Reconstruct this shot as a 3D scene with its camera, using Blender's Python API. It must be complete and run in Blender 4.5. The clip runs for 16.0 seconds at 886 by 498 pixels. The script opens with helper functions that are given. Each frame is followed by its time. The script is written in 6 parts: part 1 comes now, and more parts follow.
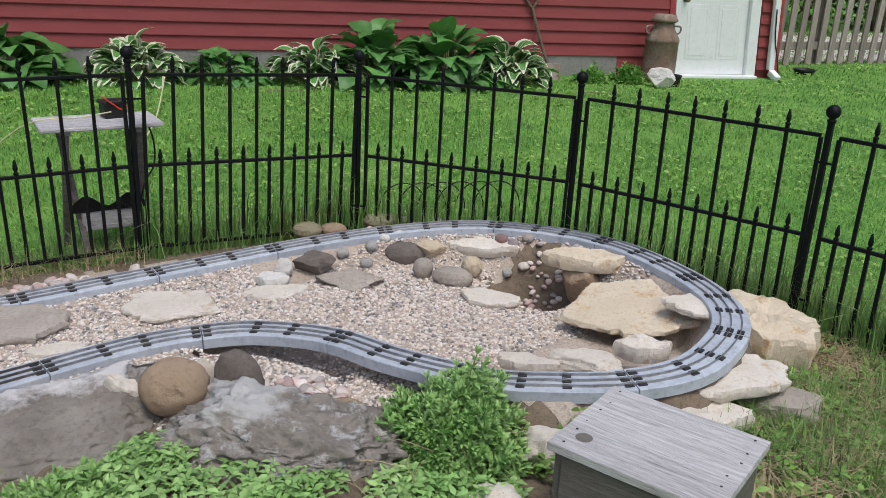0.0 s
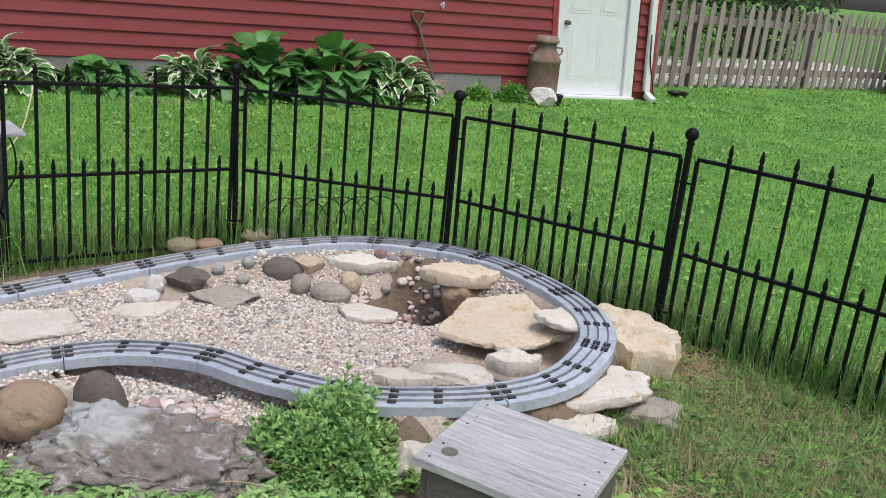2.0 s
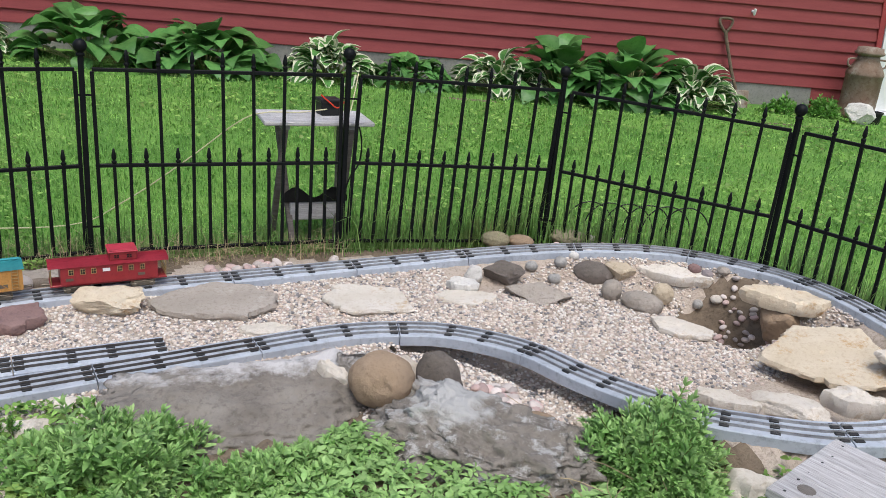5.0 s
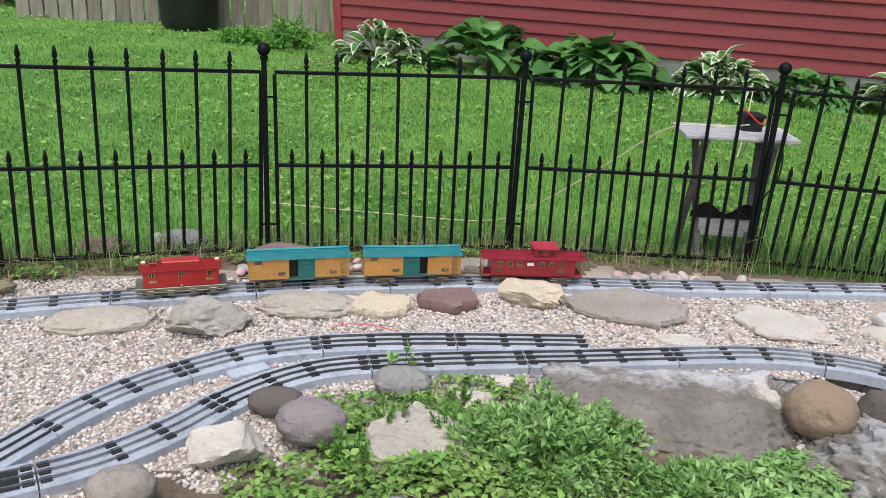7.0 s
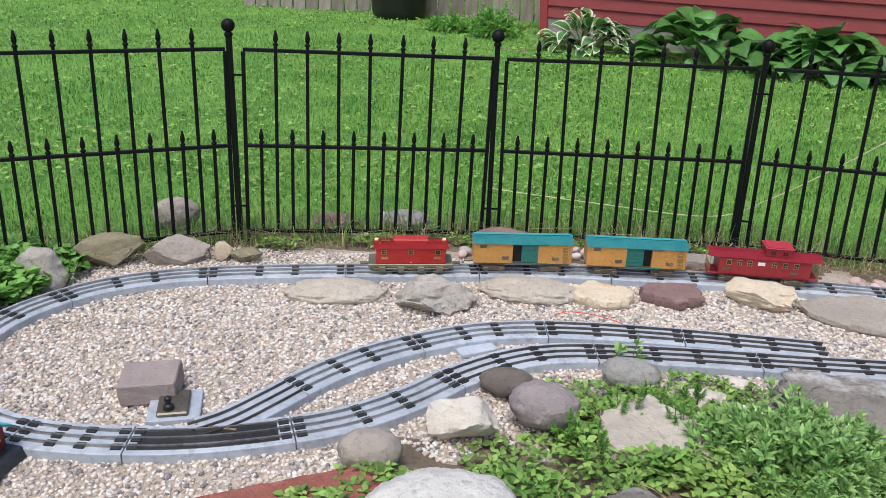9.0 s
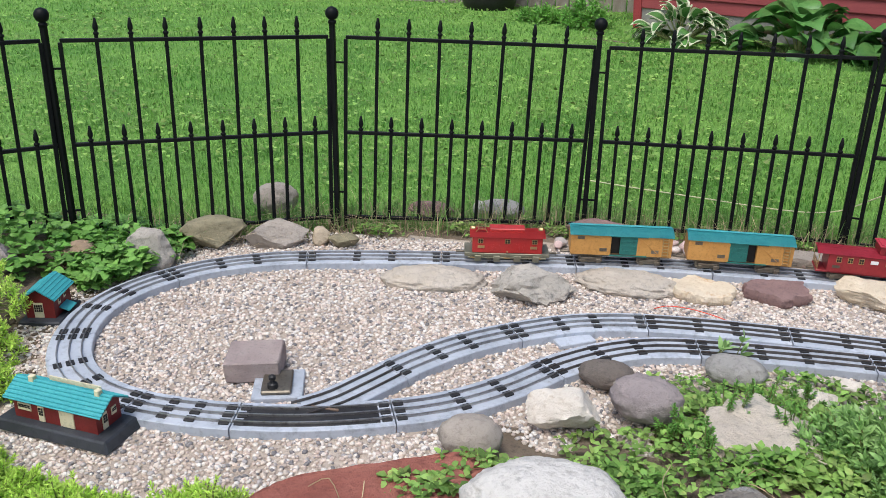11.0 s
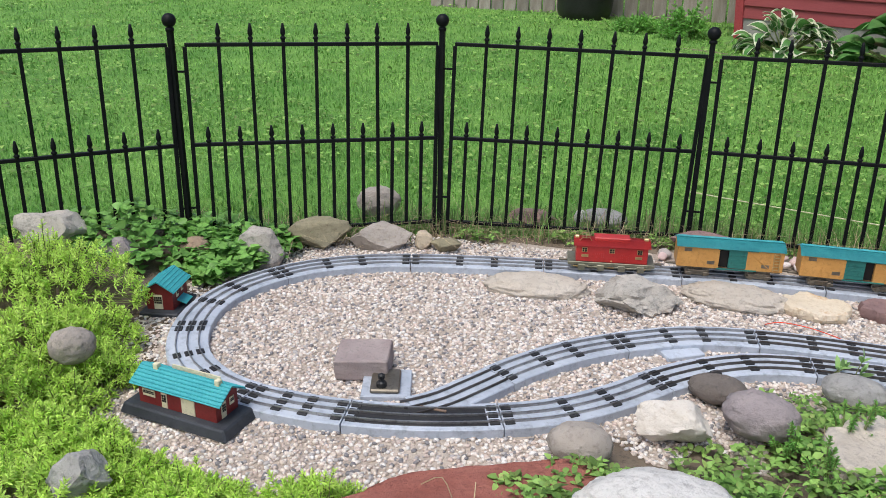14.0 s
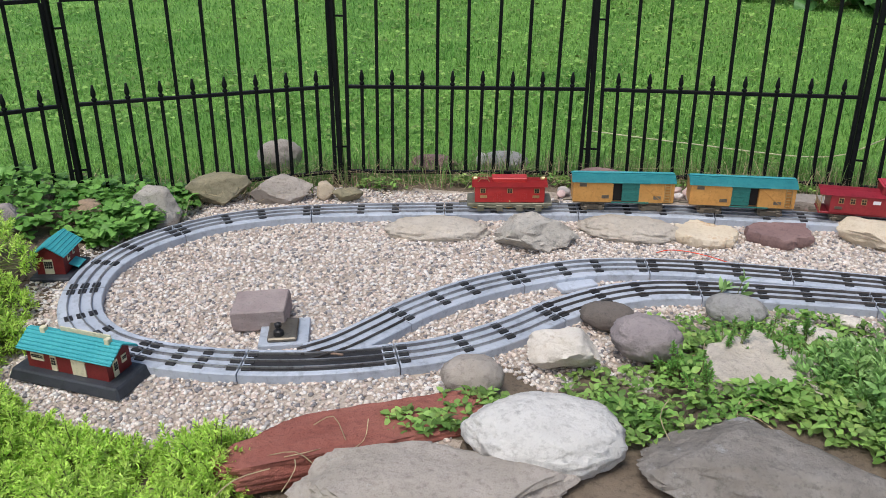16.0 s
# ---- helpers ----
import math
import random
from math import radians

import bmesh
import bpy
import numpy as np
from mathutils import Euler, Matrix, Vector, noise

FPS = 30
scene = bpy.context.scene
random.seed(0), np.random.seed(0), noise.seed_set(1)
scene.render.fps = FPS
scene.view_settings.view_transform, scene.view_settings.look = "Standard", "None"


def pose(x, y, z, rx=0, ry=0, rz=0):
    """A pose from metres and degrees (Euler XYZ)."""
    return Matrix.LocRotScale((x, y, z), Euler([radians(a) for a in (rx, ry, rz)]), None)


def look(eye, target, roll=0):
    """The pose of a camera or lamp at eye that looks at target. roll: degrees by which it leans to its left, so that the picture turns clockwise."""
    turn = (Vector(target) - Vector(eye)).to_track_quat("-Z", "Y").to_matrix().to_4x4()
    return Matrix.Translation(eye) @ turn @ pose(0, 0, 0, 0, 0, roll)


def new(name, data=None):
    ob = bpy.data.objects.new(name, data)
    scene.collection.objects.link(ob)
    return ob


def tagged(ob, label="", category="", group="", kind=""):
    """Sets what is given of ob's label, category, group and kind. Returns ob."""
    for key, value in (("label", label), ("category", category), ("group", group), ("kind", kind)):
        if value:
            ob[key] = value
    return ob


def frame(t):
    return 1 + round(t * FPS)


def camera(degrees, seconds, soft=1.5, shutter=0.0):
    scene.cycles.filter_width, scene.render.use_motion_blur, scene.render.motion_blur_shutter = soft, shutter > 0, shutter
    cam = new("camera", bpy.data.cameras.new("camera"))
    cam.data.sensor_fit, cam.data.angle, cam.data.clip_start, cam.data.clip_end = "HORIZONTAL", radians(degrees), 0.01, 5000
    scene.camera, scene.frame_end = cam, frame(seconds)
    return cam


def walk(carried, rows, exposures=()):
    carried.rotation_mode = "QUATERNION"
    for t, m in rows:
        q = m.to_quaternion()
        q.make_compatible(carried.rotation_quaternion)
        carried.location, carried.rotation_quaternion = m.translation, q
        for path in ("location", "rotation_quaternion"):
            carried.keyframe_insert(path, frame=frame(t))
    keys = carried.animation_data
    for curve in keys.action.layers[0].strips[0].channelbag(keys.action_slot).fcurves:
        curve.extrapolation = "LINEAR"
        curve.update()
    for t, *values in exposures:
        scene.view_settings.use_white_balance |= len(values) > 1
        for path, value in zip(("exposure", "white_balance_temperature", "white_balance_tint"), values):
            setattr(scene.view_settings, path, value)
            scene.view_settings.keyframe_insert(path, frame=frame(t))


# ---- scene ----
cam = camera(55.6, 16.0, soft=0.7)
EYE, TURN = 0.870, -39.8
ROWS = [
    (0.0, -0.0164, -0.0075, 0.0047, -0.27, -19.73, -2.68),
    (0.5, 0.0135, -0.0100, 0.0049, -3.62, -19.10, -3.07),
    (1.0, 0.0325, -0.0135, 0.0090, -5.66, -18.65, -3.44),
    (1.5, 0.0432, -0.0153, 0.0121, -7.08, -18.30, -4.14),
    (2.0, 0.0306, -0.0188, 0.0160, -7.19, -18.30, -5.02),
    (2.5, 0.0082, -0.0177, 0.0202, -5.85, -18.09, -5.49),
    (3.0, -0.0114, -0.0137, 0.0208, -4.09, -17.96, -5.43),
    (3.2, -0.0255, -0.0152, 0.0238, -3.03, -18.01, -5.42),
    (5.3, -0.1997, -0.0399, 0.0022, 13.93, -20.07, -4.64),
    (5.5, -0.2175, -0.0501, 0.0009, 15.97, -20.26, -4.34),
    (6.0, -0.2604, -0.0807, -0.0032, 21.25, -20.28, -4.12),
    (6.5, -0.3157, -0.1184, -0.0088, 27.85, -20.23, -3.74),
    (7.0, -0.3751, -0.1559, -0.0146, 34.30, -20.39, -2.93),
    (7.5, -0.4188, -0.1937, -0.0186, 39.76, -20.76, -2.15),
    (8.0, -0.4453, -0.2185, -0.0225, 42.81, -21.06, -1.85),
    (8.5, -0.4584, -0.2414, -0.0254, 44.78, -21.24, -1.90),
    (9.0, -0.4727, -0.2569, -0.0254, 46.67, -21.55, -1.81),
    (11.3, -0.5133, -0.3002, -0.0400, 53.36, -22.19, -1.09),
    (11.5, -0.5204, -0.3028, -0.0404, 54.22, -22.04, -1.06),
    (12.0, -0.5307, -0.3240, -0.0454, 55.80, -21.75, -0.78),
    (12.5, -0.5348, -0.3363, -0.0461, 56.90, -21.58, -0.64),
    (13.0, -0.5358, -0.3422, -0.0460, 57.55, -21.42, -0.71),
    (13.5, -0.5391, -0.3471, -0.0408, 57.51, -21.26, -0.81),
    (14.0, -0.5349, -0.3583, -0.0452, 57.95, -21.68, -0.85),
    (14.5, -0.5250, -0.3561, -0.0538, 58.83, -22.76, -0.58),
    (15.0, -0.5191, -0.3561, -0.0580, 58.49, -23.38, -0.17),
    (15.5, -0.5061, -0.3375, -0.0627, 56.60, -23.81, 0.40),
    (16.0, -0.4633, -0.2952, -0.0702, 52.45, -24.58, 0.36),
]
walk(cam, [(t, pose(0, 0, EYE, 0, 0, TURN) @ pose(x, y, z, 90 + pitch, roll, yaw)) for t, x, y, z, yaw, pitch, roll in ROWS],
     exposures=[(t, e, 6150, 10) for t, e in ((0.0, 0.20), (1.0, 0.27), (3.0, 0.42), (5.5, 0.41), (7.5, 0.46), (9.0, 0.47), (12.5, 0.51), (14.5, 0.45), (16.0, 0.34))])

# ---- world, sun, exposure ----
world = bpy.data.worlds.new("overcast")
scene.world = world
world.use_nodes = True
_n = world.node_tree.nodes
_sky = _n.new("ShaderNodeTexSky")
_sky.sky_type = 'NISHITA'
_sky.sun_disc = False
_sky.sun_elevation, _sky.sun_rotation = radians(58), radians(200)
_sky.air_density, _sky.dust_density, _sky.ozone_density = 1.0, 4.0, 0.6
_n["Background"].inputs["Strength"].default_value = 0.11
world.node_tree.links.new(_sky.outputs["Color"], _n["Background"].inputs["Color"])
sun_data = bpy.data.lights.new("sun", 'SUN')
sun_data.energy, sun_data.angle, sun_data.color = 1.5, radians(22), (1.0, 0.97, 0.92)
sun = new("sun", sun_data)
sun.matrix_world = look((0, 0, 10), (0.18 * 6, 0.5 * 6, 0.0))


# ---- materials ----
def mat(name, c1, c2=None, c3=None, scale=8.0, fine=60.0, rough=0.8, bump=0.3, metal=0.0, rnd=0.0, island=0.0,
        spots=None, spot_scale=5.0, spot_at=0.6, stretch=None, bump_scale=None, trans=0.0, spec=0.3):
    """Procedural surface: broad tone c1-c2, fine grain c3, optional stains, per-piece brightness."""
    m = bpy.data.materials.new(name)
    m.use_nodes = True
    nt = m.node_tree
    N, L = nt.nodes, nt.links
    bsdf = N["Principled BSDF"]
    c2 = c2 or tuple(min(1, v * 1.25) for v in c1)
    c3 = c3 or tuple(v * 0.6 for v in c1)
    co = N.new("ShaderNodeTexCoord")
    vec = co.outputs["Object"]
    if stretch:
        mp = N.new("ShaderNodeMapping")
        mp.inputs["Scale"].default_value = stretch
        L.new(vec, mp.inputs["Vector"])
        vec = mp.outputs["Vector"]
    def tex(sc, det, ro=0.6):
        t = N.new("ShaderNodeTexNoise")
        t.inputs["Scale"].default_value, t.inputs["Detail"].default_value, t.inputs["Roughness"].default_value = sc, det, ro
        L.new(vec, t.inputs["Vector"])
        return t
    def ramp(src, a, b):
        r = N.new("ShaderNodeMapRange")
        r.inputs["From Min"].default_value, r.inputs["From Max"].default_value = a, b
        L.new(src, r.inputs["Value"])
        return r.outputs["Result"]
    def mix(fac, a, b, blend='MIX'):
        x = N.new("ShaderNodeMix")
        x.data_type, x.blend_type = 'RGBA', blend
        for sock, v in ((x.inputs["Factor"], fac), (x.inputs[6], a), (x.inputs[7], b)):
            if isinstance(v, (tuple, float, int)):
                sock.default_value = (*v, 1) if isinstance(v, tuple) else v
            else:
                L.new(v, sock)
        return x.outputs[2]
    broad, grain = tex(scale, 5), tex(fine, 6, 0.7)
    col = mix(ramp(broad.outputs["Fac"], 0.35, 0.65), c1, c2)
    col = mix(ramp(grain.outputs["Fac"], 0.5, 0.78), col, c3)
    if spots:
        sp = tex(spot_scale, 8, 0.75)
        col = mix(ramp(sp.outputs["Fac"], spot_at - 0.03, spot_at + 0.07), col, spots)
    for amount, src in ((rnd, "obj"), (island, "isl")):
        if amount:
            if src == "obj":
                rv = N.new("ShaderNodeObjectInfo").outputs["Random"]
            else:
                rv = N.new("ShaderNodeNewGeometry").outputs["Random Per Island"]
            hs = N.new("ShaderNodeHueSaturation")
            mr = N.new("ShaderNodeMapRange")
            mr.inputs["To Min"].default_value, mr.inputs["To Max"].default_value = 1 - amount, 1 + amount
            L.new(rv, mr.inputs["Value"])
            L.new(mr.outputs["Result"], hs.inputs["Value"])
            L.new(col, hs.inputs["Color"])
            col = hs.outputs["Color"]
    L.new(col, bsdf.inputs["Base Color"])
    bsdf.inputs["Roughness"].default_value, bsdf.inputs["Metallic"].default_value = rough, metal
    bsdf.inputs["Specular IOR Level"].default_value = spec
    if bump:
        b = N.new("ShaderNodeBump")
        b.inputs["Strength"].default_value, b.inputs["Distance"].default_value = bump, 0.01
        t = tex(bump_scale or fine * 0.6, 8, 0.7)
        L.new(t.outputs["Fac"], b.inputs["Height"])
        L.new(b.outputs["Normal"], bsdf.inputs["Normal"])
    if trans:
        tr = N.new("ShaderNodeBsdfTranslucent")
        ms = N.new("ShaderNodeMixShader")
        ms.inputs["Fac"].default_value = trans
        L.new(col, tr.inputs["Color"])
        L.new(bsdf.outputs["BSDF"], ms.inputs[1])
        L.new(tr.outputs["BSDF"], ms.inputs[2])
        L.new(ms.outputs["Shader"], N["Material Output"].inputs["Surface"])
    return m


def island_palette(name, colors, rough=0.85, bump=0.2, fine=200.0):
    """Pebble colours picked per loose piece from a palette."""
    m = mat(name, (0.5, 0.45, 0.4), fine=fine, rough=rough, bump=bump)
    nt = m.node_tree
    r = nt.nodes.new("ShaderNodeValToRGB")
    r.color_ramp.interpolation = 'CONSTANT'
    el = r.color_ramp.elements
    for i, c in enumerate(colors):
        e = el[i] if i < 2 else el.new(i / len(colors))
        e.position, e.color = i / len(colors), (*c, 1)
    g = nt.nodes.new("ShaderNodeNewGeometry")
    nt.links.new(g.outputs["Random Per Island"], r.inputs["Fac"])
    t = nt.nodes.new("ShaderNodeTexNoise")
    t.inputs["Scale"].default_value, t.inputs["Detail"].default_value = fine, 4
    co = nt.nodes.new("ShaderNodeTexCoord")
    nt.links.new(co.outputs["Object"], t.inputs["Vector"])
    x = nt.nodes.new("ShaderNodeMix")
    x.data_type, x.blend_type = 'RGBA', 'MULTIPLY'
    x.inputs["Factor"].default_value = 0.6
    nt.links.new(r.outputs["Color"], x.inputs[6])
    mr = nt.nodes.new("ShaderNodeMapRange")
    mr.inputs["From Min"].default_value, mr.inputs["From Max"].default_value = 0.25, 0.6
    mr.inputs["To Min"].default_value, mr.inputs["To Max"].default_value = 0.5, 1.0
    nt.links.new(t.outputs["Fac"], mr.inputs["Value"])
    nt.links.new(mr.outputs["Result"], x.inputs[7])
    nt.links.new(x.outputs[2], nt.nodes["Principled BSDF"].inputs["Base Color"])
    return m


M_LAWN = mat("lawn_soil", (0.10, 0.24, 0.042), (0.19, 0.36, 0.07), (0.07, 0.14, 0.032), scale=3, fine=90, rough=0.95, bump=0.8)
M_GRASS = mat("grass_blade", (0.125, 0.31, 0.055), (0.28, 0.49, 0.12), (0.215, 0.415, 0.09), scale=1.7, fine=7, rough=0.55, bump=0, island=0.35, trans=0.35)
M_TALL = mat("tall_grass", (0.15, 0.31, 0.07), (0.25, 0.40, 0.13), (0.34, 0.33, 0.14), scale=4, fine=9, rough=0.55, bump=0, island=0.35, trans=0.35)
M_DRY = mat("dry_straw", (0.38, 0.30, 0.17), (0.45, 0.37, 0.23), (0.2, 0.15, 0.08), scale=5, rough=0.8, bump=0, island=0.3)
M_BED = mat("gravel_bed", (0.46, 0.38, 0.31), (0.56, 0.48, 0.40), (0.16, 0.13, 0.10), scale=6, fine=110, rough=0.95, bump=0.9, spots=(0.22, 0.17, 0.12), spot_scale=2.2, spot_at=0.62)
M_DRIVE = mat("drive_gravel", (0.52, 0.48, 0.44), (0.62, 0.58, 0.54), (0.36, 0.33, 0.30), scale=2, fine=40, rough=0.95, bump=0.6)
M_SOIL = mat("soil", (0.15, 0.115, 0.08), (0.23, 0.18, 0.13), (0.07, 0.055, 0.04), scale=7, fine=70, rough=0.95, bump=0.9)
M_GRAVEL = island_palette("gravel", [(0.74, 0.66, 0.58), (0.64, 0.55, 0.47), (0.78, 0.72, 0.64), (0.50, 0.42, 0.36), (0.76, 0.65, 0.56), (0.82, 0.78, 0.73), (0.46, 0.43, 0.41), (0.66, 0.54, 0.47), (0.24, 0.23, 0.23), (0.78, 0.71, 0.64)])
M_COBBLE = mat("cobble", (0.52, 0.46, 0.43), (0.62, 0.56, 0.52), (0.35, 0.30, 0.28), scale=20, fine=90, rough=0.7, bump=0.15, rnd=0.4)
M_COBBLE_P = mat("cobble_pink", (0.50, 0.36, 0.33), (0.58, 0.45, 0.42), (0.35, 0.25, 0.24), scale=20, fine=90, rough=0.7, bump=0.15, rnd=0.3)
ST = {}
for key, a, b, c, sp, at in (
        ("cream", (0.66, 0.60, 0.51), (0.76, 0.71, 0.64), (0.52, 0.44, 0.34), (0.56, 0.43, 0.28), 0.60),
        ("purple", (0.25, 0.16, 0.15), (0.32, 0.21, 0.19), (0.15, 0.10, 0.10), (0.38, 0.28, 0.26), 0.64),
        ("tan", (0.50, 0.41, 0.29), (0.60, 0.51, 0.38), (0.30, 0.23, 0.15), (0.42, 0.27, 0.13), 0.60),
        ("greybrown", (0.36, 0.32, 0.27), (0.44, 0.39, 0.34), (0.22, 0.19, 0.16), (0.48, 0.45, 0.40), 0.62),
        ("lichen", (0.40, 0.37, 0.32), (0.52, 0.48, 0.42), (0.17, 0.17, 0.15), (0.20, 0.20, 0.18), 0.60),
        ("buff", (0.66, 0.56, 0.41), (0.74, 0.65, 0.51), (0.52, 0.40, 0.26), (0.56, 0.38, 0.20), 0.58),
        ("sand", (0.50, 0.44, 0.36), (0.60, 0.54, 0.46), (0.34, 0.30, 0.25), (0.34, 0.32, 0.28), 0.60),
        ("grey", (0.33, 0.32, 0.30), (0.43, 0.42, 0.39), (0.19, 0.18, 0.17), (0.52, 0.51, 0.48), 0.60),
        ("boulder", (0.23, 0.205, 0.175), (0.34, 0.31, 0.275), (0.13, 0.12, 0.105), (0.44, 0.43, 0.41), 0.60),
        ("brown", (0.33, 0.24, 0.16), (0.40, 0.30, 0.21), (0.24, 0.17, 0.11), (0.28, 0.19, 0.12), 0.62),
        ("dark", (0.15, 0.13, 0.11), (0.20, 0.17, 0.15), (0.09, 0.08, 0.07), (0.26, 0.23, 0.21), 0.66),
        ("white", (0.62, 0.60, 0.56), (0.72, 0.70, 0.66), (0.40, 0.38, 0.35), (0.34, 0.33, 0.31), 0.62),
        ("mauve", (0.30, 0.26, 0.26), (0.38, 0.33, 0.32), (0.20, 0.17, 0.17), (0.45, 0.41, 0.40), 0.62),
        ("red", (0.28, 0.095, 0.07), (0.37, 0.145, 0.11), (0.19, 0.065, 0.05), (0.55, 0.35, 0.28), 0.67),
        ("olive", (0.27, 0.24, 0.15), (0.33, 0.30, 0.20), (0.18, 0.16, 0.10), (0.38, 0.35, 0.26), 0.62)):
    ST[key] = mat("stone_" + key, a, b, c, scale=9, fine=75, rough=0.88, bump=1.0, bump_scale=34, spots=sp, spot_scale=14, spot_at=at, rnd=0.08)


def pale_rim(m, level, white, along=(0, 0, 1)):
    """Turns a boulder's colour paler above a level on an axis, with a ragged border."""
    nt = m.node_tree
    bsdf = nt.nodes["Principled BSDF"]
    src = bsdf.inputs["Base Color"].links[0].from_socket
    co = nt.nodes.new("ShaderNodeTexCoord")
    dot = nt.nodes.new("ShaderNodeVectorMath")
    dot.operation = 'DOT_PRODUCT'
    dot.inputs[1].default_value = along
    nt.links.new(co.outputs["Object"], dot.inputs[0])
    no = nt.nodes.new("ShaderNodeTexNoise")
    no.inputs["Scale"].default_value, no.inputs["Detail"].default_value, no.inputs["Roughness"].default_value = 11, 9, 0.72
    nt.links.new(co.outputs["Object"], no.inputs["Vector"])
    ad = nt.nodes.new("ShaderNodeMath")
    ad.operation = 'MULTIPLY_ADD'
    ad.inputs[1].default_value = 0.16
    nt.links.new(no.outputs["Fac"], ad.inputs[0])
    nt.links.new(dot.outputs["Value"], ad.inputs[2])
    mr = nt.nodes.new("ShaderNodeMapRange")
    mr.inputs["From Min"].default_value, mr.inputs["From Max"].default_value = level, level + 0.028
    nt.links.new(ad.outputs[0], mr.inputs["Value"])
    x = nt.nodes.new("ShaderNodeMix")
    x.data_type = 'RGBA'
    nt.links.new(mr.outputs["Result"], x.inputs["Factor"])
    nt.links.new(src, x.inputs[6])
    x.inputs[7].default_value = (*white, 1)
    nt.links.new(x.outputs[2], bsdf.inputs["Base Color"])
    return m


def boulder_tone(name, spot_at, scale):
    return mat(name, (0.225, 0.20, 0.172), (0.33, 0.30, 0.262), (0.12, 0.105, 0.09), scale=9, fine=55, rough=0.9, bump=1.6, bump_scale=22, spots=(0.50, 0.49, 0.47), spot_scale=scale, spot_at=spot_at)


# two boulder tones whose colour turns paler towards the upper rim
ST["rimmed"] = pale_rim(boulder_tone("stone_rimmed", 0.66, 30), 0.250, (0.62, 0.60, 0.59), (0, 0.26, 1))
ST["pale_topped"] = pale_rim(boulder_tone("stone_pale_topped", 0.56, 22), 0.258, (0.50, 0.495, 0.48), (-0.1, 0.1, 1))
M_BASE = mat("track_board_grey", (0.37, 0.41, 0.47), (0.48, 0.52, 0.58), (0.24, 0.26, 0.29), scale=9, fine=50, rough=0.5, bump=0.12, rnd=0.08, spots=(0.25, 0.24, 0.22), spot_scale=16, spot_at=0.66)
M_RAIL = mat("rail_steel", (0.30, 0.29, 0.285), (0.50, 0.49, 0.48), (0.12, 0.10, 0.09), scale=9, fine=60, rough=0.32, bump=0.1, metal=0.85)
M_RAIL_OLD = mat("rail_dull_steel", (0.085, 0.075, 0.068), (0.17, 0.155, 0.145), (0.05, 0.035, 0.025), scale=9, fine=60, rough=0.45, bump=0.1, metal=0.6)
M_TIE = mat("tie_black", (0.02, 0.02, 0.022), (0.03, 0.03, 0.03), rough=0.5, bump=0.1)
M_FENCE = mat("fence_black_steel", (0.004, 0.005, 0.006), (0.007, 0.008, 0.009), (0.01, 0.01, 0.01), rough=0.5, bump=0.05, spec=0.15)
M_SIDING = mat("siding_red", (0.248, 0.050, 0.052), (0.285, 0.064, 0.064), (0.21, 0.040, 0.042), scale=3, fine=30, rough=0.6, bump=0.06, stretch=(1, 1, 8), rnd=0.05)
M_TRIMRED = mat("trim_red", (0.33, 0.05, 0.055), (0.38, 0.065, 0.065), rough=0.55, bump=0.05)
M_WHITE = mat("white_paint", (0.78, 0.79, 0.80), (0.82, 0.83, 0.84), (0.70, 0.71, 0.72), scale=4, fine=20, rough=0.45, bump=0.03)
M_CONC = mat("concrete", (0.24, 0.235, 0.22), (0.31, 0.30, 0.28), (0.16, 0.155, 0.15), scale=4, fine=50, rough=0.9, bump=0.4)
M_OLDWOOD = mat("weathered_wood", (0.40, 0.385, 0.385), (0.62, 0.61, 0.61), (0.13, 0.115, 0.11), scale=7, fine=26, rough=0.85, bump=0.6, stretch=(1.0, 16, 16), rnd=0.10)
M_PICKET = mat("picket_wood", (0.26, 0.22, 0.19), (0.36, 0.32, 0.29), (0.16, 0.13, 0.11), scale=5, fine=40, rough=0.9, bump=0.4, stretch=(8, 8, 1), rnd=0.25)
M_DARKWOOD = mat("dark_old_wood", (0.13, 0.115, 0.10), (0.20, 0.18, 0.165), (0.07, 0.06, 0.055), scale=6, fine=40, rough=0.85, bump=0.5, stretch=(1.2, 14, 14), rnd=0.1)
M_GREYPAINT = mat("grey_paint", (0.20, 0.20, 0.20), (0.27, 0.27, 0.27), (0.13, 0.13, 0.13), rough=0.7, bump=0.2)
M_BLACK = mat("black_plastic", (0.015, 0.015, 0.016), (0.025, 0.025, 0.025), rough=0.45, bump=0.05)
M_RUST = mat("rusty_steel", (0.20, 0.13, 0.09), (0.30, 0.24, 0.19), (0.12, 0.07, 0.04), scale=7, fine=40, rough=0.75, bump=0.3, metal=0.3, spots=(0.36, 0.33, 0.29), spot_scale=4, spot_at=0.55)
M_LEAF = mat("leaf_green", (0.14, 0.34, 0.06), (0.25, 0.47, 0.11), (0.10, 0.25, 0.05), scale=5, fine=30, rough=0.45, bump=0.05, rnd=0.2, island=0.3, trans=0.25)
M_LEAF_BRIGHT = mat("leaf_bright", (0.48, 0.70, 0.11), (0.64, 0.82, 0.20), (0.36, 0.58, 0.08), scale=4, fine=20, rough=0.5, bump=0.0, island=0.35, trans=0.35)
M_LEAF_BUSH = mat("leaf_bush", (0.23, 0.42, 0.12), (0.39, 0.57, 0.22), (0.16, 0.32, 0.085), scale=5, fine=30, rough=0.45, bump=0.0, island=0.3, trans=0.25)
M_LEAF_COVER = mat("leaf_cover", (0.15, 0.31, 0.06), (0.28, 0.44, 0.11), (0.27, 0.28, 0.09), scale=9, fine=40, rough=0.5, bump=0.0, island=0.5, trans=0.25)
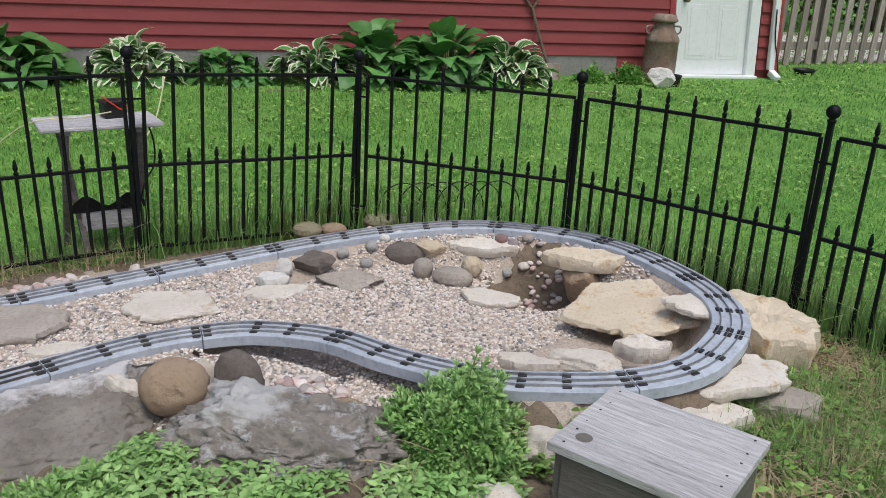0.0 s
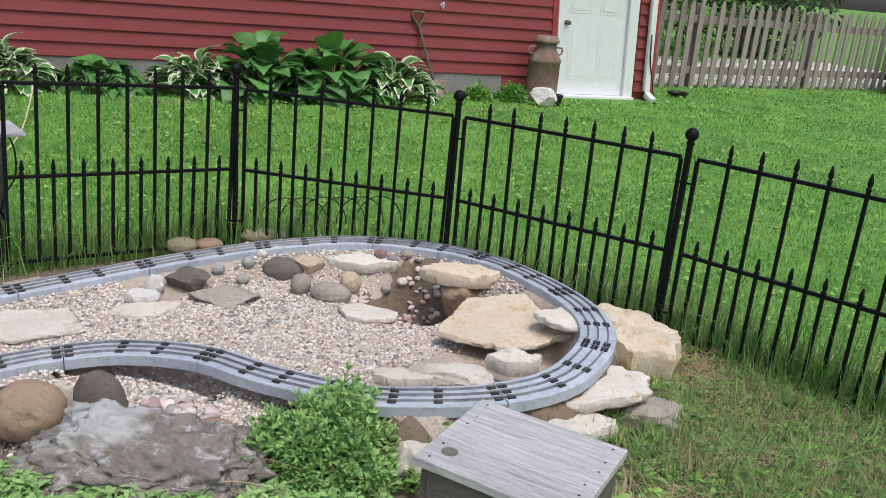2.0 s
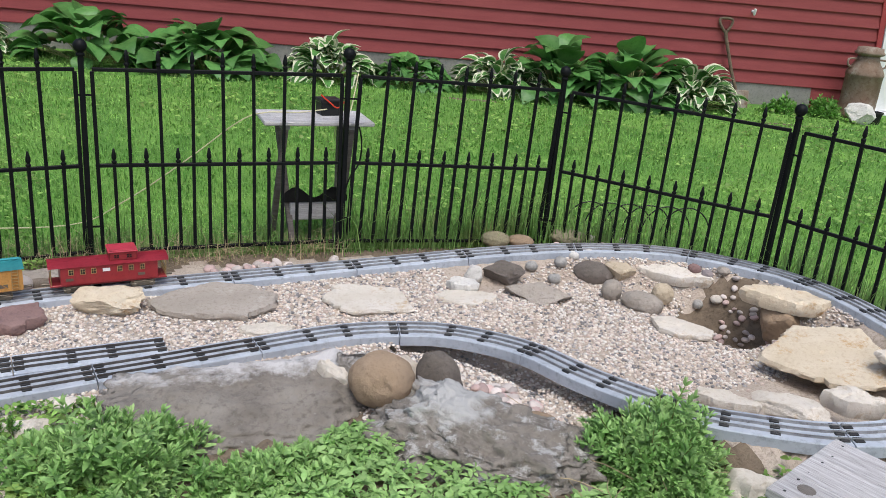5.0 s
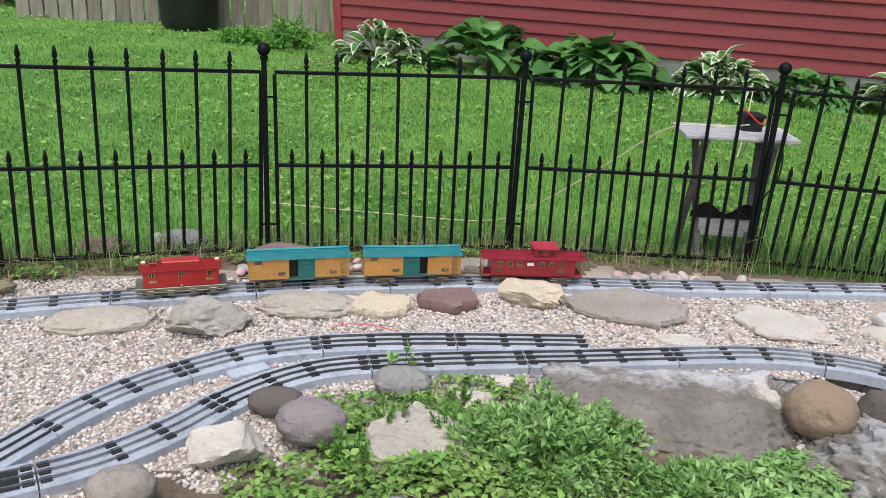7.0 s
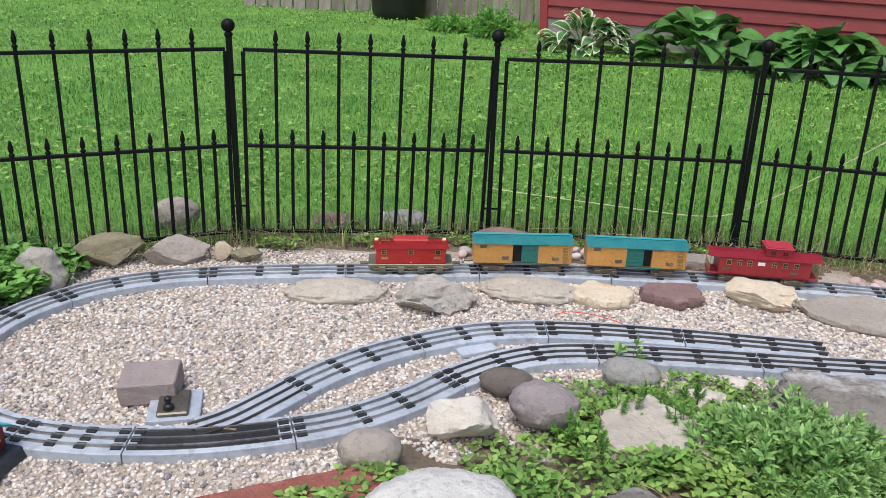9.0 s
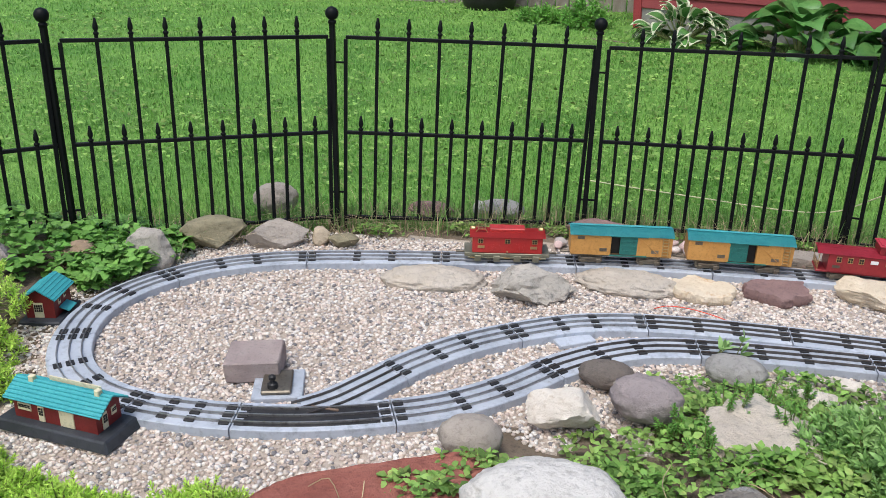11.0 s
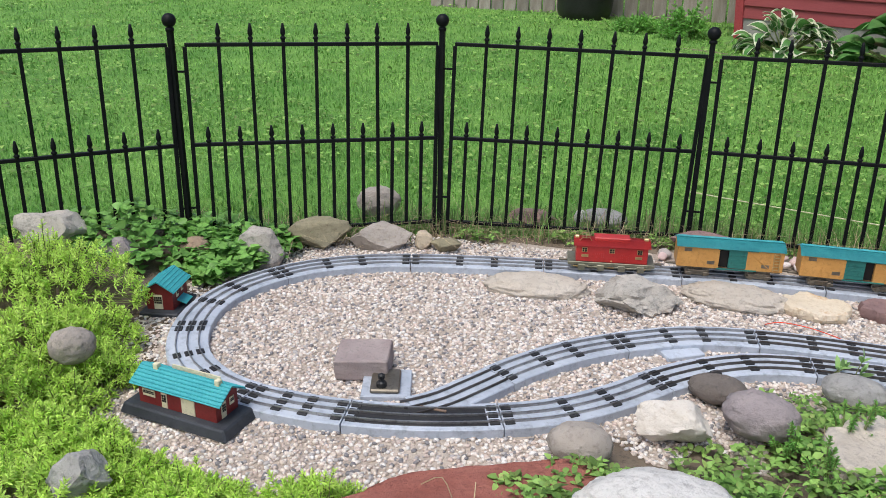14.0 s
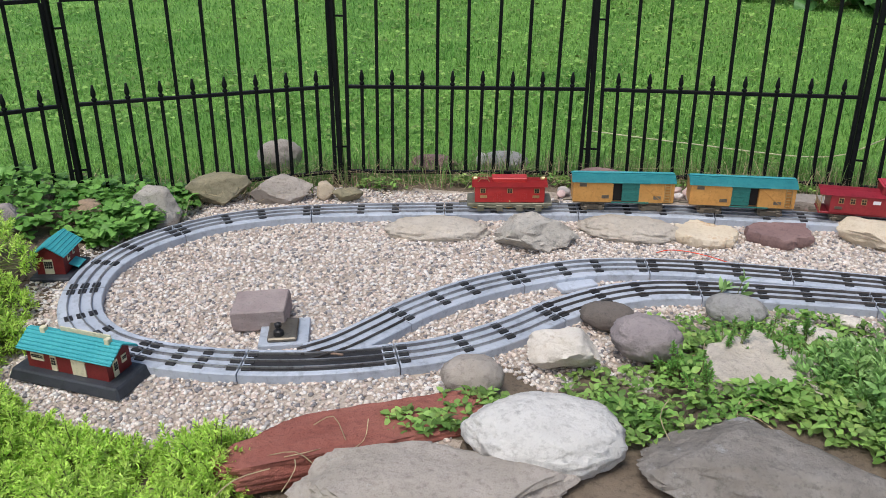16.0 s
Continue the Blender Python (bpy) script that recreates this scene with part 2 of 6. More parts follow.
M_LEAF_DARK = mat("leaf_dark", (0.035, 0.085, 0.02), (0.07, 0.14, 0.035), (0.03, 0.06, 0.015), scale=1, fine=8, rough=0.5, bump=0.0, island=0.4, trans=0.2)
M_HOSTA = mat("hosta_green", (0.07, 0.205, 0.05), (0.125, 0.29, 0.075), (0.055, 0.16, 0.04), scale=9, fine=30, rough=0.4, bump=0.1, rnd=0.3, trans=0.2)
M_HOSTA_W = mat("hosta_cream_edge", (0.62, 0.66, 0.45), (0.70, 0.72, 0.55), (0.5, 0.55, 0.35), rough=0.45, bump=0.05, rnd=0.1, trans=0.2)
M_STEM = mat("stem", (0.16, 0.20, 0.06), (0.22, 0.24, 0.09), rough=0.7, bump=0)
M_BARK = mat("bark", (0.12, 0.09, 0.06), (0.18, 0.14, 0.10), rough=0.9, bump=0.8)
M_YELLOW = mat("car_orange_yellow", (0.52, 0.27, 0.075), (0.60, 0.32, 0.095), (0.36, 0.18, 0.05), scale=20, fine=120, rough=0.45, bump=0.06)
M_TEAL = mat("roof_teal", (0.05, 0.33, 0.36), (0.07, 0.38, 0.40), (0.04, 0.27, 0.3), scale=20, fine=120, rough=0.42, bump=0.05)
M_DGREEN = mat("door_green", (0.03, 0.16, 0.14), (0.04, 0.2, 0.17), rough=0.45, bump=0.05)
M_REDTIN = mat("tin_red", (0.42, 0.025, 0.025), (0.48, 0.035, 0.03), (0.33, 0.02, 0.02), scale=20, fine=120, rough=0.38, bump=0.05, spec=0.5)
M_DREDTIN = mat("tin_dark_red", (0.27, 0.02, 0.028), (0.33, 0.03, 0.035), (0.2, 0.015, 0.02), scale=20, fine=120, rough=0.4, bump=0.05, spec=0.5)
M_PINKROOF = mat("tin_crimson_roof", (0.42, 0.035, 0.06), (0.48, 0.05, 0.075), rough=0.4, bump=0.05)
M_BRASS = mat("brass", (0.55, 0.40, 0.18), (0.62, 0.47, 0.24), rough=0.35, metal=0.8, bump=0.05)
M_TRUCK = mat("truck_metal", (0.16, 0.14, 0.11), (0.26, 0.23, 0.18), (0.08, 0.07, 0.06), rough=0.45, metal=0.7, bump=0.1)
M_FRAMEGREEN = mat("frame_olive", (0.20, 0.20, 0.14), (0.28, 0.27, 0.2), rough=0.4, metal=0.5, bump=0.05)
M_DARKWIN = mat("dark_opening", (0.012, 0.012, 0.012), (0.02, 0.02, 0.02), rough=0.3, bump=0)
M_CREAM = mat("cream_paint", (0.66, 0.60, 0.40), (0.72, 0.66, 0.46), rough=0.5, bump=0.03)
M_BRICKRED = mat("station_red", (0.17, 0.022, 0.02), (0.21, 0.03, 0.027), (0.13, 0.02, 0.018), scale=20, fine=140, rough=0.5, bump=0.1)
M_DARKBASE = mat("station_base", (0.03, 0.035, 0.04), (0.05, 0.055, 0.065), rough=0.5, bump=0.1)
M_PAVER = mat("paver", (0.30, 0.24, 0.23), (0.38, 0.32, 0.30), (0.20, 0.17, 0.16), scale=15, fine=120, rough=0.9, bump=0.5)
M_CORDY = mat("pale_cord", (0.62, 0.58, 0.36), (0.68, 0.64, 0.42), rough=0.5, bump=0)
M_REDWIRE = mat("red_wire", (0.75, 0.05, 0.02), (0.8, 0.08, 0.03), rough=0.4, bump=0)


# ---- mesh helpers ----
def link(name, me, material, parent=None, label=""):
    ob = new(name, me)
    for m in (material if isinstance(material, (list, tuple)) else [material]):
        if m.name not in [k.name for k in me.materials if k]:
            me.materials.append(m)
    if parent:
        ob.parent = parent
    if label:
        ob["label"] = label
    return ob


def part(name, bm, material, parent=None, label="", smooth=False):
    me = bpy.data.meshes.new(name)
    bm.normal_update()
    bm.to_mesh(me)
    bm.free()
    if smooth:
        me.polygons.foreach_set("use_smooth", [True] * len(me.polygons))
    return link(name, me, material, parent, label)


def array_mesh(name, verts, faces, smooth=False):
    """verts (n,3), faces (m,k) of one k."""
    verts, faces = np.asarray(verts, np.float32), np.asarray(faces, np.int32)
    me = bpy.data.meshes.new(name)
    me.vertices.add(len(verts))
    me.vertices.foreach_set("co", verts.ravel())
    k = faces.shape[1]
    me.loops.add(faces.size)
    me.loops.foreach_set("vertex_index", faces.ravel())
    me.polygons.add(len(faces))
    me.polygons.foreach_set("loop_start", np.arange(0, faces.size, k, dtype=np.int32))
    if smooth:
        me.polygons.foreach_set("use_smooth", np.ones(len(faces), bool))
    me.update(calc_edges=True)
    me.validate()
    return me


def empty(name, m, label="", category="", group="", kind=""):
    ob = new(name)
    ob.empty_display_size = 0.05
    ob.matrix_basis = m
    return tagged(ob, label, category, group, kind)


def box(bm, x0, y0, z0, x1, y1, z1, bevel=0.0, m=None):
    r = bmesh.ops.create_cube(bm, size=1)
    vs = r["verts"]
    bmesh.ops.scale(bm, vec=(x1 - x0, y1 - y0, z1 - z0), verts=vs)
    bmesh.ops.translate(bm, vec=((x0 + x1) / 2, (y0 + y1) / 2, (z0 + z1) / 2), verts=vs)
    if bevel:
        es = {e for v in vs for e in v.link_edges}
        out = bmesh.ops.bevel(bm, geom=list(es), offset=bevel, segments=1, affect='EDGES', profile=0.5)
        vs = list({v for f in out["faces"] for v in f.verts} | {v for v in vs if v.is_valid})
    if m is not None:
        bmesh.ops.transform(bm, matrix=m, verts=vs)
    return vs


def boxes(*dims, bevel=0.0):
    bm = bmesh.new()
    for d in dims:
        box(bm, *d, bevel=bevel)
    return bm


def lathe(bm, profile, seg=16, m=None):
    """Profile of (radius, z) turned round z."""
    rings = []
    for r, z in profile:
        rings.append([bm.verts.new((r * math.cos(2 * math.pi * i / seg), r * math.sin(2 * math.pi * i / seg), z)) for i in range(seg)])
    for a, b in zip(rings, rings[1:]):
        for i in range(seg):
            j = (i + 1) % seg
            bm.faces.new((a[i], a[j], b[j], b[i]))
    bm.faces.new(rings[0][::-1])
    bm.faces.new(rings[-1])
    if m is not None:
        bmesh.ops.transform(bm, matrix=m, verts=[v for r in rings for v in r])
    return bm


def tube(bm, pts, r, seg=6):
    pts = [Vector(p) for p in pts]
    rings = []
    for i, p in enumerate(pts):
        d = (pts[min(i + 1, len(pts) - 1)] - pts[max(i - 1, 0)]).normalized()
        a = d.orthogonal().normalized()
        b = d.cross(a)
        rr = r[i] if isinstance(r, (list, tuple)) else r
        rings.append([bm.verts.new(p + rr * (math.cos(2 * math.pi * k / seg) * a + math.sin(2 * math.pi * k / seg) * b)) for k in range(seg)])
    for q, s in zip(rings, rings[1:]):
        best = min(range(seg), key=lambda o: (q[0].co - s[o].co).length)
        for k in range(seg):
            bm.faces.new((q[k], q[(k + 1) % seg], s[(k + 1 + best) % seg], s[(k + best) % seg]))
    bm.faces.new(rings[0][::-1])
    bm.faces.new(rings[-1])
    return bm


def spline(pts, n=12, closed=False):
    P = [Vector(p) for p in pts]
    out, m = [], len(P)
    for i in range(m if closed else m - 1):
        g = (lambda k: P[k % m]) if closed else (lambda k: P[max(0, min(m - 1, k))])
        a, b, c, d = g(i - 1), g(i), g(i + 1), g(i + 2)
        for k in range(n):
            t = k / n
            out.append(0.5 * (2 * b + (c - a) * t + (2 * a - 5 * b + 4 * c - d) * t * t + (3 * b - a - 3 * c + d) * t ** 3))
    if not closed:
        out.append(P[-1].copy())
    return out


class Line:
    """A path by its length."""

    def __init__(self, pts):
        self.p = np.array([tuple(q) for q in pts])
        self.s = np.r_[0, np.cumsum(np.linalg.norm(np.diff(self.p, axis=0), axis=1))]
        self.length = self.s[-1]

    def at(self, s):
        return Vector([float(np.interp(s, self.s, self.p[:, k])) for k in range(3)])

    def frame_at(self, s):
        d = (self.at(min(s + 0.01, self.length)) - self.at(max(s - 0.01, 0))).normalized()
        side = Vector((d.y, -d.x, 0)).normalized()
        return self.at(s), d, side


# ---- the railway's lines (height of the rail tops) ----
ZR = -0.137
FRONT = [(-1.517, 1.437, ZR), (-1.40, 1.433, ZR), (-1.289, 1.443, ZR), (-1.145, 1.474, ZR), (-0.994, 1.530, ZR), (-0.872, 1.595, ZR),
         (-0.757, 1.699, ZR), (-0.66, 1.815, ZR), (-0.536, 1.918, ZR), (-0.40, 1.972, ZR), (-0.148, 1.998, ZR), (0.206, 2.012, ZR),
         (0.43, 2.024, ZR), (0.70, 2.020, -0.132), (0.91, 1.955, -0.126), (1.025, 1.853, -0.117)]
EAST = [(1.105, 1.696, -0.10), (1.144, 1.50, -0.085), (1.223, 1.254, -0.06), (1.296, 1.144, -0.045), (1.428, 1.022, -0.03), (1.598, 0.958, -0.02),
        (1.776, 0.981, -0.012), (1.915, 1.045, -0.01), (2.023, 1.158, -0.01), (2.106, 1.349, -0.012), (2.157, 1.605, -0.02), (2.115, 1.84, -0.03),
        (1.959, 2.09, -0.045), (1.72, 2.265, -0.07), (1.439, 2.385, -0.10), (1.06, 2.458, -0.125)]
BACK = [(0.58, 2.50, ZR), (0.20, 2.515, ZR), (-0.098, 2.512, ZR), (-0.465, 2.482, ZR), (-0.703, 2.443, ZR), (-0.947, 2.396, ZR),
        (-1.193, 2.342, ZR), (-1.439, 2.275, ZR), (-1.594, 2.208, ZR), (-1.728, 2.104, ZR), (-1.822, 1.953, ZR), (-1.848, 1.80, ZR),
        (-1.81, 1.655, ZR), (-1.735, 1.54, ZR), (-1.63, 1.468, ZR)]
MAIN = Line(spline(FRONT + EAST + BACK, 10, True) + [Vector(FRONT[0])])
SPUR = Line(spline([(-1.20, 1.470, ZR), (-1.12, 1.545, ZR), (-1.06, 1.637, ZR), (-0.985, 1.757, ZR), (-0.877, 1.880, ZR), (-0.737, 1.985, ZR),
                    (-0.605, 2.055, ZR), (-0.41, 2.096, ZR), (-0.133, 2.108, ZR), (0.242, 2.100, ZR)], 10))
ALLP = np.vstack([MAIN.p[::2], SPUR.p[::2]])


# ---- ground ----
NX, NY = math.sin(radians(25.4)), math.cos(radians(25.4))


def fbm(x, y, s, seed=0.0):
    return noise.fractal(Vector((x * s, y * s, seed)), 1.0, 2.0, 4)


def lawn_z(x, y):
    return -0.19 + 0.02 * min(max(x * NX + y * NY - 2.7, 0), 4.2) + 0.004 * noise.noise(Vector((x * 1.5, y * 1.5, 3)))


def step(a, b, v):
    t = min(max((v - a) / (b - a), 0), 1)
    return t * t * (3 - 2 * t)


def bed_z(x, y):
    z = -0.172 + 0.006 * fbm(x, y, 3.0, 1)
    front = 1 - step(1.25, 1.7, y - 0.12 * math.sin(x * 3) - (0.25 if -0.4 < x < 1.0 else 0.0))
    if x < 1.05:
        z += 0.055 * front * (1 - step(0.75, 1.05, x)) * step(-1.05, -0.8, x)
    z += 0.11 * (1 - step(-2.35, -1.95, x - 0.25 * max(0, 1.3 - y)))
    z -= 0.105 * math.exp(-(((x - 1.93) / 0.12) ** 4 + ((y - 1.76) / 0.13) ** 4))
    d = np.hypot(ALLP[:, 0] - x, ALLP[:, 1] - y)
    k = int(d.argmin())
    gap = x > 0.82 and x < 1.22 and y < 1.98
    if gap and y > 1.6:
        z -= 0.05 * (1 - step(0.03, 0.10, float(d[k])))
    if not gap:
        w = 1 - step(0.045, 0.085 if x > 1.3 and y < 1.2 else 0.17, float(d[k]))
        z = max(z, z + (ALLP[k, 2] - 0.029 - z) * w) if ALLP[k, 2] > -0.12 else z + (ALLP[k, 2] - 0.029 - z) * w
    back = np.interp(x, (-2.9, -2.165, -1.462, -0.666, 0.158, 0.965, 1.76, 2.2), (1.45, 2.175, 2.584, 2.785, 2.82, 2.69, 2.562, 1.9))
    edge = max(step(0.0, 0.08, y - back), step(2.2, 2.5, x - 0.1 * max(0, 1.2 - y)), 1 - step(0.55, 0.95, y) if x > 0.6 else 1 - step(0.45, 0.75, y),
               step(1.35, 1.7, x) * (1 - step(0.72, 0.95, y)), 1 - step(-3.0, -2.75, x))
    return z * (1 - edge) + (lawn_z(x, y) - 0.03) * edge


def sheet(name, x0, x1, y0, y1, nx, ny, fz, material):
    xs, ys = np.linspace(x0, x1, nx), np.linspace(y0, y1, ny)
    v = np.array([(x, y, fz(x, y)) for y in ys for x in xs])
    i = np.arange((nx - 1) * (ny - 1))
    a = i // (nx - 1) * nx + i % (nx - 1)
    return link(name, array_mesh(name, v, np.stack([a, a + 1, a + nx + 1, a + nx], 1), True), material)


def spaced(near, far, n):
    """Even steps near the garden, growing towards the horizon."""
    t = np.linspace(-1, 1, n)
    return np.sign(t) * (near * np.abs(t) + far * np.abs(t) ** 7)


gx, gy = spaced(9, 900, 121), spaced(9, 900, 121) + 4
_v = np.array([(x, y, lawn_z(x, y) - (0.22 if -2.6 < x < 2.1 and 0.9 < y < 2.6 else 0.0)) for y in gy for x in gx])
_i = np.arange(120 * 120)
_a = _i // 120 * 121 + _i % 120
tagged(link("ground", array_mesh("ground", _v, np.stack([_a, _a + 1, _a + 122, _a + 121], 1), True), M_LAWN),
       "green mown lawn sheet reaching to the horizon", "lawn", kind="structure")
bed = sheet("gravel_bed", -3.2, 2.6, -0.2, 3.0, 200, 120, bed_z, M_BED)
tagged(bed, "pale gravel and soil garden bed under the toy railway", "garden bed", kind="structure")


def scatter_in(n, x0, x1, y0, y1, seed, ok):
    rs = np.random.RandomState(seed)
    out = []
    while len(out) < n:
        x, y = rs.uniform(x0, x1), rs.uniform(y0, y1)
        if ok(x, y, rs.rand()):
            out.append((x, y))
    return out


def gravel_ok(x, y, u):
    if y > 2.62 - 0.05 * abs(x) or y < 1.08:
        return False
    if x > 1.2 and math.hypot(x - 1.60, y - 1.60) > 0.66:
        return False
    if ((x - 1.93) / 0.15) ** 2 + ((y - 1.76) / 0.16) ** 2 < 0.9 + 0.3 * u:
        return False
    if -0.80 < x < -0.45:
        return y > 1.50 + 0.25 * (x + 0.8) + 0.04 * math.sin(31 * x)
    if -2.0 < x < -0.75:
        return y > 1.13 + 0.03 * math.sin(9 * x) + (0.12 if x < -1.75 else 0) + (0.12 if x > -1.15 else 0)
    if x <= -2.0:
        return False
    lim = 1.74 if x < 0.15 else (1.9 if x < 0.55 else 1.45)
    return y > lim - 0.05 * u


bed.data.materials.append(M_SOIL)
for f in bed.data.polygons:
    fx, fy = f.center.x + 0.02 * math.sin(f.center.y * 40), f.center.y + 0.02 * math.sin(f.center.x * 37)
    soil = not gravel_ok(fx, fy - 0.02, 0.5) and (fy < 1.9 or fx < -1.95) and not (fx > 1.25 and fy > 1.0)
    soil = soil or ((fx - 1.93) / 0.15) ** 2 + ((fy - 1.76) / 0.16) ** 2 < 1
    line_y = np.interp(fx, (-2.9, -2.165, -1.462, -0.666, 0.158, 0.965, 1.76), (1.45, 2.175, 2.584, 2.785, 2.82, 2.69, 2.562))
    soil = soil or (fx < 1.8 and fy > line_y - 0.085 - 0.03 * math.sin(23 * fx))
    f.material_index = 1 if soil else 0


def ico_unit(sub):
    bm = bmesh.new()
    bmesh.ops.create_icosphere(bm, subdivisions=sub, radius=1)
    v = np.array([tuple(q.co) for q in bm.verts])
    fc = np.array([[w.index for w in q.verts] for q in bm.faces])
    bm.free()
    return v, fc


def pebbles(name, places, size, seed, material, flat=0.65, sub=1):
    v0, f0 = ico_unit(sub)
    rs = np.random.RandomState(seed)
    V, F = [], []
    for k, (x, y, z) in enumerate(places):
        s = size * rs.uniform(0.55, 1.35)
        q = v0 * (1 + rs.uniform(-0.18, 0.18, (len(v0), 1))) * np.array([s * rs.uniform(0.8, 1.3), s, s * flat])
        a, b = rs.uniform(0, 6.28), rs.uniform(-0.5, 0.5)
        R = np.array([[math.cos(a), -math.sin(a), 0], [math.sin(a), math.cos(a), 0], [0, 0, 1]]) @ np.array([[1, 0, 0], [0, math.cos(b), -math.sin(b)], [0, math.sin(b), math.cos(b)]])
        V.append(q @ R.T + (x, y, z + s * flat * 0.35))
        F.append(f0 + k * len(v0))
    return link(name, array_mesh(name, np.vstack(V), np.vstack(F), sub > 1), material)


_g = [(x, y, bed_z(x, y)) for x, y in scatter_in(62000, -2.0, 2.15, 1.08, 2.65, 5, gravel_ok)]
tagged(pebbles("gravel", _g, 0.0050, 7, M_GRAVEL), "pale cream and tan pea gravel between the rails", "gravel", kind="stuff")


# ---- track ----
def sweep(line, s0, s1, n, off, w, z0, z1, rounded=False):
    """A bar swept along a line, off to its side; z relative to the rail tops."""
    bm = bmesh.new()
    rings = []
    h = z1 - z0
    prof = [(-w / 2, z0), (w / 2, z0), (w / 2, z1 - h * 0.25), (w / 3.4, z1), (-w / 3.4, z1), (-w / 2, z1 - h * 0.25)] if rounded else \
        [(-w / 2, z0), (w / 2, z0), (w / 2, z1 - 0.002), (w / 2 - 0.002, z1), (-w / 2 + 0.002, z1), (-w / 2, z1 - 0.002)]
    for i in range(n + 1):
        p, d, side = line.frame_at(s0 + (s1 - s0) * i / n)
        rings.append([bm.verts.new(p + side * (off + a) + Vector((0, 0, b))) for a, b in prof])
    for a, b in zip(rings, rings[1:]):
        for k in range(6):
            bm.faces.new((a[k], b[k], b[(k + 1) % 6], a[(k + 1) % 6]))
    bm.faces.new(rings[0])
    bm.faces.new(rings[-1][::-1])
    bmesh.ops.recalc_face_normals(bm, faces=bm.faces)
    return bm


def tie_mesh():
    bm = bmesh.new()
    for o in (-0.027, 0.0, 0.027):
        box(bm, -0.0105, o - 0.0090, -0.0085, 0.0105, o + 0.0090, -0.0036, bevel=0.0006)
    me = bpy.data.meshes.new("tie")
    bm.to_mesh(me)
    bm.free()
    me.materials.append(M_TIE)
    return me


TIE = tie_mesh()


def track_section(line, s0, s1, ties, base=True, label="grey track section with three steel rails and black ties"):
    p, d, side = line.frame_at((s0 + s1) / 2)
    root = empty("track_section", pose(p.x, p.y, p.z), label, "toy track", "model railway track")
    n = 8
    inv = Matrix.Translation(-p)
    def put(name, bm, m):
        bmesh.ops.transform(bm, matrix=inv, verts=bm.verts)
        return part(name, bm, m, root)
    e = 0.0015
    if base:
        put("roadbed", sweep(line, s0 + e, s1 - e, n, 0, 0.100, -0.036, -0.0070), M_BASE)
    for o in (-0.027, 0.0, 0.027):
        put("rail", sweep(line, s0 + e, s1 - e, n, o, 0.0028, -0.0066, -0.0002, True), M_RAIL_OLD if -0.62 < p.x < 0.62 and p.y < 2.25 else M_RAIL)
    for s in ties:
        q, d, side = line.frame_at(s)
        t = link("tie", TIE, M_TIE, root)
        t.matrix_basis = Matrix.Translation(q - p) @ Matrix.Rotation(math.atan2(d.y, d.x), 4, 'Z')
    return root


def lay(line, s0, s1, count):
    L = (s1 - s0) / count
    for k in range(count):
        a = s0 + k * L
        track_section(line, a, a + L, [a + 0.015, a + L * 0.37, a + L * 0.63, a + L - 0.015])


def s_near(line, x, y):
    return float(line.s[int(np.hypot(line.p[:, 0] - x, line.p[:, 1] - y).argmin())])


SW0, SW1 = s_near(MAIN, -1.285, 1.44), s_near(MAIN, -0.985, 1.535)
lay(MAIN, SW1, MAIN.length, 24)
lay(MAIN, 0, SW0, 1)
# the switch: one long section with the diverging road on it
sw = track_section(MAIN, SW0, SW1, [SW0 + 0.016, SW1 - 0.016], label="grey track switch with crossing rails and a rusty frog bar")
sp = Vector(sw.location)
def on_switch(name, bm, m, label=""):
    bmesh.ops.transform(bm, matrix=Matrix.Translation(-sp), verts=bm.verts)
    return part(name, bm, m, sw, label)
s_div = s_near(SPUR, -1.02, 1.70)
on_switch("diverging_roadbed", sweep(SPUR, 0.05, s_div, 8, 0, 0.098, -0.0365, -0.0078), M_BASE)
for o in (-0.027, 0.0, 0.027):
    on_switch("diverging_rail", sweep(SPUR, 0.03, s_div, 8, o, 0.0028, -0.0066, -0.0009, True), M_RAIL_OLD)
on_switch("dark_plate", sweep(MAIN, SW0 + 0.02, SW1 - 0.03, 6, 0.0, 0.075, -0.0072, -0.0060), M_TIE)
on_switch("frog_bar", boxes((-1.15, 1.506, ZR - 0.007, -1.09, 1.512, ZR - 0.003), bevel=0.001), M_RUST, "dull rusty pivot bar")
lay(SPUR, s_div, SPUR.length, 4)
# grey joining plate between spur and main line
pl = empty("joining_plate", pose(-0.645, 1.985, -0.15, 0, 0, 32), "small plain grey metal plate between two tracks", "metal plate")
part("plate", boxes((-0.05, -0.04, -0.016, 0.05, 0.03, -0.004), bevel=0.002), M_BASE, pl)

# switch motor with a paver resting on it
sm = empty("switch_motor", pose(-1.255, 1.585, -0.157, 0, 0, 18), "grey and black electric switch motor beside the track", "switch motor")
part("base", boxes((-0.055, -0.05, -0.012, 0.055, 0.07, 0.004), bevel=0.002), M_BASE, sm)
part("cover", boxes((-0.035, -0.04, 0.004, 0.03, 0.055, 0.014), bevel=0.003), M_TRUCK, sm)
part("lantern", lathe(bmesh.new(), [(0.012, 0.0), (0.011, 0.010), (0.007, 0.013), (0.005, 0.018), (0.008, 0.021), (0.008, 0.028), (0.003, 0.031)], 10, pose(-0.01, -0.022, 0.014)), M_BLACK, sm)
pv = empty("paver_block", pose(-1.335, 1.65, -0.163, 3, -3, 14), "mauve grey concrete paver block lying on the gravel", "paver")
bm = boxes((-0.062, -0.05, 0.0, 0.062, 0.05, 0.052), bevel=0.003)
bmesh.ops.subdivide_edges(bm, edges=bm.edges, cuts=3, use_grid_fill=True)
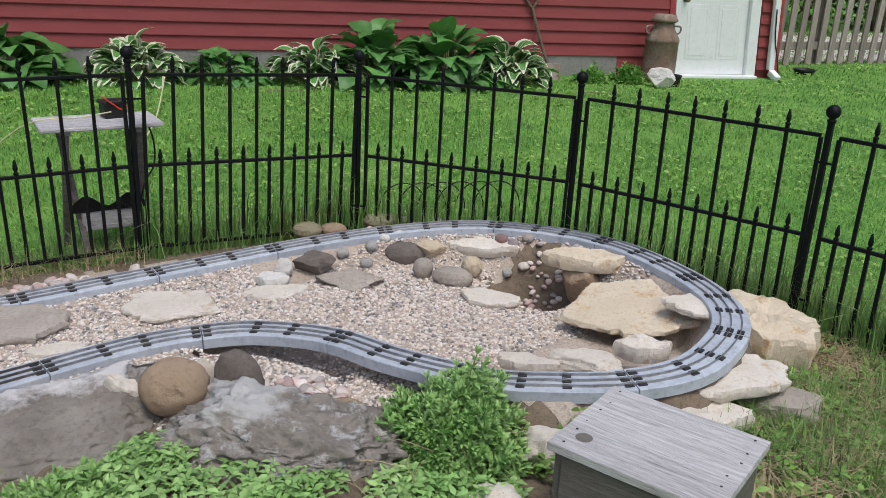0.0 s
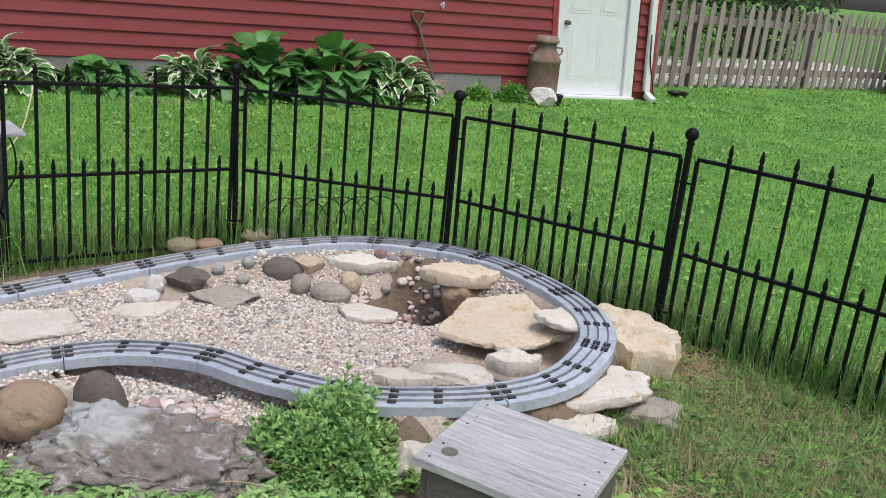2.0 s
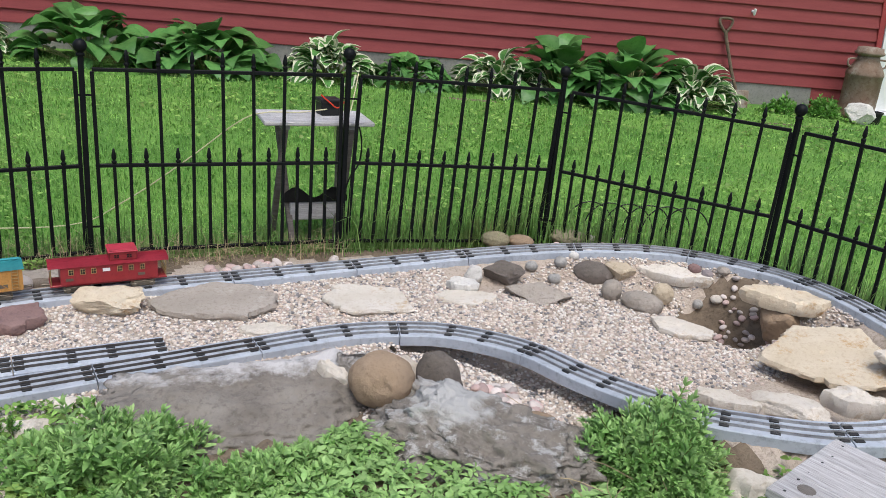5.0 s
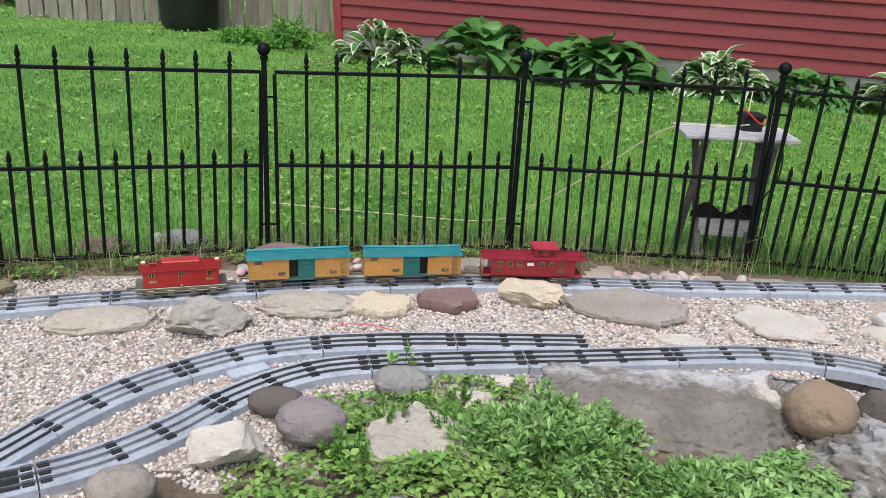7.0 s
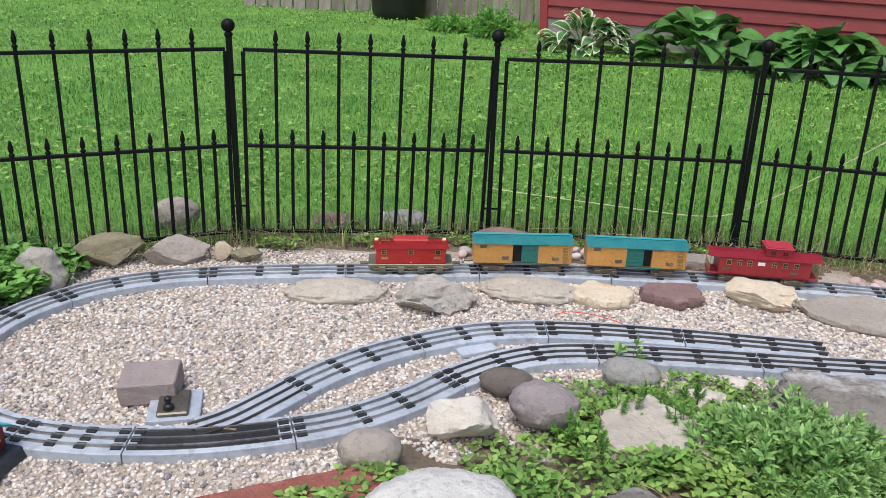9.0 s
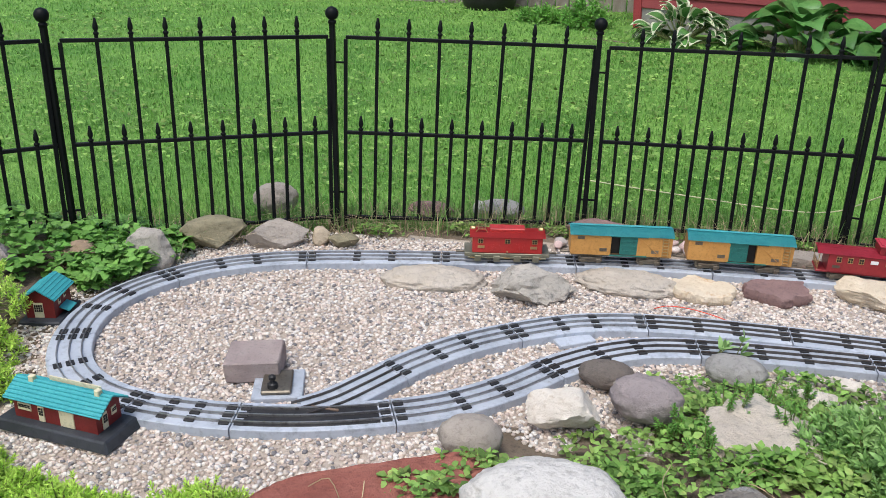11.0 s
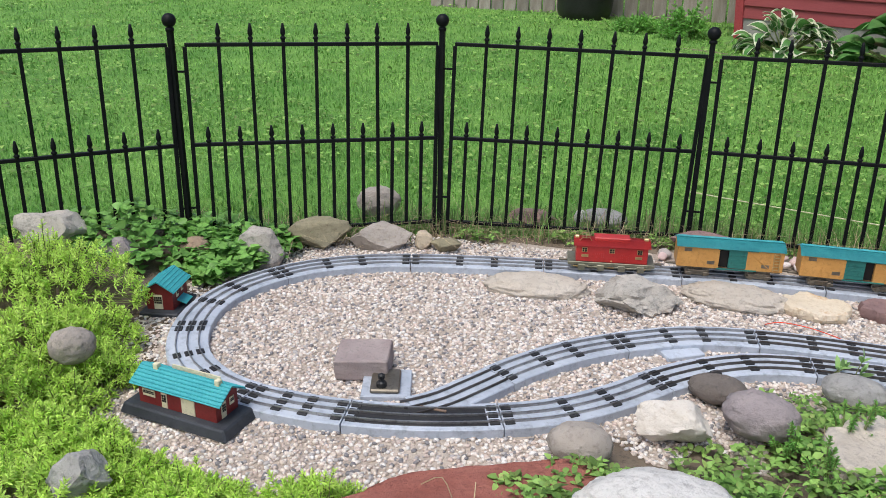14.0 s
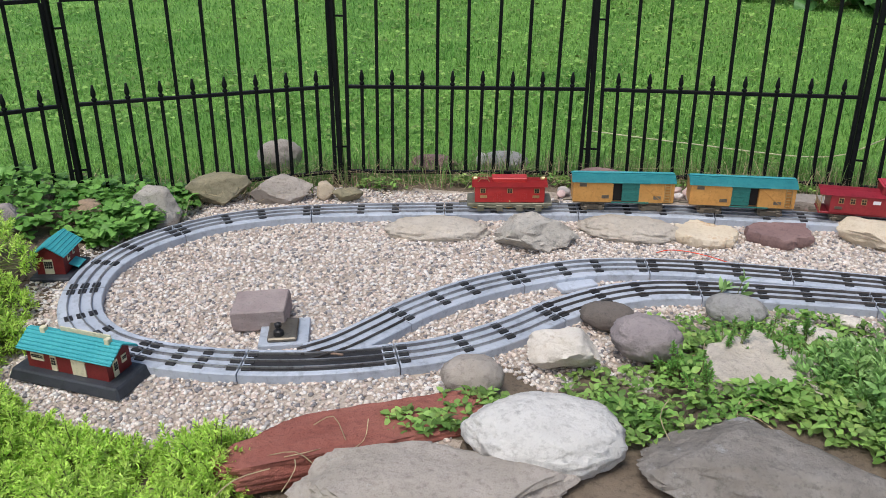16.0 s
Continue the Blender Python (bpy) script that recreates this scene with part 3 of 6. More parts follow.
for v in bm.verts:
    v.co += Vector((1, 1, 1)) * 0.0014 * noise.noise(v.co * 60)
part("block", bm, M_PAVER, pv)

# ---- garden fence ----
POSTS = [(-2.715, 1.585), (-2.15, 2.172), (-1.462, 2.584), (-0.666, 2.785), (0.158, 2.82), (0.965, 2.690), (1.76, 2.562), (2.205, 1.885), (2.35, 1.085), (2.36, 0.27)]
BALL_Z = [0.545, 0.534, 0.525, 0.505, 0.51, 0.52, 0.492, 0.484, 0.492, 0.495]


def bar_mesh(name, r, z0, z1, finial):
    bm = bmesh.new()
    box(bm, -r, -r, z0, r, r, z1, bevel=0.0012)
    if finial:
        lathe(bm, [(0.004, z1 - 0.004), (0.0080, z1 + 0.001), (0.0084, z1 + 0.005), (0.0048, z1 + 0.008), (0.0050, z1 + 0.011), (0.0076, z1 + 0.016),
                   (0.0072, z1 + 0.025), (0.0048, z1 + 0.036), (0.0030, z1 + 0.046)], 8)
    me = bpy.data.meshes.new(name)
    bm.to_mesh(me)
    bm.free()
    me.polygons.foreach_set("use_smooth", [len(q.vertices) == 4 and finial and q.center.z > z1 for q in me.polygons])
    me.materials.append(M_FENCE)
    return me


# heights below are from the middle rail; top rail 0.297 above it, bottom rail 0.285 below
TALL = bar_mesh("tall_picket", 0.0052, -0.29, 0.312, True)
SHORT = bar_mesh("short_picket", 0.0052, -0.29, 0.008, True)


fence = empty("garden_fence", pose(0, 0, 0), "black steel garden fence with spear finials and ball caps", "fence")


def fence_panel(a, b, za, zb):
    a, b = Vector((*a, za)), Vector((*b, zb))
    d = b - a
    L = d.length
    ang, tilt = math.atan2(d.y, d.x), math.atan2(d.z, math.hypot(d.x, d.y))
    m0, m1 = 0.033, L - 0.017
    bm = boxes(*[(m0, -0.006, z - 0.0055, m1, 0.006, z + 0.0055) for z in (0.297, 0.0, -0.285)],
               *[(x - 0.0058, -0.0058, -0.36, x + 0.0058, 0.0058, 0.2914) for x in (m0, m1)], bevel=0.0012)
    for x, x2 in ((0.0, m0), (m1, L)):
        for z in (0.22, -0.2):
            box(bm, x, -0.002, z - 0.003, x2, 0.002, z + 0.003)
    root = part("panel_frame", bm, M_FENCE, fence)
    root.matrix_basis = Matrix.Translation(a) @ Matrix.Rotation(ang, 4, 'Z') @ Matrix.Rotation(-tilt, 4, 'Y')
    for k in range(15):
        x = m0 + (m1 - m0) * (k + 1) / 16
        ob = link("tall_picket" if k % 2 else "short_picket", TALL if k % 2 else SHORT, M_FENCE, root)
        ob.location = (x, 0, 0)
        ob.rotation_euler = (radians(random.uniform(-0.5, 0.5)), radians(random.uniform(-0.5, 0.5)), 0)


def fence_post(x, y, z):
    bm = bmesh.new()
    box(bm, -0.0080, -0.0080, -0.80, 0.0080, 0.0080, -0.025, bevel=0.0015)
    root = part("post", bm, M_FENCE, fence)
    root.location = (x, y, z)
    bm = lathe(bmesh.new(), [(0.0125, -0.03), (0.0125, -0.022), (0.008, -0.019)] + [(0.0205 * math.sin(a), -0.0205 * math.cos(a)) for a in np.linspace(0.45, 3.1, 10)], 16)
    part("ball_cap", bm, M_FENCE, root, smooth=True)


for (x, y), z in zip(POSTS, BALL_Z):
    fence_post(x, y, z)
for k in range(len(POSTS) - 1):
    fence_panel(POSTS[k], POSTS[k + 1], BALL_Z[k] - 0.366, BALL_Z[k + 1] - 0.366)


# ---- stones ----
def flagstone(w, d, h, seed):
    """An irregular split slab: many-sided outline, uneven top, rough broken rim."""
    rs = np.random.RandomState(seed + 500)
    k = rs.randint(6, 9)
    th = np.sort((np.arange(k) + rs.uniform(-0.32, 0.32, k)) * 6.283 / k)
    ck = rs.uniform(0.72, 1.0, k)
    n = 56
    ang = np.linspace(0, 6.283, n, endpoint=False)
    cosd = np.cos(ang[:, None] - th[None])
    R = np.where(cosd > 0.15, ck / np.maximum(cosd, 0.15), 9).min(1)
    R *= 1 + 0.03 * np.sin(ang * 9 + seed) + 0.025 * rs.normal(0, 1, n)
    V, rings = [], [(0.0, 1.0), (0.3, 1.0), (0.55, 1.0), (0.75, 1.0), (0.9, 0.99), (0.975, 0.95), (1.0, 0.8), (1.01, 0.5), (0.97, 0.2), (0.9, 0.0)]
    o = Vector((seed * 3.7, seed * 1.3, 0))
    for j, (r, zz) in enumerate(rings):
        for i in range(n):
            rough = 1 + (0.02 * rs.normal() if j > 5 else 0)
            x, y = R[i] * r * rough * math.cos(ang[i]), R[i] * r * rough * math.sin(ang[i])
            up = 0.16 * noise.noise(Vector((x * 1.5, y * 1.5, 0)) + o) + 0.07 * noise.fractal(Vector((x * 5, y * 5, 1)) + o, 0.8, 2, 4)
            up += 0.12 * (noise.noise(Vector((x * 1.1, y * 1.1, 5)) + o) > 0.12)
            V.append((x, y, zz + up * min(1, zz * 1.3)))
    V = np.array(V)
    V[:, 0] *= w / np.ptp(V[:, 0])
    V[:, 1] *= d / np.ptp(V[:, 1])
    V[:, 2] *= h
    F = [(j * n + i, (j + 1) * n + i, (j + 1) * n + (i + 1) % n, j * n + (i + 1) % n) for j in range(len(rings) - 1) for i in range(n)]
    return V, np.array(F)


def stone(name, x, y, z, w, d, h, rz=0.0, kind="grey", shape="boulder", seed=0, tilt=(0, 0), rough=0.10, sub=4, label="", category="stone", group=""):
    """A stone whose base centre is at (x, y, z); w across, d deep, h high."""
    sub = 5 if w > 0.25 and sub == 4 and shape != "slab" else sub
    v, fc = ico_unit(sub)
    out = np.empty_like(v)
    off = Vector((seed * 7.3, seed * 3.1, seed * 5.7))
    flat = {"slab": 0.85, "boulder": 0.30, "round": 0.05, "block": 0.55}[shape]
    amp = {"slab": 0.16, "boulder": 0.16, "round": 0.07, "block": 0.12}[shape]
    cuts = [(Vector((math.cos(a), math.sin(a), t)).normalized(), c) for a, t, c in
            [(seed * 1.7 + i * 1.35, 0.55 * math.sin(seed + i * 2.1), 0.66 + 0.18 * math.sin(seed * 3 + i * 1.9)) for i in range(9)]]
    for i, q in enumerate(v):
        p = Vector(q)
        rxy = math.hypot(p.x, p.y)
        k = 1 / max(rxy, abs(p.z), 1e-4)
        p = p.lerp(p * k, flat)
        if shape in ("boulder", "block", "slab"):
            for nrm, c in cuts:
                n2 = Vector((nrm.x, nrm.y, 0)).normalized() if shape == "slab" else nrm
                o = p.dot(n2) - (c + 0.1)
                if o > 0:
                    p -= n2 * o * 0.95
        ang = Vector((p.x, p.y, 0.3 * p.z))
        p *= 1 + amp * noise.noise(ang * 1.6 + off)
        f = noise.fractal(Vector(q) * 3.2 + off, 0.62, 2.1, 7)
        p += Vector(q) * rough * f * (0.45 if shape == "slab" else 0.7)
        if shape == "slab":
            edge = noise.fractal(Vector((p.x, p.y, 0.5 * p.z)) * 4 + off, 0.9, 2.0, 3)
            p.x *= 1 + 0.07 * edge
            p.y *= 1 + 0.07 * edge
            p.z += 0.12 * noise.noise(Vector((p.x, p.y, 0)) * 1.3 + off) + 0.10 * math.floor(2.2 * noise.noise(Vector((p.x, p.y, 0)) * 1.7 + off))
        out[i] = p
    out[:, 0] *= w / (out[:, 0].max() - out[:, 0].min())
    out[:, 1] *= d / (out[:, 1].max() - out[:, 1].min())
    lo, hi = np.percentile(out[:, 2], 1), out[:, 2].max()
    out[:, 2] = (out[:, 2] - lo) * h / (hi - lo)
    if shape == "slab":
        out, fc = flagstone(w, d, h, seed)
    me = array_mesh(name, out, fc, True)
    if shape != "round":
        me.set_sharp_from_angle(angle=radians(24 if shape == "slab" else 38))
    ob = link(name, me, ST[kind])
    ob.matrix_basis = pose(x, y, z, tilt[0], tilt[1], rz)
    words = {"slab": "flat", "boulder": "rough", "round": "rounded", "block": "squared"}[shape]
    tones = {"greybrown": "grey-brown", "lichen": "lichen-spotted grey", "boulder": "dark grey, pale-spotted", "mauve": "mauve grey"}
    tagged(ob, label or "%s %s stone lying in the garden bed" % (words, tones.get(kind, kind)), category, group)
    return ob


def faceted(name, x, y, z, w, d, h, rz, kind, cuts, seed, rough, label):
    """A broad boulder split along a few planes; cuts are (normal, reach) in half sizes."""
    v, fc = ico_unit(6)
    out = np.empty_like(v)
    off = Vector((seed * 3.1, seed * 1.7, seed))
    for i, q in enumerate(v):
        p = Vector(q)
        p = p.lerp(p / max(abs(p.x), abs(p.y), abs(p.z)), 0.55)
        p *= 1 + 0.12 * noise.noise(Vector(q) * 1.4 + off)
        for nrm, c in cuts:
            n2 = Vector(nrm).normalized()
            o = p.dot(n2) - c - 0.07 * noise.noise(p * 2.3 + off) - 0.03 * noise.noise(p * 7 + off)
            if o > 0:
                p -= n2 * o * 0.94
        r = noise.ridged_multi_fractal(p * 1.8 + off, 0.9, 2.1, 6, 1.0, 2.0)
        out[i] = p + Vector(q) * rough * (0.5 * noise.fractal(p * 6 + off, 0.7, 2.1, 5) + 0.28 * (r - 1))
    out = out * (w / 2, d / 2, h / 2)
    out[:, 2] -= out[:, 2].min()
    out *= (w / np.ptp(out[:, 0]), d / np.ptp(out[:, 1]), h / out[:, 2].max())
    ob = link(name, array_mesh(name, out, fc, True), ST[kind])
    ob.matrix_basis = pose(x, y, z, 0, 0, rz)
    return tagged(ob, label, "boulder")


S = stone
# along the back line, inside the loop
S("flat_stone", -0.30, 2.35, -0.172, 0.18, 0.15, 0.03, -5, "buff", "slab", 1, label="cream yellow flat stone on the gravel")
S("flat_stone", -0.11, 2.385, -0.172, 0.185, 0.13, 0.035, 8, "purple", "slab", 2, label="reddish purple flat stone on the gravel")
S("rock", 0.16, 2.41, -0.172, 0.20, 0.14, 0.068, -15, "buff", "boulder", 31, rough=0.16, label="cream sandstone rock beside the back track")
S("slab", 0.44, 2.34, -0.170, 0.37, 0.22, 0.026, -22, "greybrown", "slab", 4, tilt=(4, 0), label="broad grey-brown flagstone on the gravel")
S("slab", 0.88, 2.24, -0.172, 0.29, 0.22, 0.02, -30, "cream", "slab", 5, label="broad cream flagstone sunk in the gravel")
S("rock", -0.78, 2.235, -0.195, 0.25, 0.17, 0.105, 5, "lichen", "boulder", 9, rough=0.16, label="pale grey rock with dark lichen beside the track")
S("rock", -1.06, 2.245, -0.20, 0.31, 0.15, 0.075, 8, "sand", "round", 7, rough=0.14, label="low pale rock half buried in gravel")
S("rock", -0.51, 2.36, -0.20, 0.33, 0.15, 0.075, -2, "sand", "round", 18, rough=0.16, label="long low rock half buried in gravel")
S("flat_stone", 0.52, 2.135, -0.175, 0.155, 0.07, 0.02, -20, "cream", "slab", 9, label="small pale flat stone between the tracks")
# by the fence
S("rock", -0.62, 2.70, -0.16, 0.20, 0.10, 0.055, 6, "purple", "block", 10, label="reddish brown squared stone below the fence")
S("rock", -1.89, 2.15, -0.18, 0.155, 0.13, 0.125, 30, "lichen", "block", 11, label="pale grey upright rock outside the loop")
S("rock", -1.73, 2.70, -0.18, 0.16, 0.12, 0.11, 20, "greybrown", "round", 12, label="grey rounded rock behind the fence")
S("rock", -1.79, 2.34, -0.18, 0.22, 0.12, 0.105, 28, "olive", "block", 13, label="mossy dark rock at the foot of the fence")
S("rock", -1.60, 2.395, -0.18, 0.20, 0.11, 0.09, 25, "greybrown", "block", 14, label="grey-brown rock at the foot of the fence")
S("rock", -1.47, 2.44, -0.172, 0.06, 0.06, 0.06, 10, "tan", "boulder", 15, sub=3, label="small tan upright rock by the fence")
S("rock", -1.39, 2.44, -0.172, 0.10, 0.06, 0.045, 10, "olive", "boulder", 16, sub=3, label="mossy small rock by the fence")
S("rock", -1.18, 2.79, -0.17, 0.17, 0.09, 0.05, 10, "purple", "boulder", 17, label="reddish rock behind the fence")
S("rock", -0.95, 2.84, -0.17, 0.17, 0.10, 0.065, 0, "grey", "round", 18, label="grey round rock behind the fence")
S("rock", -0.88, 2.66, -0.172, 0.10, 0.06, 0.03, 0, "grey", "round", 19, sub=3, label="small grey rock by the fence")
S("rock", -1.03, 2.82, -0.165, 0.04, 0.04, 0.055, 0, "white", "round", 20, sub=3, label="small white stone behind the fence")
S("rock", 0.02, 2.67, -0.17, 0.26, 0.09, 0.03, 0, "greybrown", "slab", 21, label="flat grey stone below the fence")
S("rock", 0.27, 2.645, -0.165, 0.11, 0.07, 0.04, 0, "olive", "round", 22, sub=3, label="olive brown rock below the fence")
# left side mound
S("rock", -2.36, 1.83, -0.09, 0.20, 0.13, 0.13, 40, "lichen", "block", 23, rough=0.14, label="layered grey rock among the plants")
S("rock", -2.20, 1.89, -0.12, 0.12, 0.09, 0.085, 35, "mauve", "boulder", 24, label="pinkish grey rock among the plants")
S("rock", -2.06, 2.06, -0.16, 0.11, 0.09, 0.085, 30, "brown", "round", 25, label="brown rounded rock among the ivy")
S("rock", -1.90, 1.36, -0.10, 0.10, 0.08, 0.085, 40, "greybrown", "round", 26, label="grey-brown rock among bright plants")
S("rock", -1.62, 1.04, -0.14, 0.11, 0.08, 0.085, 40, "grey", "boulder", 27, label="grey rock among bright plants")
# front, by the switch
S("rock", -0.635, 1.60, -0.165, 0.155, 0.11, 0.085, 5, "cream", "boulder", 28, label="cream boulder in front of the track")
S("rock", -0.465, 1.67, -0.165, 0.16, 0.12, 0.10, -8, "mauve", "round", 29, rough=0.14, label="mauve grey rounded rock in front of the track")
S("rock", -0.55, 1.79, -0.168, 0.135, 0.09, 0.06, -3, "dark", "round", 30, label="dark brown rock beside the track")
S("rock", -0.265, 1.875, -0.168, 0.14, 0.10, 0.065, -10, "grey", "round", 31, label="smooth pale grey rock beside the track")
S("rock", -0.80, 1.45, -0.16, 0.13, 0.095, 0.085, 10, "greybrown", "round", 32, label="grey-brown grainy rock at the gravel's edge")
S("slab", -0.24, 1.59, -0.155, 0.25, 0.29, 0.055, 12, "sand", "slab", 33, label="cracked tan flagstone among ground cover")
S("rock", -0.11, 1.80, -0.16, 0.105, 0.07, 0.035, -5, "cream", "block", 34, sub=3, label="small cream stone in front of the track")
S("rock", -0.03, 1.88, -0.16, 0.07, 0.05, 0.03, -5, "cream", "boulder", 35, sub=3, label="small pale stone in front of the track")
S("boulder", -0.635, 1.255, -0.145, 0.285, 0.20, 0.115, 4, "white", "round", 36, rough=0.09, label="large white-grey boulder with dark lichen", category="boulder")
S("boulder", -0.30, 1.245, -0.17, 0.40, 0.27, 0.115, -8, "boulder", "block", 47, label="large flat grey boulder with pale patches", category="boulder")
S("boulder", -0.82, 1.085, -0.17, 0.48, 0.24, 0.10, 12, "greybrown", "block", 38, label="large low grey-brown boulder", category="boulder")
red_slab = faceted("slab", -0.955, 1.235, -0.165, 0.55, 0.15, 0.06, 29, "red", [((0.05, 0.12, 1), 0.42), ((0, -1, 0.1), 0.72), ((0.9, -0.4, 0.1), 0.85), ((-0.8, 0.5, 0.1), 0.85)], 12, 0.07, "long red sandstone slab edging the gravel")
tagged(red_slab, "long red sandstone slab edging the gravel", "stone")
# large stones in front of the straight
faceted("boulder", 0.345, 1.655, -0.22, 0.70, 0.46, 0.185, -10, "rimmed", [((0, -0.62, 0.78), 0.36), ((-0.35, 0, 0.94), 0.72), ((0.75, -0.45, 0.5), 0.62), ((-0.8, -0.5, 0.3), 0.8), ((0, 0.9, 0.4), 0.8)], 3, 0.17, "long dark boulder with a pale upper rim")
faceted("boulder", 0.735, 1.36, -0.22, 0.56, 0.37, 0.218, -40, "pale_topped", [((0.42, 0.0, 0.9), 0.40), ((-0.1, -0.8, 0.6), 0.50), ((-0.75, 0.1, 0.66), 0.72), ((0.2, 0.85, 0.5), 0.6), ((0.7, -0.7, 0.2), 0.8)], 8, 0.22, "large wedge boulder with a paler top")
egg = S("rock", 0.61, 1.59, -0.11, 0.150, 0.14, 0.122, -29, "brown", "round", 42, rough=0.05, label="smooth brown egg-shaped stone with a cracked dimple")
for v in egg.data.vertices:
    u = v.co - Vector((0.004, -0.06, 0.078))
    r = math.hypot(u.x, 1.6 * u.z + 0.3 * abs(u.x))
    if v.co.y < 0:
        v.co.y += 0.012 * math.exp(-(r / 0.013) ** 2) - 0.003 * math.cos(r * 420) * math.exp(-(r / 0.034) ** 2)
S("rock", 0.79, 1.605, -0.18, 0.115, 0.09, 0.165, -34, "dark", "round", 43, rough=0.07, tilt=(0, -12), label="dark grey upright egg-shaped stone")
S("rock", 0.525, 1.68, -0.075, 0.085, 0.05, 0.025, -45, "cream", "slab", 44, tilt=(0, 28), sub=3, label="thin cream stone leaning on a boulder")
S("rock", 0.94, 1.425, -0.19, 0.125, 0.09, 0.075, -40, "brown", "round", 45, label="brown rounded rock under the leaves")
S("rock", 0.715, 1.67, -0.18, 0.12, 0.09, 0.125, -31, "sand", "boulder", 46, label="pinkish tan rock behind the round stone")
S("rock", 0.89, 1.52, -0.18, 0.09, 0.06, 0.045, -38, "grey", "boulder", 47, sub=3, label="small grey angular rock")
# stones round the pit in the right loop
S("rock", 1.38, 2.265, -0.175, 0.145, 0.10, 0.075, -30, "dark", "boulder", 48, label="dark rough rock beside the track")
S("rock", 1.275, 2.28, -0.165, 0.07, 0.05, 0.06, -20, "white", "boulder", 49, sub=3, rough=0.15, label="small white upright stone")
S("flat_stone", 1.21, 2.245, -0.168, 0.11, 0.08, 0.028, -25, "white", "slab", 50, sub=3, label="white flat stone on a slab")
S("slab", 1.19, 2.175, -0.178, 0.21, 0.12, 0.018, -15, "cream", "slab", 51, label="cream flagstone on the gravel")
S("rock", 1.43, 2.12, -0.185, 0.23, 0.14, 0.06, -30, "greybrown", "boulder", 52, label="grey triangular rock sunk in gravel")
S("rock", 1.69, 2.17, -0.178, 0.145, 0.10, 0.085, -38, "dark", "round", 53, label="dark grey rock at the pit's edge")
S("rock", 1.765, 2.12, -0.145, 0.11, 0.08, 0.055, -40, "tan", "block", 54, label="tan brown rock on other rocks")
S("rock", 1.665, 2.035, -0.178, 0.072, 0.065, 0.072, 0, "greybrown", "round", 55, label="round brown cobble above the pit")
S("rock", 1.71, 1.935, -0.185, 0.14, 0.09, 0.07, -60, "greybrown", "round", 56, label="oval grey cobble above the pit")
S("rock", 1.80, 1.94, -0.17, 0.078, 0.07, 0.072, 0, "tan", "round", 57, label="round pale cobble above the pit")
S("slab", 1.93, 2.02, -0.125, 0.26, 0.14, 0.04, -48, "cream", "slab", 58, tilt=(6, -4), label="long cream slab over the pit")
S("slab", 2.03, 1.63, -0.085, 0.28, 0.13, 0.045, -50, "buff", "slab", 59, label="tan capstone bridging the pit's edge")
S("rock", 2.02, 1.64, -0.205, 0.13, 0.12, 0.125, -50, "brown", "block", 60, label="brown supporting rock under the capstone")
S("slab", 1.92, 1.34, -0.108, 0.42, 0.34, 0.026, -60, "buff", "slab", 161, tilt=(9, -6), label="large buff yellow slab with rusty stains")
S("slab", 1.97, 1.17, -0.050, 0.22, 0.16, 0.022, -40, "cream", "slab", 62, label="pale slab under the track")
S("slab", 1.53, 1.21, -0.13, 0.19, 0.10, 0.055, -53, "cream", "block", 63, label="pale cream block inside the loop")
S("slab", 1.41, 1.30, -0.125, 0.16, 0.07, 0.03, -48, "cream", "slab", 64, label="pale flat stone inside the loop")
S("slab", 1.68, 1.14, -0.105, 0.15, 0.09, 0.045, -56, "cream", "slab", 65, label="pale thin stone inside the loop")
S("boulder", 2.10, 1.045, -0.155, 0.27, 0.36, 0.10, -22, "buff", "slab", 66, label="big buff yellow boulder carrying the track", category="boulder")
S("slab", 1.715, 0.935, -0.098, 0.36, 0.19, 0.034, -30, "cream", "slab", 68, tilt=(3, 0), label="cream slab wedged under the track")
S("slab", 1.575, 0.905, -0.155, 0.25, 0.17, 0.05, -35, "cream", "slab", 84, label="lower cream slab under another slab")
S("rock", 1.84, 0.82, -0.195, 0.22, 0.15, 0.09, -35, "greybrown", "boulder", 69, label="grey-brown rock in the grass")
S("rock", 1.53, 0.42, -0.235, 0.17, 0.12, 0.09, -20, "greybrown", "round", 79, label="grey rounded rock half hidden in grass")
S("flat_stone", 2.16, 0.50, -0.20, 0.16, 0.10, 0.035, -20, "tan", "slab", 80, label="flat tan stone lying in the rough grass")
S("slab", 1.70, 1.755, -0.172, 0.20, 0.11, 0.022, -62, "cream", "slab", 70, tilt=(5, 0), label="pale slab at the pit's rim")
S("flat_stone", 1.78, 1.52, -0.19, 0.10, 0.06, 0.014, -75, "tan", "slab", 71, sub=3, label="thin tan flat stone on the gravel")
S("flat_stone", 1.83, 1.47, -0.19, 0.09, 0.06, 0.012, -45, "cream", "slab", 72, sub=3, label="thin pale flat stone on the gravel")
S("rock", 1.83, 2.50, -0.16, 0.15, 0.10, 0.06, -36, "olive", "round", 73, label="olive rounded rock behind the track")
S("rock", 1.63, 2.53, -0.16, 0.10, 0.07, 0.045, -33, "brown", "round", 74, label="reddish rounded rock behind the track")
S("rock", 1.54, 2.57, -0.165, 0.115, 0.08, 0.06, -31, "olive", "round", 75, label="brown rounded rock behind the track")
S("slab", 1.36, 0.965, -0.15, 0.20, 0.12, 0.05, -30, "cream", "slab", 77, label="cream slab below the front track")
S("rock", 1.21, 1.03, -0.17, 0.13, 0.10, 0.075, -30, "cream", "boulder", 78, label="pale rock below the front track")
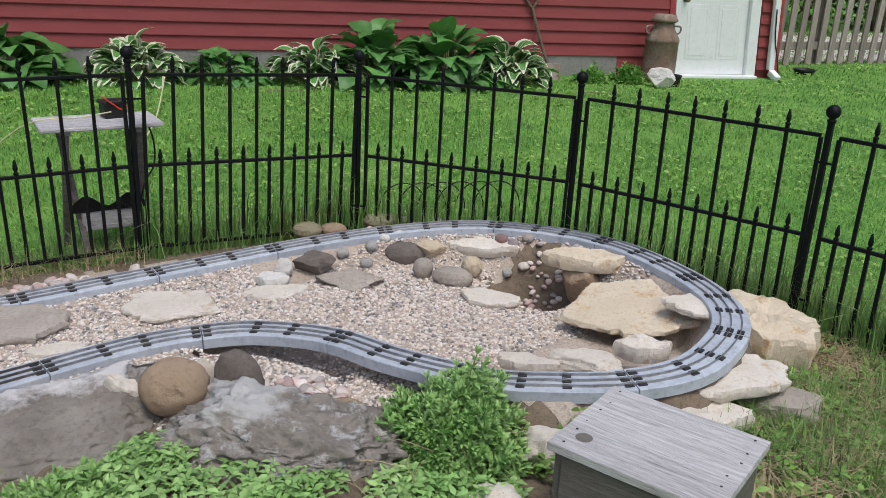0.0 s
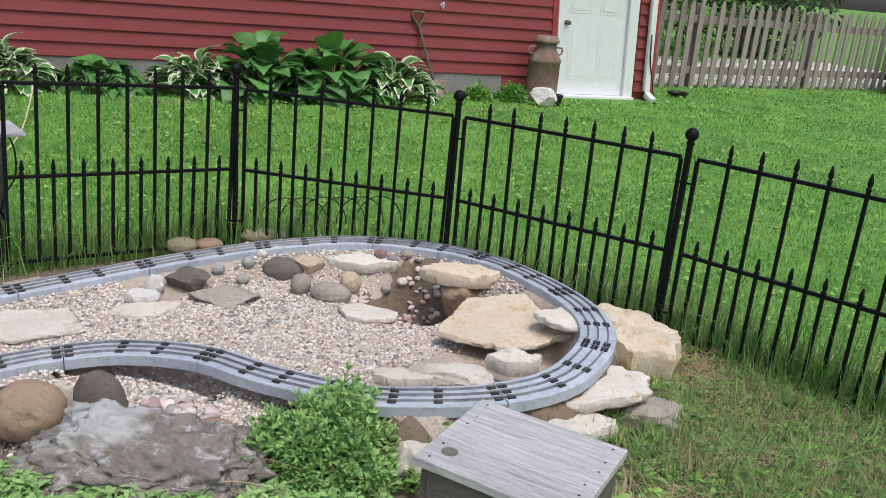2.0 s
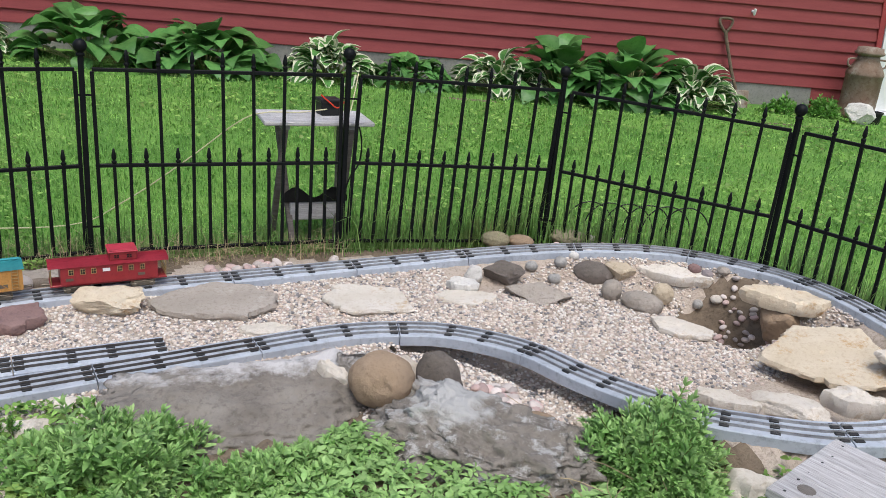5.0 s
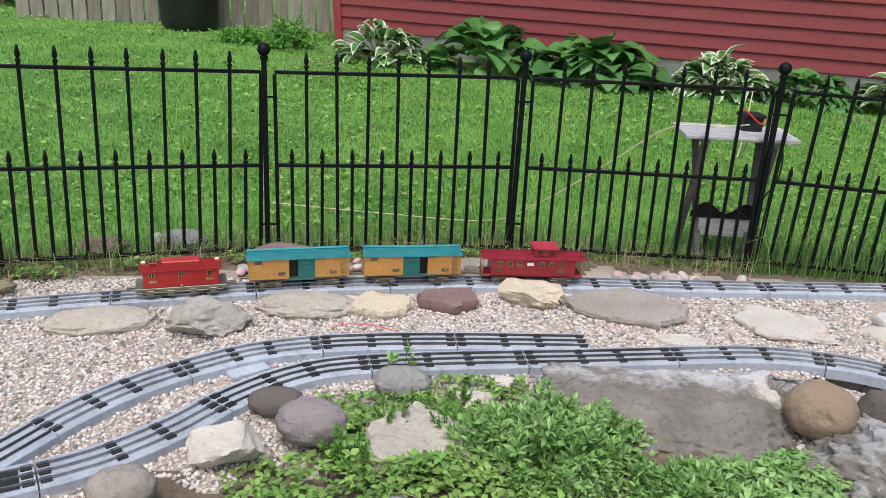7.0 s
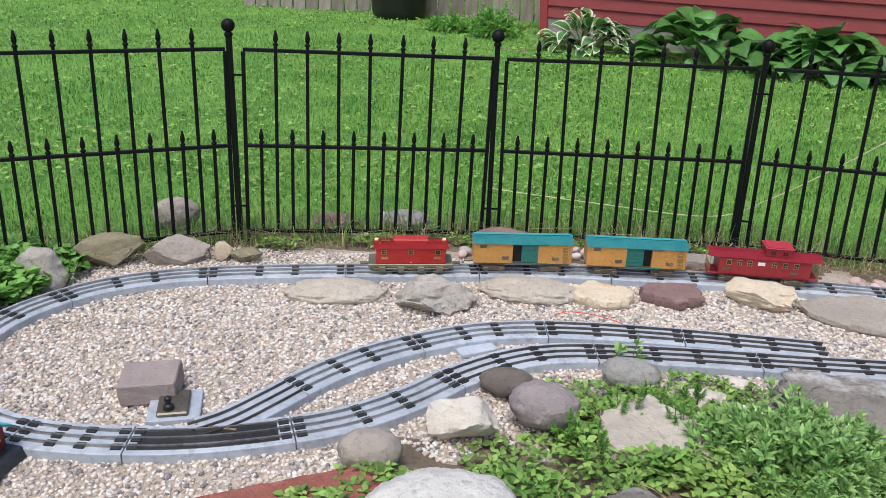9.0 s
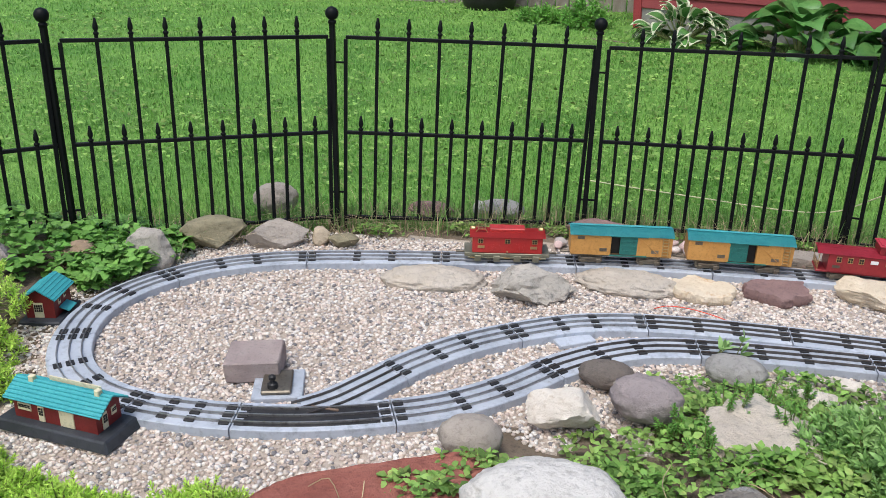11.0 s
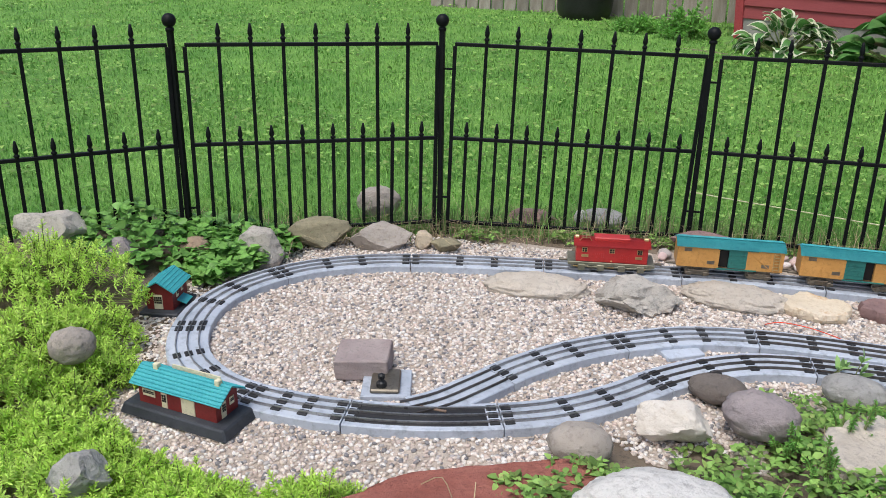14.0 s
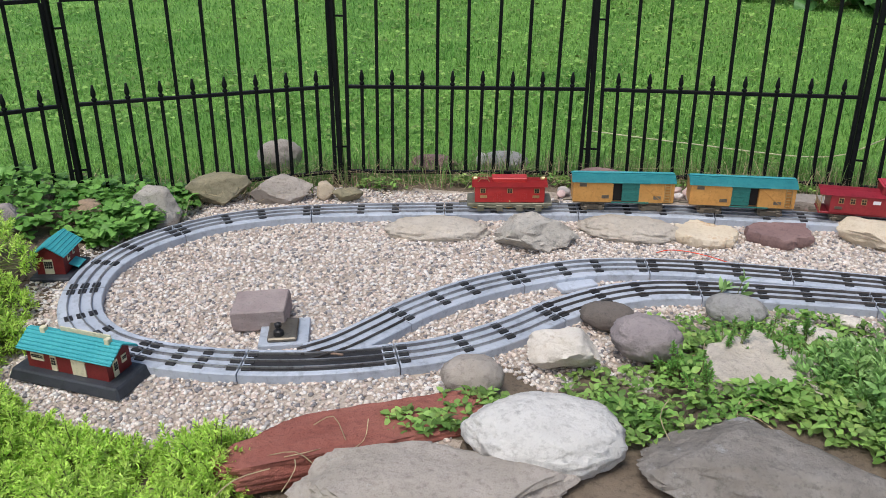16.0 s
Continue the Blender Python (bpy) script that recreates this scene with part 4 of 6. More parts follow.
S("rock", 0.995, 0.985, -0.20, 0.13, 0.10, 0.075, -31, "cream", "boulder", 76, label="pale rock beside the wooden box")
for k, (x, y, w, kd) in enumerate([(1.55, 2.2, .05, "grey"), (1.60, 2.24, .055, "grey"), (1.66, 2.25, .045, "white"), (1.72, 2.24, .05, "white"), (1.50, 2.27, .05, "grey"),
                                   (1.98, 1.93, .05, "mauve"), (2.02, 1.90, .045, "greybrown"), (1.98, 1.87, .045, "cream"), (1.93, 1.90, .045, "grey"), (1.96, 1.97, .05, "purple")]):
    S("cobble", x, y, bed_z(x, y) - 0.005, w, w * 0.8, w * 0.65, k * 50, kd, "round", 100 + k, sub=3, label="small rounded %s cobble by the track" % kd, group="cobbles by the track")


def cobbles(n, place, seed, size, label, group):
    rs = np.random.RandomState(seed)
    base = []
    for k in range(3):
        bm = bmesh.new()
        bmesh.ops.create_icosphere(bm, subdivisions=2, radius=0.5)
        for v in bm.verts:
            v.co *= 1 + 0.22 * noise.noise(v.co * 1.7 + Vector((seed, k * 4, 0)))
        for mt in (M_COBBLE, M_COBBLE_P):
            me = bpy.data.meshes.new("cobble")
            bm.to_mesh(me)
            me.materials.append(mt)
            me.polygons.foreach_set("use_smooth", [True] * len(me.polygons))
            base.append(me)
        bm.free()
    for k in range(n):
        x, y, z = place(rs)
        s = size * rs.uniform(0.6, 1.35)
        ob = new("cobble", base[rs.randint(6)])
        ob.matrix_basis = pose(x, y, z + s * 0.25, rs.uniform(-25, 25), rs.uniform(-25, 25), rs.uniform(0, 360)) @ Matrix.Diagonal((s * rs.uniform(1, 1.35), s, s * 0.72, 1))
        tagged(ob, label, "cobble", group)


def heap(rs):
    x = rs.normal(-0.22, 0.13)
    y = 2.665 + rs.uniform(-0.05, 0.06) + 0.02 * x
    return x, y, bed_z(x, y) + 0.02 * max(0, 1 - abs(x + 0.2) / 0.25)


cobbles(60, heap, 3, 0.04, "pink and white river cobble in a heap below the fence", "heaped river cobbles")
cobbles(26, lambda rs: (x := rs.uniform(0.45, 0.92), rs.uniform(2.60, 2.66) - 0.04 * x, bed_z(x, 2.62))[0:3], 4, 0.026, "small river cobble along the fence", "cobbles along the fence")
cobbles(44, lambda rs: (x := rs.uniform(0.82, 1.0), y := rs.uniform(1.46, 1.62), bed_z(x, y) + 0.002), 8, 0.026, "small pink and grey cobble among rocks", "cobbles among rocks")
cobbles(18, lambda rs: (rs.uniform(1.72, 2.05), 2.46 - 0.9 * (rs.uniform(0, 0.2)), -0.14), 9, 0.035, "small pale cobble behind the track", "cobbles behind the track")
cobbles(70, lambda rs: (x := rs.normal(1.98, 0.045), y := rs.uniform(1.60, 1.86), bed_z(x, y)), 10, 0.021, "small grey stone in the pit", "stones in the pit")
cobbles(14, lambda rs: (rs.uniform(-0.85, -0.2), rs.uniform(2.6, 2.72), -0.165), 11, 0.03, "grey and white cobble below the fence", "cobbles below the fence")


# ---- house ----
HD, HN = Vector((NY, -NX, 0)), Vector((NX, NY, 0))
HOUSE = Matrix(((HD.x, HN.x, 0, HN.x * 6.767), (HD.y, HN.y, 0, HN.y * 6.767), (0, 0, 1, 0), (0, 0, 0, 1)))
S0, S1, DOOR0, DOOR1 = -3.80, 4.95, 3.935, 4.63
wall = tagged(part("wall_house", boxes((S0, 0.02, -0.3, DOOR0 - 0.05, 0.2, 2.6), (DOOR1 + 0.11, 0.02, -0.3, S1, 0.2, 2.6), (DOOR0 - 0.05, 0.02, 1.62, DOOR1 + 0.11, 0.2, 2.6)), M_SIDING),
              "red clapboard house wall above a lawn", "wall", kind="structure")
wall.matrix_basis = HOUSE


def clapboard(x0, x1, z):
    bm = bmesh.new()
    vs = [bm.verts.new((x, y, z + h)) for x in (x0, x1) for y, h in ((0.02, 0.0), (-0.012, -0.001), (-0.014, 0.004), (0.004, 0.105), (0.02, 0.105))]
    for k in range(5):
        bm.faces.new((vs[k], vs[(k + 1) % 5], vs[5 + (k + 1) % 5], vs[5 + k]))
    bm.faces.new(vs[4::-1])
    bm.faces.new(vs[5:])
    bmesh.ops.recalc_face_normals(bm, faces=bm.faces)
    part("clapboard", bm, M_SIDING, wall)


for k in range(25):
    z = 0.062 + k * 0.1012
    clapboard(S0 + 0.05, DOOR0 - 0.10, z)
    clapboard(DOOR1 + 0.12, S1 - 0.07, z)
clapboard(3.36, DOOR0 - 0.10, -0.039)
clapboard(DOOR1 + 0.12, S1 - 0.07, -0.039)
part("corner_board", boxes((S0 - 0.02, -0.025, -0.14, S0 + 0.05, 0.2, 2.6), bevel=0.003), M_TRIMRED, wall)
part("corner_board", boxes((S1 - 0.07, -0.025, -0.14, S1 + 0.01, 0.2, 2.6), bevel=0.003), M_TRIMRED, wall)
part("corner_board", boxes((DOOR0 - 0.10, -0.02, -0.14, DOOR0 - 0.052, 0.05, 1.7), bevel=0.003), M_TRIMRED, wall)
part("foundation", boxes((S0 + 0.03, -0.002, -0.35, 3.36, 0.1, 0.06)), M_CONC, wall, "grey concrete foundation strip")
side = tagged(part("wall_side", boxes((S1 - 0.2, 0.2, -0.3, S1, 6.0, 2.6), (S0, 0.2, -0.3, S0 + 0.2, 6.0, 2.6), (S0, 5.8, -0.3, S1, 6.0, 2.6)), M_SIDING), "red side and back walls of the house", "wall", kind="structure")
side.matrix_basis = HOUSE
bm = bmesh.new()
vs = [bm.verts.new(p) for p in ((S0 - .3, -.4, 2.55), (S1 + .3, -.4, 2.55), (S1 + .3, 3.0, 4.2), (S0 - .3, 3.0, 4.2), (S0 - .3, 6.4, 2.55), (S1 + .3, 6.4, 2.55))]
for q in ((0, 1, 2, 3), (3, 2, 5, 4)):
    bm.faces.new([vs[i] for i in q])
bmesh.ops.solidify(bm, geom=bm.faces[:], thickness=0.1)
roof = tagged(part("roof_house", bm, M_GREYPAINT), "plain dark house roof", "roof", kind="structure")
roof.matrix_basis = HOUSE
door = tagged(part("door_1", boxes((DOOR0, 0.02, -0.085, DOOR1, 0.055, 1.58), bevel=0.002), M_WHITE), "closed white panelled entrance door", "door", kind="structure")
door.matrix_basis = HOUSE
for a, b in ((0.09, 0.31), (0.40, 0.62)):
    for z0, z1 in ((0.13, 0.60), (0.72, 1.0), (1.12, 1.5)):
        x0, x1 = DOOR0 + a, DOOR0 + b
        z0, z1 = z0 - 0.085, z1 - 0.085
        bm = boxes((x0, 0.0175, z0, x1, 0.022, z1), bevel=0.004)
        box(bm, x0 + 0.03, 0.0145, z0 + 0.03, x1 - 0.03, 0.019, z1 - 0.03, bevel=0.004)
        part("door_panel", bm, M_WHITE, door)
part("door_knob", lathe(bmesh.new(), [(0.022, 0.0), (0.022, 0.006), (0.009, 0.01), (0.009, 0.03), (0.022, 0.04), (0.02, 0.055), (0.008, 0.06)], 14, pose(DOOR0 + 0.06, 0.02, 0.55, 90)), M_TRUCK, door, "dark metal knob")
trim = tagged(part("trim_door", boxes((DOOR0 - 0.045, -0.022, -0.12, DOOR0 - 0.002, 0.1, 1.66), (DOOR1 + 0.002, -0.022, -0.12, DOOR1 + 0.10, 0.1, 1.66), (DOOR0 - 0.002, -0.022, 1.585, DOOR1 + 0.002, 0.1, 1.66), bevel=0.003), M_WHITE), "white painted door casing", "trim", kind="structure")
trim.matrix_basis = HOUSE
sill = tagged(part("door_sill", boxes((DOOR0 - 0.04, -0.06, -0.13, DOOR1 + 0.10, 0.1, -0.088), bevel=0.004), M_WHITE), "white door sill above the grass", "sill", kind="structure")
sill.matrix_basis = HOUSE
# downspout and cable at the house corner
ds = part("downspout", boxes((4.835, -0.075, -0.03, 4.895, -0.026, 2.5), bevel=0.006), M_WHITE)
bm = bmesh.new()
box(bm, -0.03, -0.12, -0.02, 0.03, 0.0, 0.04, bevel=0.006, m=pose(4.865, -0.06, -0.06, 25))
part("elbow", bm, M_WHITE, ds)
ds.matrix_basis = HOUSE
tagged(ds, "white metal downspout on the red house corner", "downspout")
cb = part("cable", tube(bmesh.new(), spline([(4.85, -0.08, 0.5), (4.86, -0.085, 0.25), (4.90, -0.08, 0.1), (4.93, -0.1, -0.12)], 6), 0.006), M_BLACK)
cb.matrix_basis = HOUSE
tagged(cb, "black cable hanging down the house corner", "cable")
fl = tagged(part("flower_hook", tube(bmesh.new(), [(2.72, -0.01, 0.62), (2.72, -0.05, 0.6), (2.72, -0.06, 0.64)], 0.012), M_WHITE), "small white hook on the red siding", "hook")
fl.matrix_basis = HOUSE


# the old house front leans a little out of plumb
for top in (wall, door, trim, ds, cb):
    for ob in (top, *top.children):
        ob.data.transform(Matrix(((1, 0, -0.075, -0.008), (0, 1, 0, 0), (0, 0, 1, 0), (0, 0, 0, 1))))


# ---- things against the house ----
def milk_can():
    root = empty("milk_can", HOUSE @ pose(3.63, -0.24, -0.115), "old rusty brown metal milk can beside the door", "milk can")
    part("body", lathe(bmesh.new(), [(0.13, 0.0), (0.142, 0.01), (0.142, 0.035), (0.138, 0.04), (0.138, 0.33), (0.142, 0.335), (0.142, 0.35), (0.135, 0.37), (0.105, 0.42), (0.085, 0.455), (0.08, 0.49)], 28), M_RUST, root, smooth=True)
    part("lid", lathe(bmesh.new(), [(0.08, 0.488), (0.108, 0.50), (0.112, 0.515), (0.10, 0.525), (0.095, 0.55), (0.07, 0.556), (0.0, 0.552)][:-1], 28), M_RUST, root, smooth=True)
    for s in (-1, 1):
        part("handle", tube(bmesh.new(), spline([(s * 0.112, 0, 0.39), (s * 0.155, 0, 0.41), (s * 0.155, 0, 0.455), (s * 0.09, 0, 0.46)], 5), 0.008), M_RUST, root)


milk_can()
w = S("rock", 0, 0, 0, 0.24, 0.18, 0.17, 10, "white", "boulder", 130, label="white and pinkish rock on the lawn by the can")
w.matrix_basis = HOUSE @ pose(3.50, -0.52, -0.13)
pot = part("flower_pot", lathe(bmesh.new(), [(0.04, 0), (0.055, 0.09), (0.06, 0.09), (0.06, 0.105), (0.05, 0.105), (0.045, 0.08)], 14), M_BLACK)
pot.matrix_basis = HOUSE @ pose(3.66, -0.47, -0.13)
tagged(pot, "small black plastic flower pot on the lawn", "flower pot")
bowl = part("bowl", lathe(bmesh.new(), [(0.07, 0), (0.10, 0.05), (0.108, 0.055), (0.108, 0.065), (0.095, 0.06), (0.06, 0.02)], 20), M_BLACK)
bowl.location = (7.95, 4.0, -0.125)
tagged(bowl, "shallow black bowl standing on the lawn", "bowl")


def shovel():
    root = empty("shovel", HOUSE @ pose(0, 0, 0), "old rusty shovel leaning on the red wall", "shovel")
    part("shaft", tube(bmesh.new(), spline([(2.525, -0.03, 0.45), (2.56, -0.05, 0.33), (2.61, -0.09, 0.16), (2.66, -0.15, 0.0)], 6), 0.014, 8), M_BARK, root)
    part("grip", tube(bmesh.new(), spline([(2.525, -0.03, 0.44), (2.475, -0.03, 0.50), (2.47, -0.03, 0.545), (2.56, -0.03, 0.545), (2.565, -0.03, 0.50), (2.53, -0.03, 0.44)], 5), 0.011, 8), M_BARK, root)
    bm = boxes((-0.07, -0.008, -0.17, 0.07, 0.008, 0.02), bevel=0.004)
    bmesh.ops.transform(bm, matrix=pose(2.68, -0.18, 0.0, -14, 0, 0), verts=bm.verts)
    part("blade", bm, M_RUST, root)


shovel()


# ---- hostas ----
def leaf_mesh(name, L, W, mats, rim=True, droop=0.5, cup=0.25):
    bm = bmesh.new()
    n, cols = 7, [-1.0, -0.66, 0.0, 0.66, 1.0]
    grid = []
    for i in range(n + 1):
        t = i / n
        wd = W / 2 * (math.sin(math.pi * t ** 0.72) ** 0.8 if 0 < t < 1 else 0.02)
        row = []
        for c in cols:
            x = c * wd * (1 + 0.05 * math.sin(9 * t + 3 * c))
            row.append(bm.verts.new((x, L * (t - 0.25 * droop * t * t), L * (0.22 * math.sin(t * 2.2) - droop * 0.55 * t * t) + cup * abs(c) * wd)))
        grid.append(row)
    for i in range(n):
        for j in range(4):
            f = bm.faces.new((grid[i][j], grid[i][j + 1], grid[i + 1][j + 1], grid[i + 1][j]))
            f.material_index = 1 if rim and (j in (0, 3) or i == n - 1) else 0
            f.smooth = True
    me = bpy.data.meshes.new(name)
    bm.to_mesh(me)
    bm.free()
    for m in mats:
        me.materials.append(m)
    return me


LEAF_W = [leaf_mesh("leaf", 0.20, 0.105, (M_HOSTA, M_HOSTA_W), True, d) for d in (0.4, 0.8)]
LEAF_G = [leaf_mesh("leaf", 0.27, 0.19, (M_HOSTA,), False, d, 0.2) for d in (0.35, 0.75)]
LEAF_S = [leaf_mesh("leaf", 0.17, 0.10, (M_HOSTA,), False, d, 0.2) for d in (0.5, 0.9)]


def hosta(s, off, rad, high, leaves, n, seed, label):
    rs = np.random.RandomState(seed)
    root = empty("hosta", HOUSE @ pose(s, -off, -0.14), label, "hosta", "hostas along the house")
    bm = bmesh.new()
    for k in range(n):
        a, u = rs.uniform(0, 6.283), rs.rand() ** 0.6
        r = rad * u * 0.75
        x, y = r * math.cos(a), r * math.sin(a) * 0.7
        z = high * (1.02 - 0.85 * u ** 1.6) * rs.uniform(0.7, 1.05)
        ob = link("leaf", leaves[rs.randint(len(leaves))], M_HOSTA, root)
        k2 = rs.uniform(0.7, 1.15)
        ob.matrix_basis = pose(x, y, z, 42 - 80 * u * rs.uniform(0.4, 1.1), rs.uniform(-25, 25), math.degrees(a) - 90 + rs.uniform(-30, 30)) @ Matrix.Diagonal((k2, k2, k2, 1))
        if k % 3 == 0:
            tube(bm, [(x * 0.15, y * 0.15, 0), (x * 0.6, y * 0.6, z * 0.6), (x, y, z)], 0.005, 4)
    part("stalk_clump", bm, M_STEM, root)


border = part("hosta_border", boxes((-3.9, -0.82, -0.3, 3.45, -0.004, -0.125), bevel=0.02), M_SOIL)
border.matrix_basis = HOUSE
tagged(border, "dark soil border along the house wall", "soil border", kind="structure")
WL, GL = "hosta with cream-edged green leaves by the house", "large green-leaved hosta by the house"
hosta(-3.20, 0.45, 0.42, 0.26, LEAF_W, 105, 1, WL)
hosta(-2.30, 0.42, 0.50, 0.31, LEAF_G, 85, 2, GL)
hosta(-1.45, 0.42, 0.58, 0.27, LEAF_G, 100, 3, GL)
hosta(-0.55, 0.40, 0.40, 0.25, LEAF_W, 105, 4, WL)
hosta(0.05, 0.36, 0.40, 0.20, LEAF_S, 110, 5, "small dark green hosta by the house")
hosta(0.72, 0.40, 0.38, 0.28, LEAF_W, 95, 6, WL)
hosta(1.18, 0.40, 0.50, 0.34, LEAF_G, 100, 7, GL)
hosta(1.72, 0.40, 0.50, 0.37, LEAF_G, 105, 8, GL)
hosta(2.22, 0.40, 0.42, 0.28, LEAF_W, 120, 9, WL)

# ---- table behind the fence ----
tb = empty("side_table", pose(0.905, 2.835, -0.18, 0, 0, -8), "weathered grey wooden side table behind the fence", "table")
part("tabletop", boxes((-0.19, -0.105, 0.452, 0.19, 0.105, 0.466), bevel=0.003), M_OLDWOOD, tb)
part("batten", boxes((-0.13, -0.09, 0.436, -0.10, 0.09, 0.452), bevel=0.002), M_GREYPAINT, tb)
part("batten", boxes((0.10, -0.09, 0.436, 0.13, 0.09, 0.452), bevel=0.002), M_GREYPAINT, tb)
for sx in (-1, 1):
    for sy in (-1, 1):
        part("leg", tube(bmesh.new(), [(sx * (0.115 if sy > 0 else 0.115), sy * 0.08, 0.45), (sx * (0.125 if sy < 0 else 0.075), -sy * 0.085, -0.02)], 0.014, 4), M_DARKWOOD, tb)
bm = bmesh.new()
top = [(x, 0.205 - 0.02 * math.cos(x * 45) - 0.1 * abs(x) ** 2) for x in np.linspace(-0.12, 0.12, 13)]
a = [bm.verts.new((x, -0.05, z)) for x, z in top] + [bm.verts.new((x, -0.05, 0.168)) for x, z in top[::-1]]
bm.faces.new(a)
bmesh.ops.solidify(bm, geom=bm.faces[:], thickness=0.014)
part("scalloped_apron", bm, M_BLACK, tb)
part("lower_board", boxes((-0.085, -0.04, 0.115, 0.095, 0.08, 0.128), (-0.085, -0.046, 0.10, 0.095, -0.032, 0.165), bevel=0.003), M_OLDWOOD, tb)
pt = empty("planter", pose(0.965, 2.86, 0.286), "small black box planter with red wires on the table", "planter")
part("pot", boxes((-0.035, -0.03, 0.0, 0.035, 0.03, 0.055), bevel=0.004), M_BLACK, pt)
part("rim", boxes((-0.04, -0.034, 0.045, 0.04, 0.034, 0.058), bevel=0.003), M_BLACK, pt)
part("wire", tube(bmesh.new(), spline([(-0.04, -0.03, 0.075), (-0.01, -0.04, 0.05), (0.02, -0.04, 0.03), (0.05, -0.03, 0.05)], 5), 0.0025), M_REDWIRE, pt)
cord = part("extension_cord", tube(bmesh.new(), spline([(0.95, 2.83, 0.31), (0.85, 2.84, 0.298), (0.74, 2.87, 0.293), (0.66, 2.92, 0.25), (0.50, 3.0, 0.10), (0.30, 3.05, -0.05), (0.12, 3.1, -0.14), (-0.3, 3.2, -0.15), (-0.7, 3.3, -0.15)], 6), 0.0024), M_CORDY)
tagged(cord, "pale yellow extension cord running over the lawn", "cord")
cord = part("extension_cord", tube(bmesh.new(), spline([(1.0, 2.86, 0.3), (1.10, 3.1, 0.22), (1.35, 3.7, -0.02), (1.8, 4.6, -0.1), (2.2, 5.4, 0.02)], 6), 0.004), M_CORDY)
tagged(cord, "pale extension cord hanging towards the house", "cord")
cord = part("power_cord", tube(bmesh.new(), spline([(1.06, 2.80, 0.26), (1.075, 2.80, 0.2), (1.07, 2.8, 0.12), (1.03, 2.8, 0.05), (1.0, 2.8, -0.1), (1.05, 2.75, -0.17)], 6), 0.003), M_BLACK)
tagged(cord, "black power cord hanging from the table", "cord")
# wire edging hoops in the grass
for k in range(6):
    x, y = 2.06 + 0.075 * k, 2.66 - 0.035 * k
    hp = part("edging_hoop", tube(bmesh.new(), [(x + 0.09 * math.cos(a), y - 0.05 * math.cos(a), -0.17 + 0.12 * math.sin(a)) for a in np.linspace(0, math.pi, 14)], 0.003), M_BLACK)
    tagged(hp, "black wire edging hoop standing in the grass", "wire hoop", "wire edging hoops")


# ---- wooden box ----
bx = empty("wooden_box", pose(1.164, 0.735, 0.05, 0, 0, 103), "weathered grey wooden box with a plank lid", "box")
lid_m = M_OLDWOOD
for k in range(3):
    y0 = -0.137 + k * 0.0914
    bm = boxes((-0.158, y0, -0.018, 0.158, y0 + 0.0905, 0.0), bevel=0.0016)
    bmesh.ops.subdivide_edges(bm, edges=[e for e in bm.edges if abs((e.verts[0].co - e.verts[1].co).x) > 0.2], cuts=14)
    for v in bm.verts:
        v.co.z += 0.0013 * noise.noise(Vector((v.co.x * 9, v.co.y * 30, k)))
    lid = part("lid_plank", bm, lid_m, bx)
    for sx in (-0.136, 0.136):
        for yy in (y0 + 0.018, y0 + 0.072):
            part("nail", lathe(bmesh.new(), [(0.0028, 0.0), (0.0028, 0.0006), (0.001, 0.0009)], 8, pose(sx + random.uniform(-.004, .004), yy, -0.0002)), M_BLACK, lid)
part("knot", lathe(bmesh.new(), [(0.017, 0.0), (0.015, 0.0012), (0.004, 0.0016)], 14, pose(0.112, 0.082, -0.0008)), M_DARKWOOD, bx)
for sx in (-1, 1):
    for k in range(2):
        z1 = -0.018 - k * 0.12
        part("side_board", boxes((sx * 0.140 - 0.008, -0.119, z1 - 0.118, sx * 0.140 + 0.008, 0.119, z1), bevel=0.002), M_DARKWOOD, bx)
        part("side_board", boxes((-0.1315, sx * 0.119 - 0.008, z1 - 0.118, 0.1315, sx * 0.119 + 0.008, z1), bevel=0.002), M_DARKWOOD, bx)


# ---- the train ----
def truck(parent, x, w=0.062):
    bm = bmesh.new()
    for s in (-1, 1):
        box(bm, x - 0.034, s * 0.031 - 0.003, 0.004, x + 0.034, s * 0.031 + 0.003, 0.012, bevel=0.001)
        box(bm, x - 0.028, s * 0.031 - 0.004, 0.012, x + 0.028, s * 0.031 + 0.004, 0.019, bevel=0.001)
        for q in (-0.022, 0.022):
            box(bm, x + q - 0.006, s * 0.031 - 0.006, 0.002, x + q + 0.006, s * 0.031 + 0.006, 0.014, bevel=0.001)
    box(bm, x - 0.01, -0.03, 0.008, x + 0.01, 0.03, 0.022)
    t = part("truck", bm, M_TRUCK, parent)
    for q in (-0.022, 0.022):
        bm = bmesh.new()
        lathe(bm, [(0.013, -0.003), (0.014, 0.0), (0.0115, 0.001), (0.0115, 0.006), (0.004, 0.007)], 14, pose(x + q, 0.022, 0.0125, -90))
        lathe(bm, [(0.013, -0.003), (0.014, 0.0), (0.0115, 0.001), (0.0115, 0.006), (0.004, 0.007)], 14, pose(x + q, -0.022, 0.0125, 90))
        tube(bm, [(x + q, -0.022, 0.0125), (x + q, 0.022, 0.0125)], 0.002, 5)
        part("wheelset", bm, M_TRUCK, t)


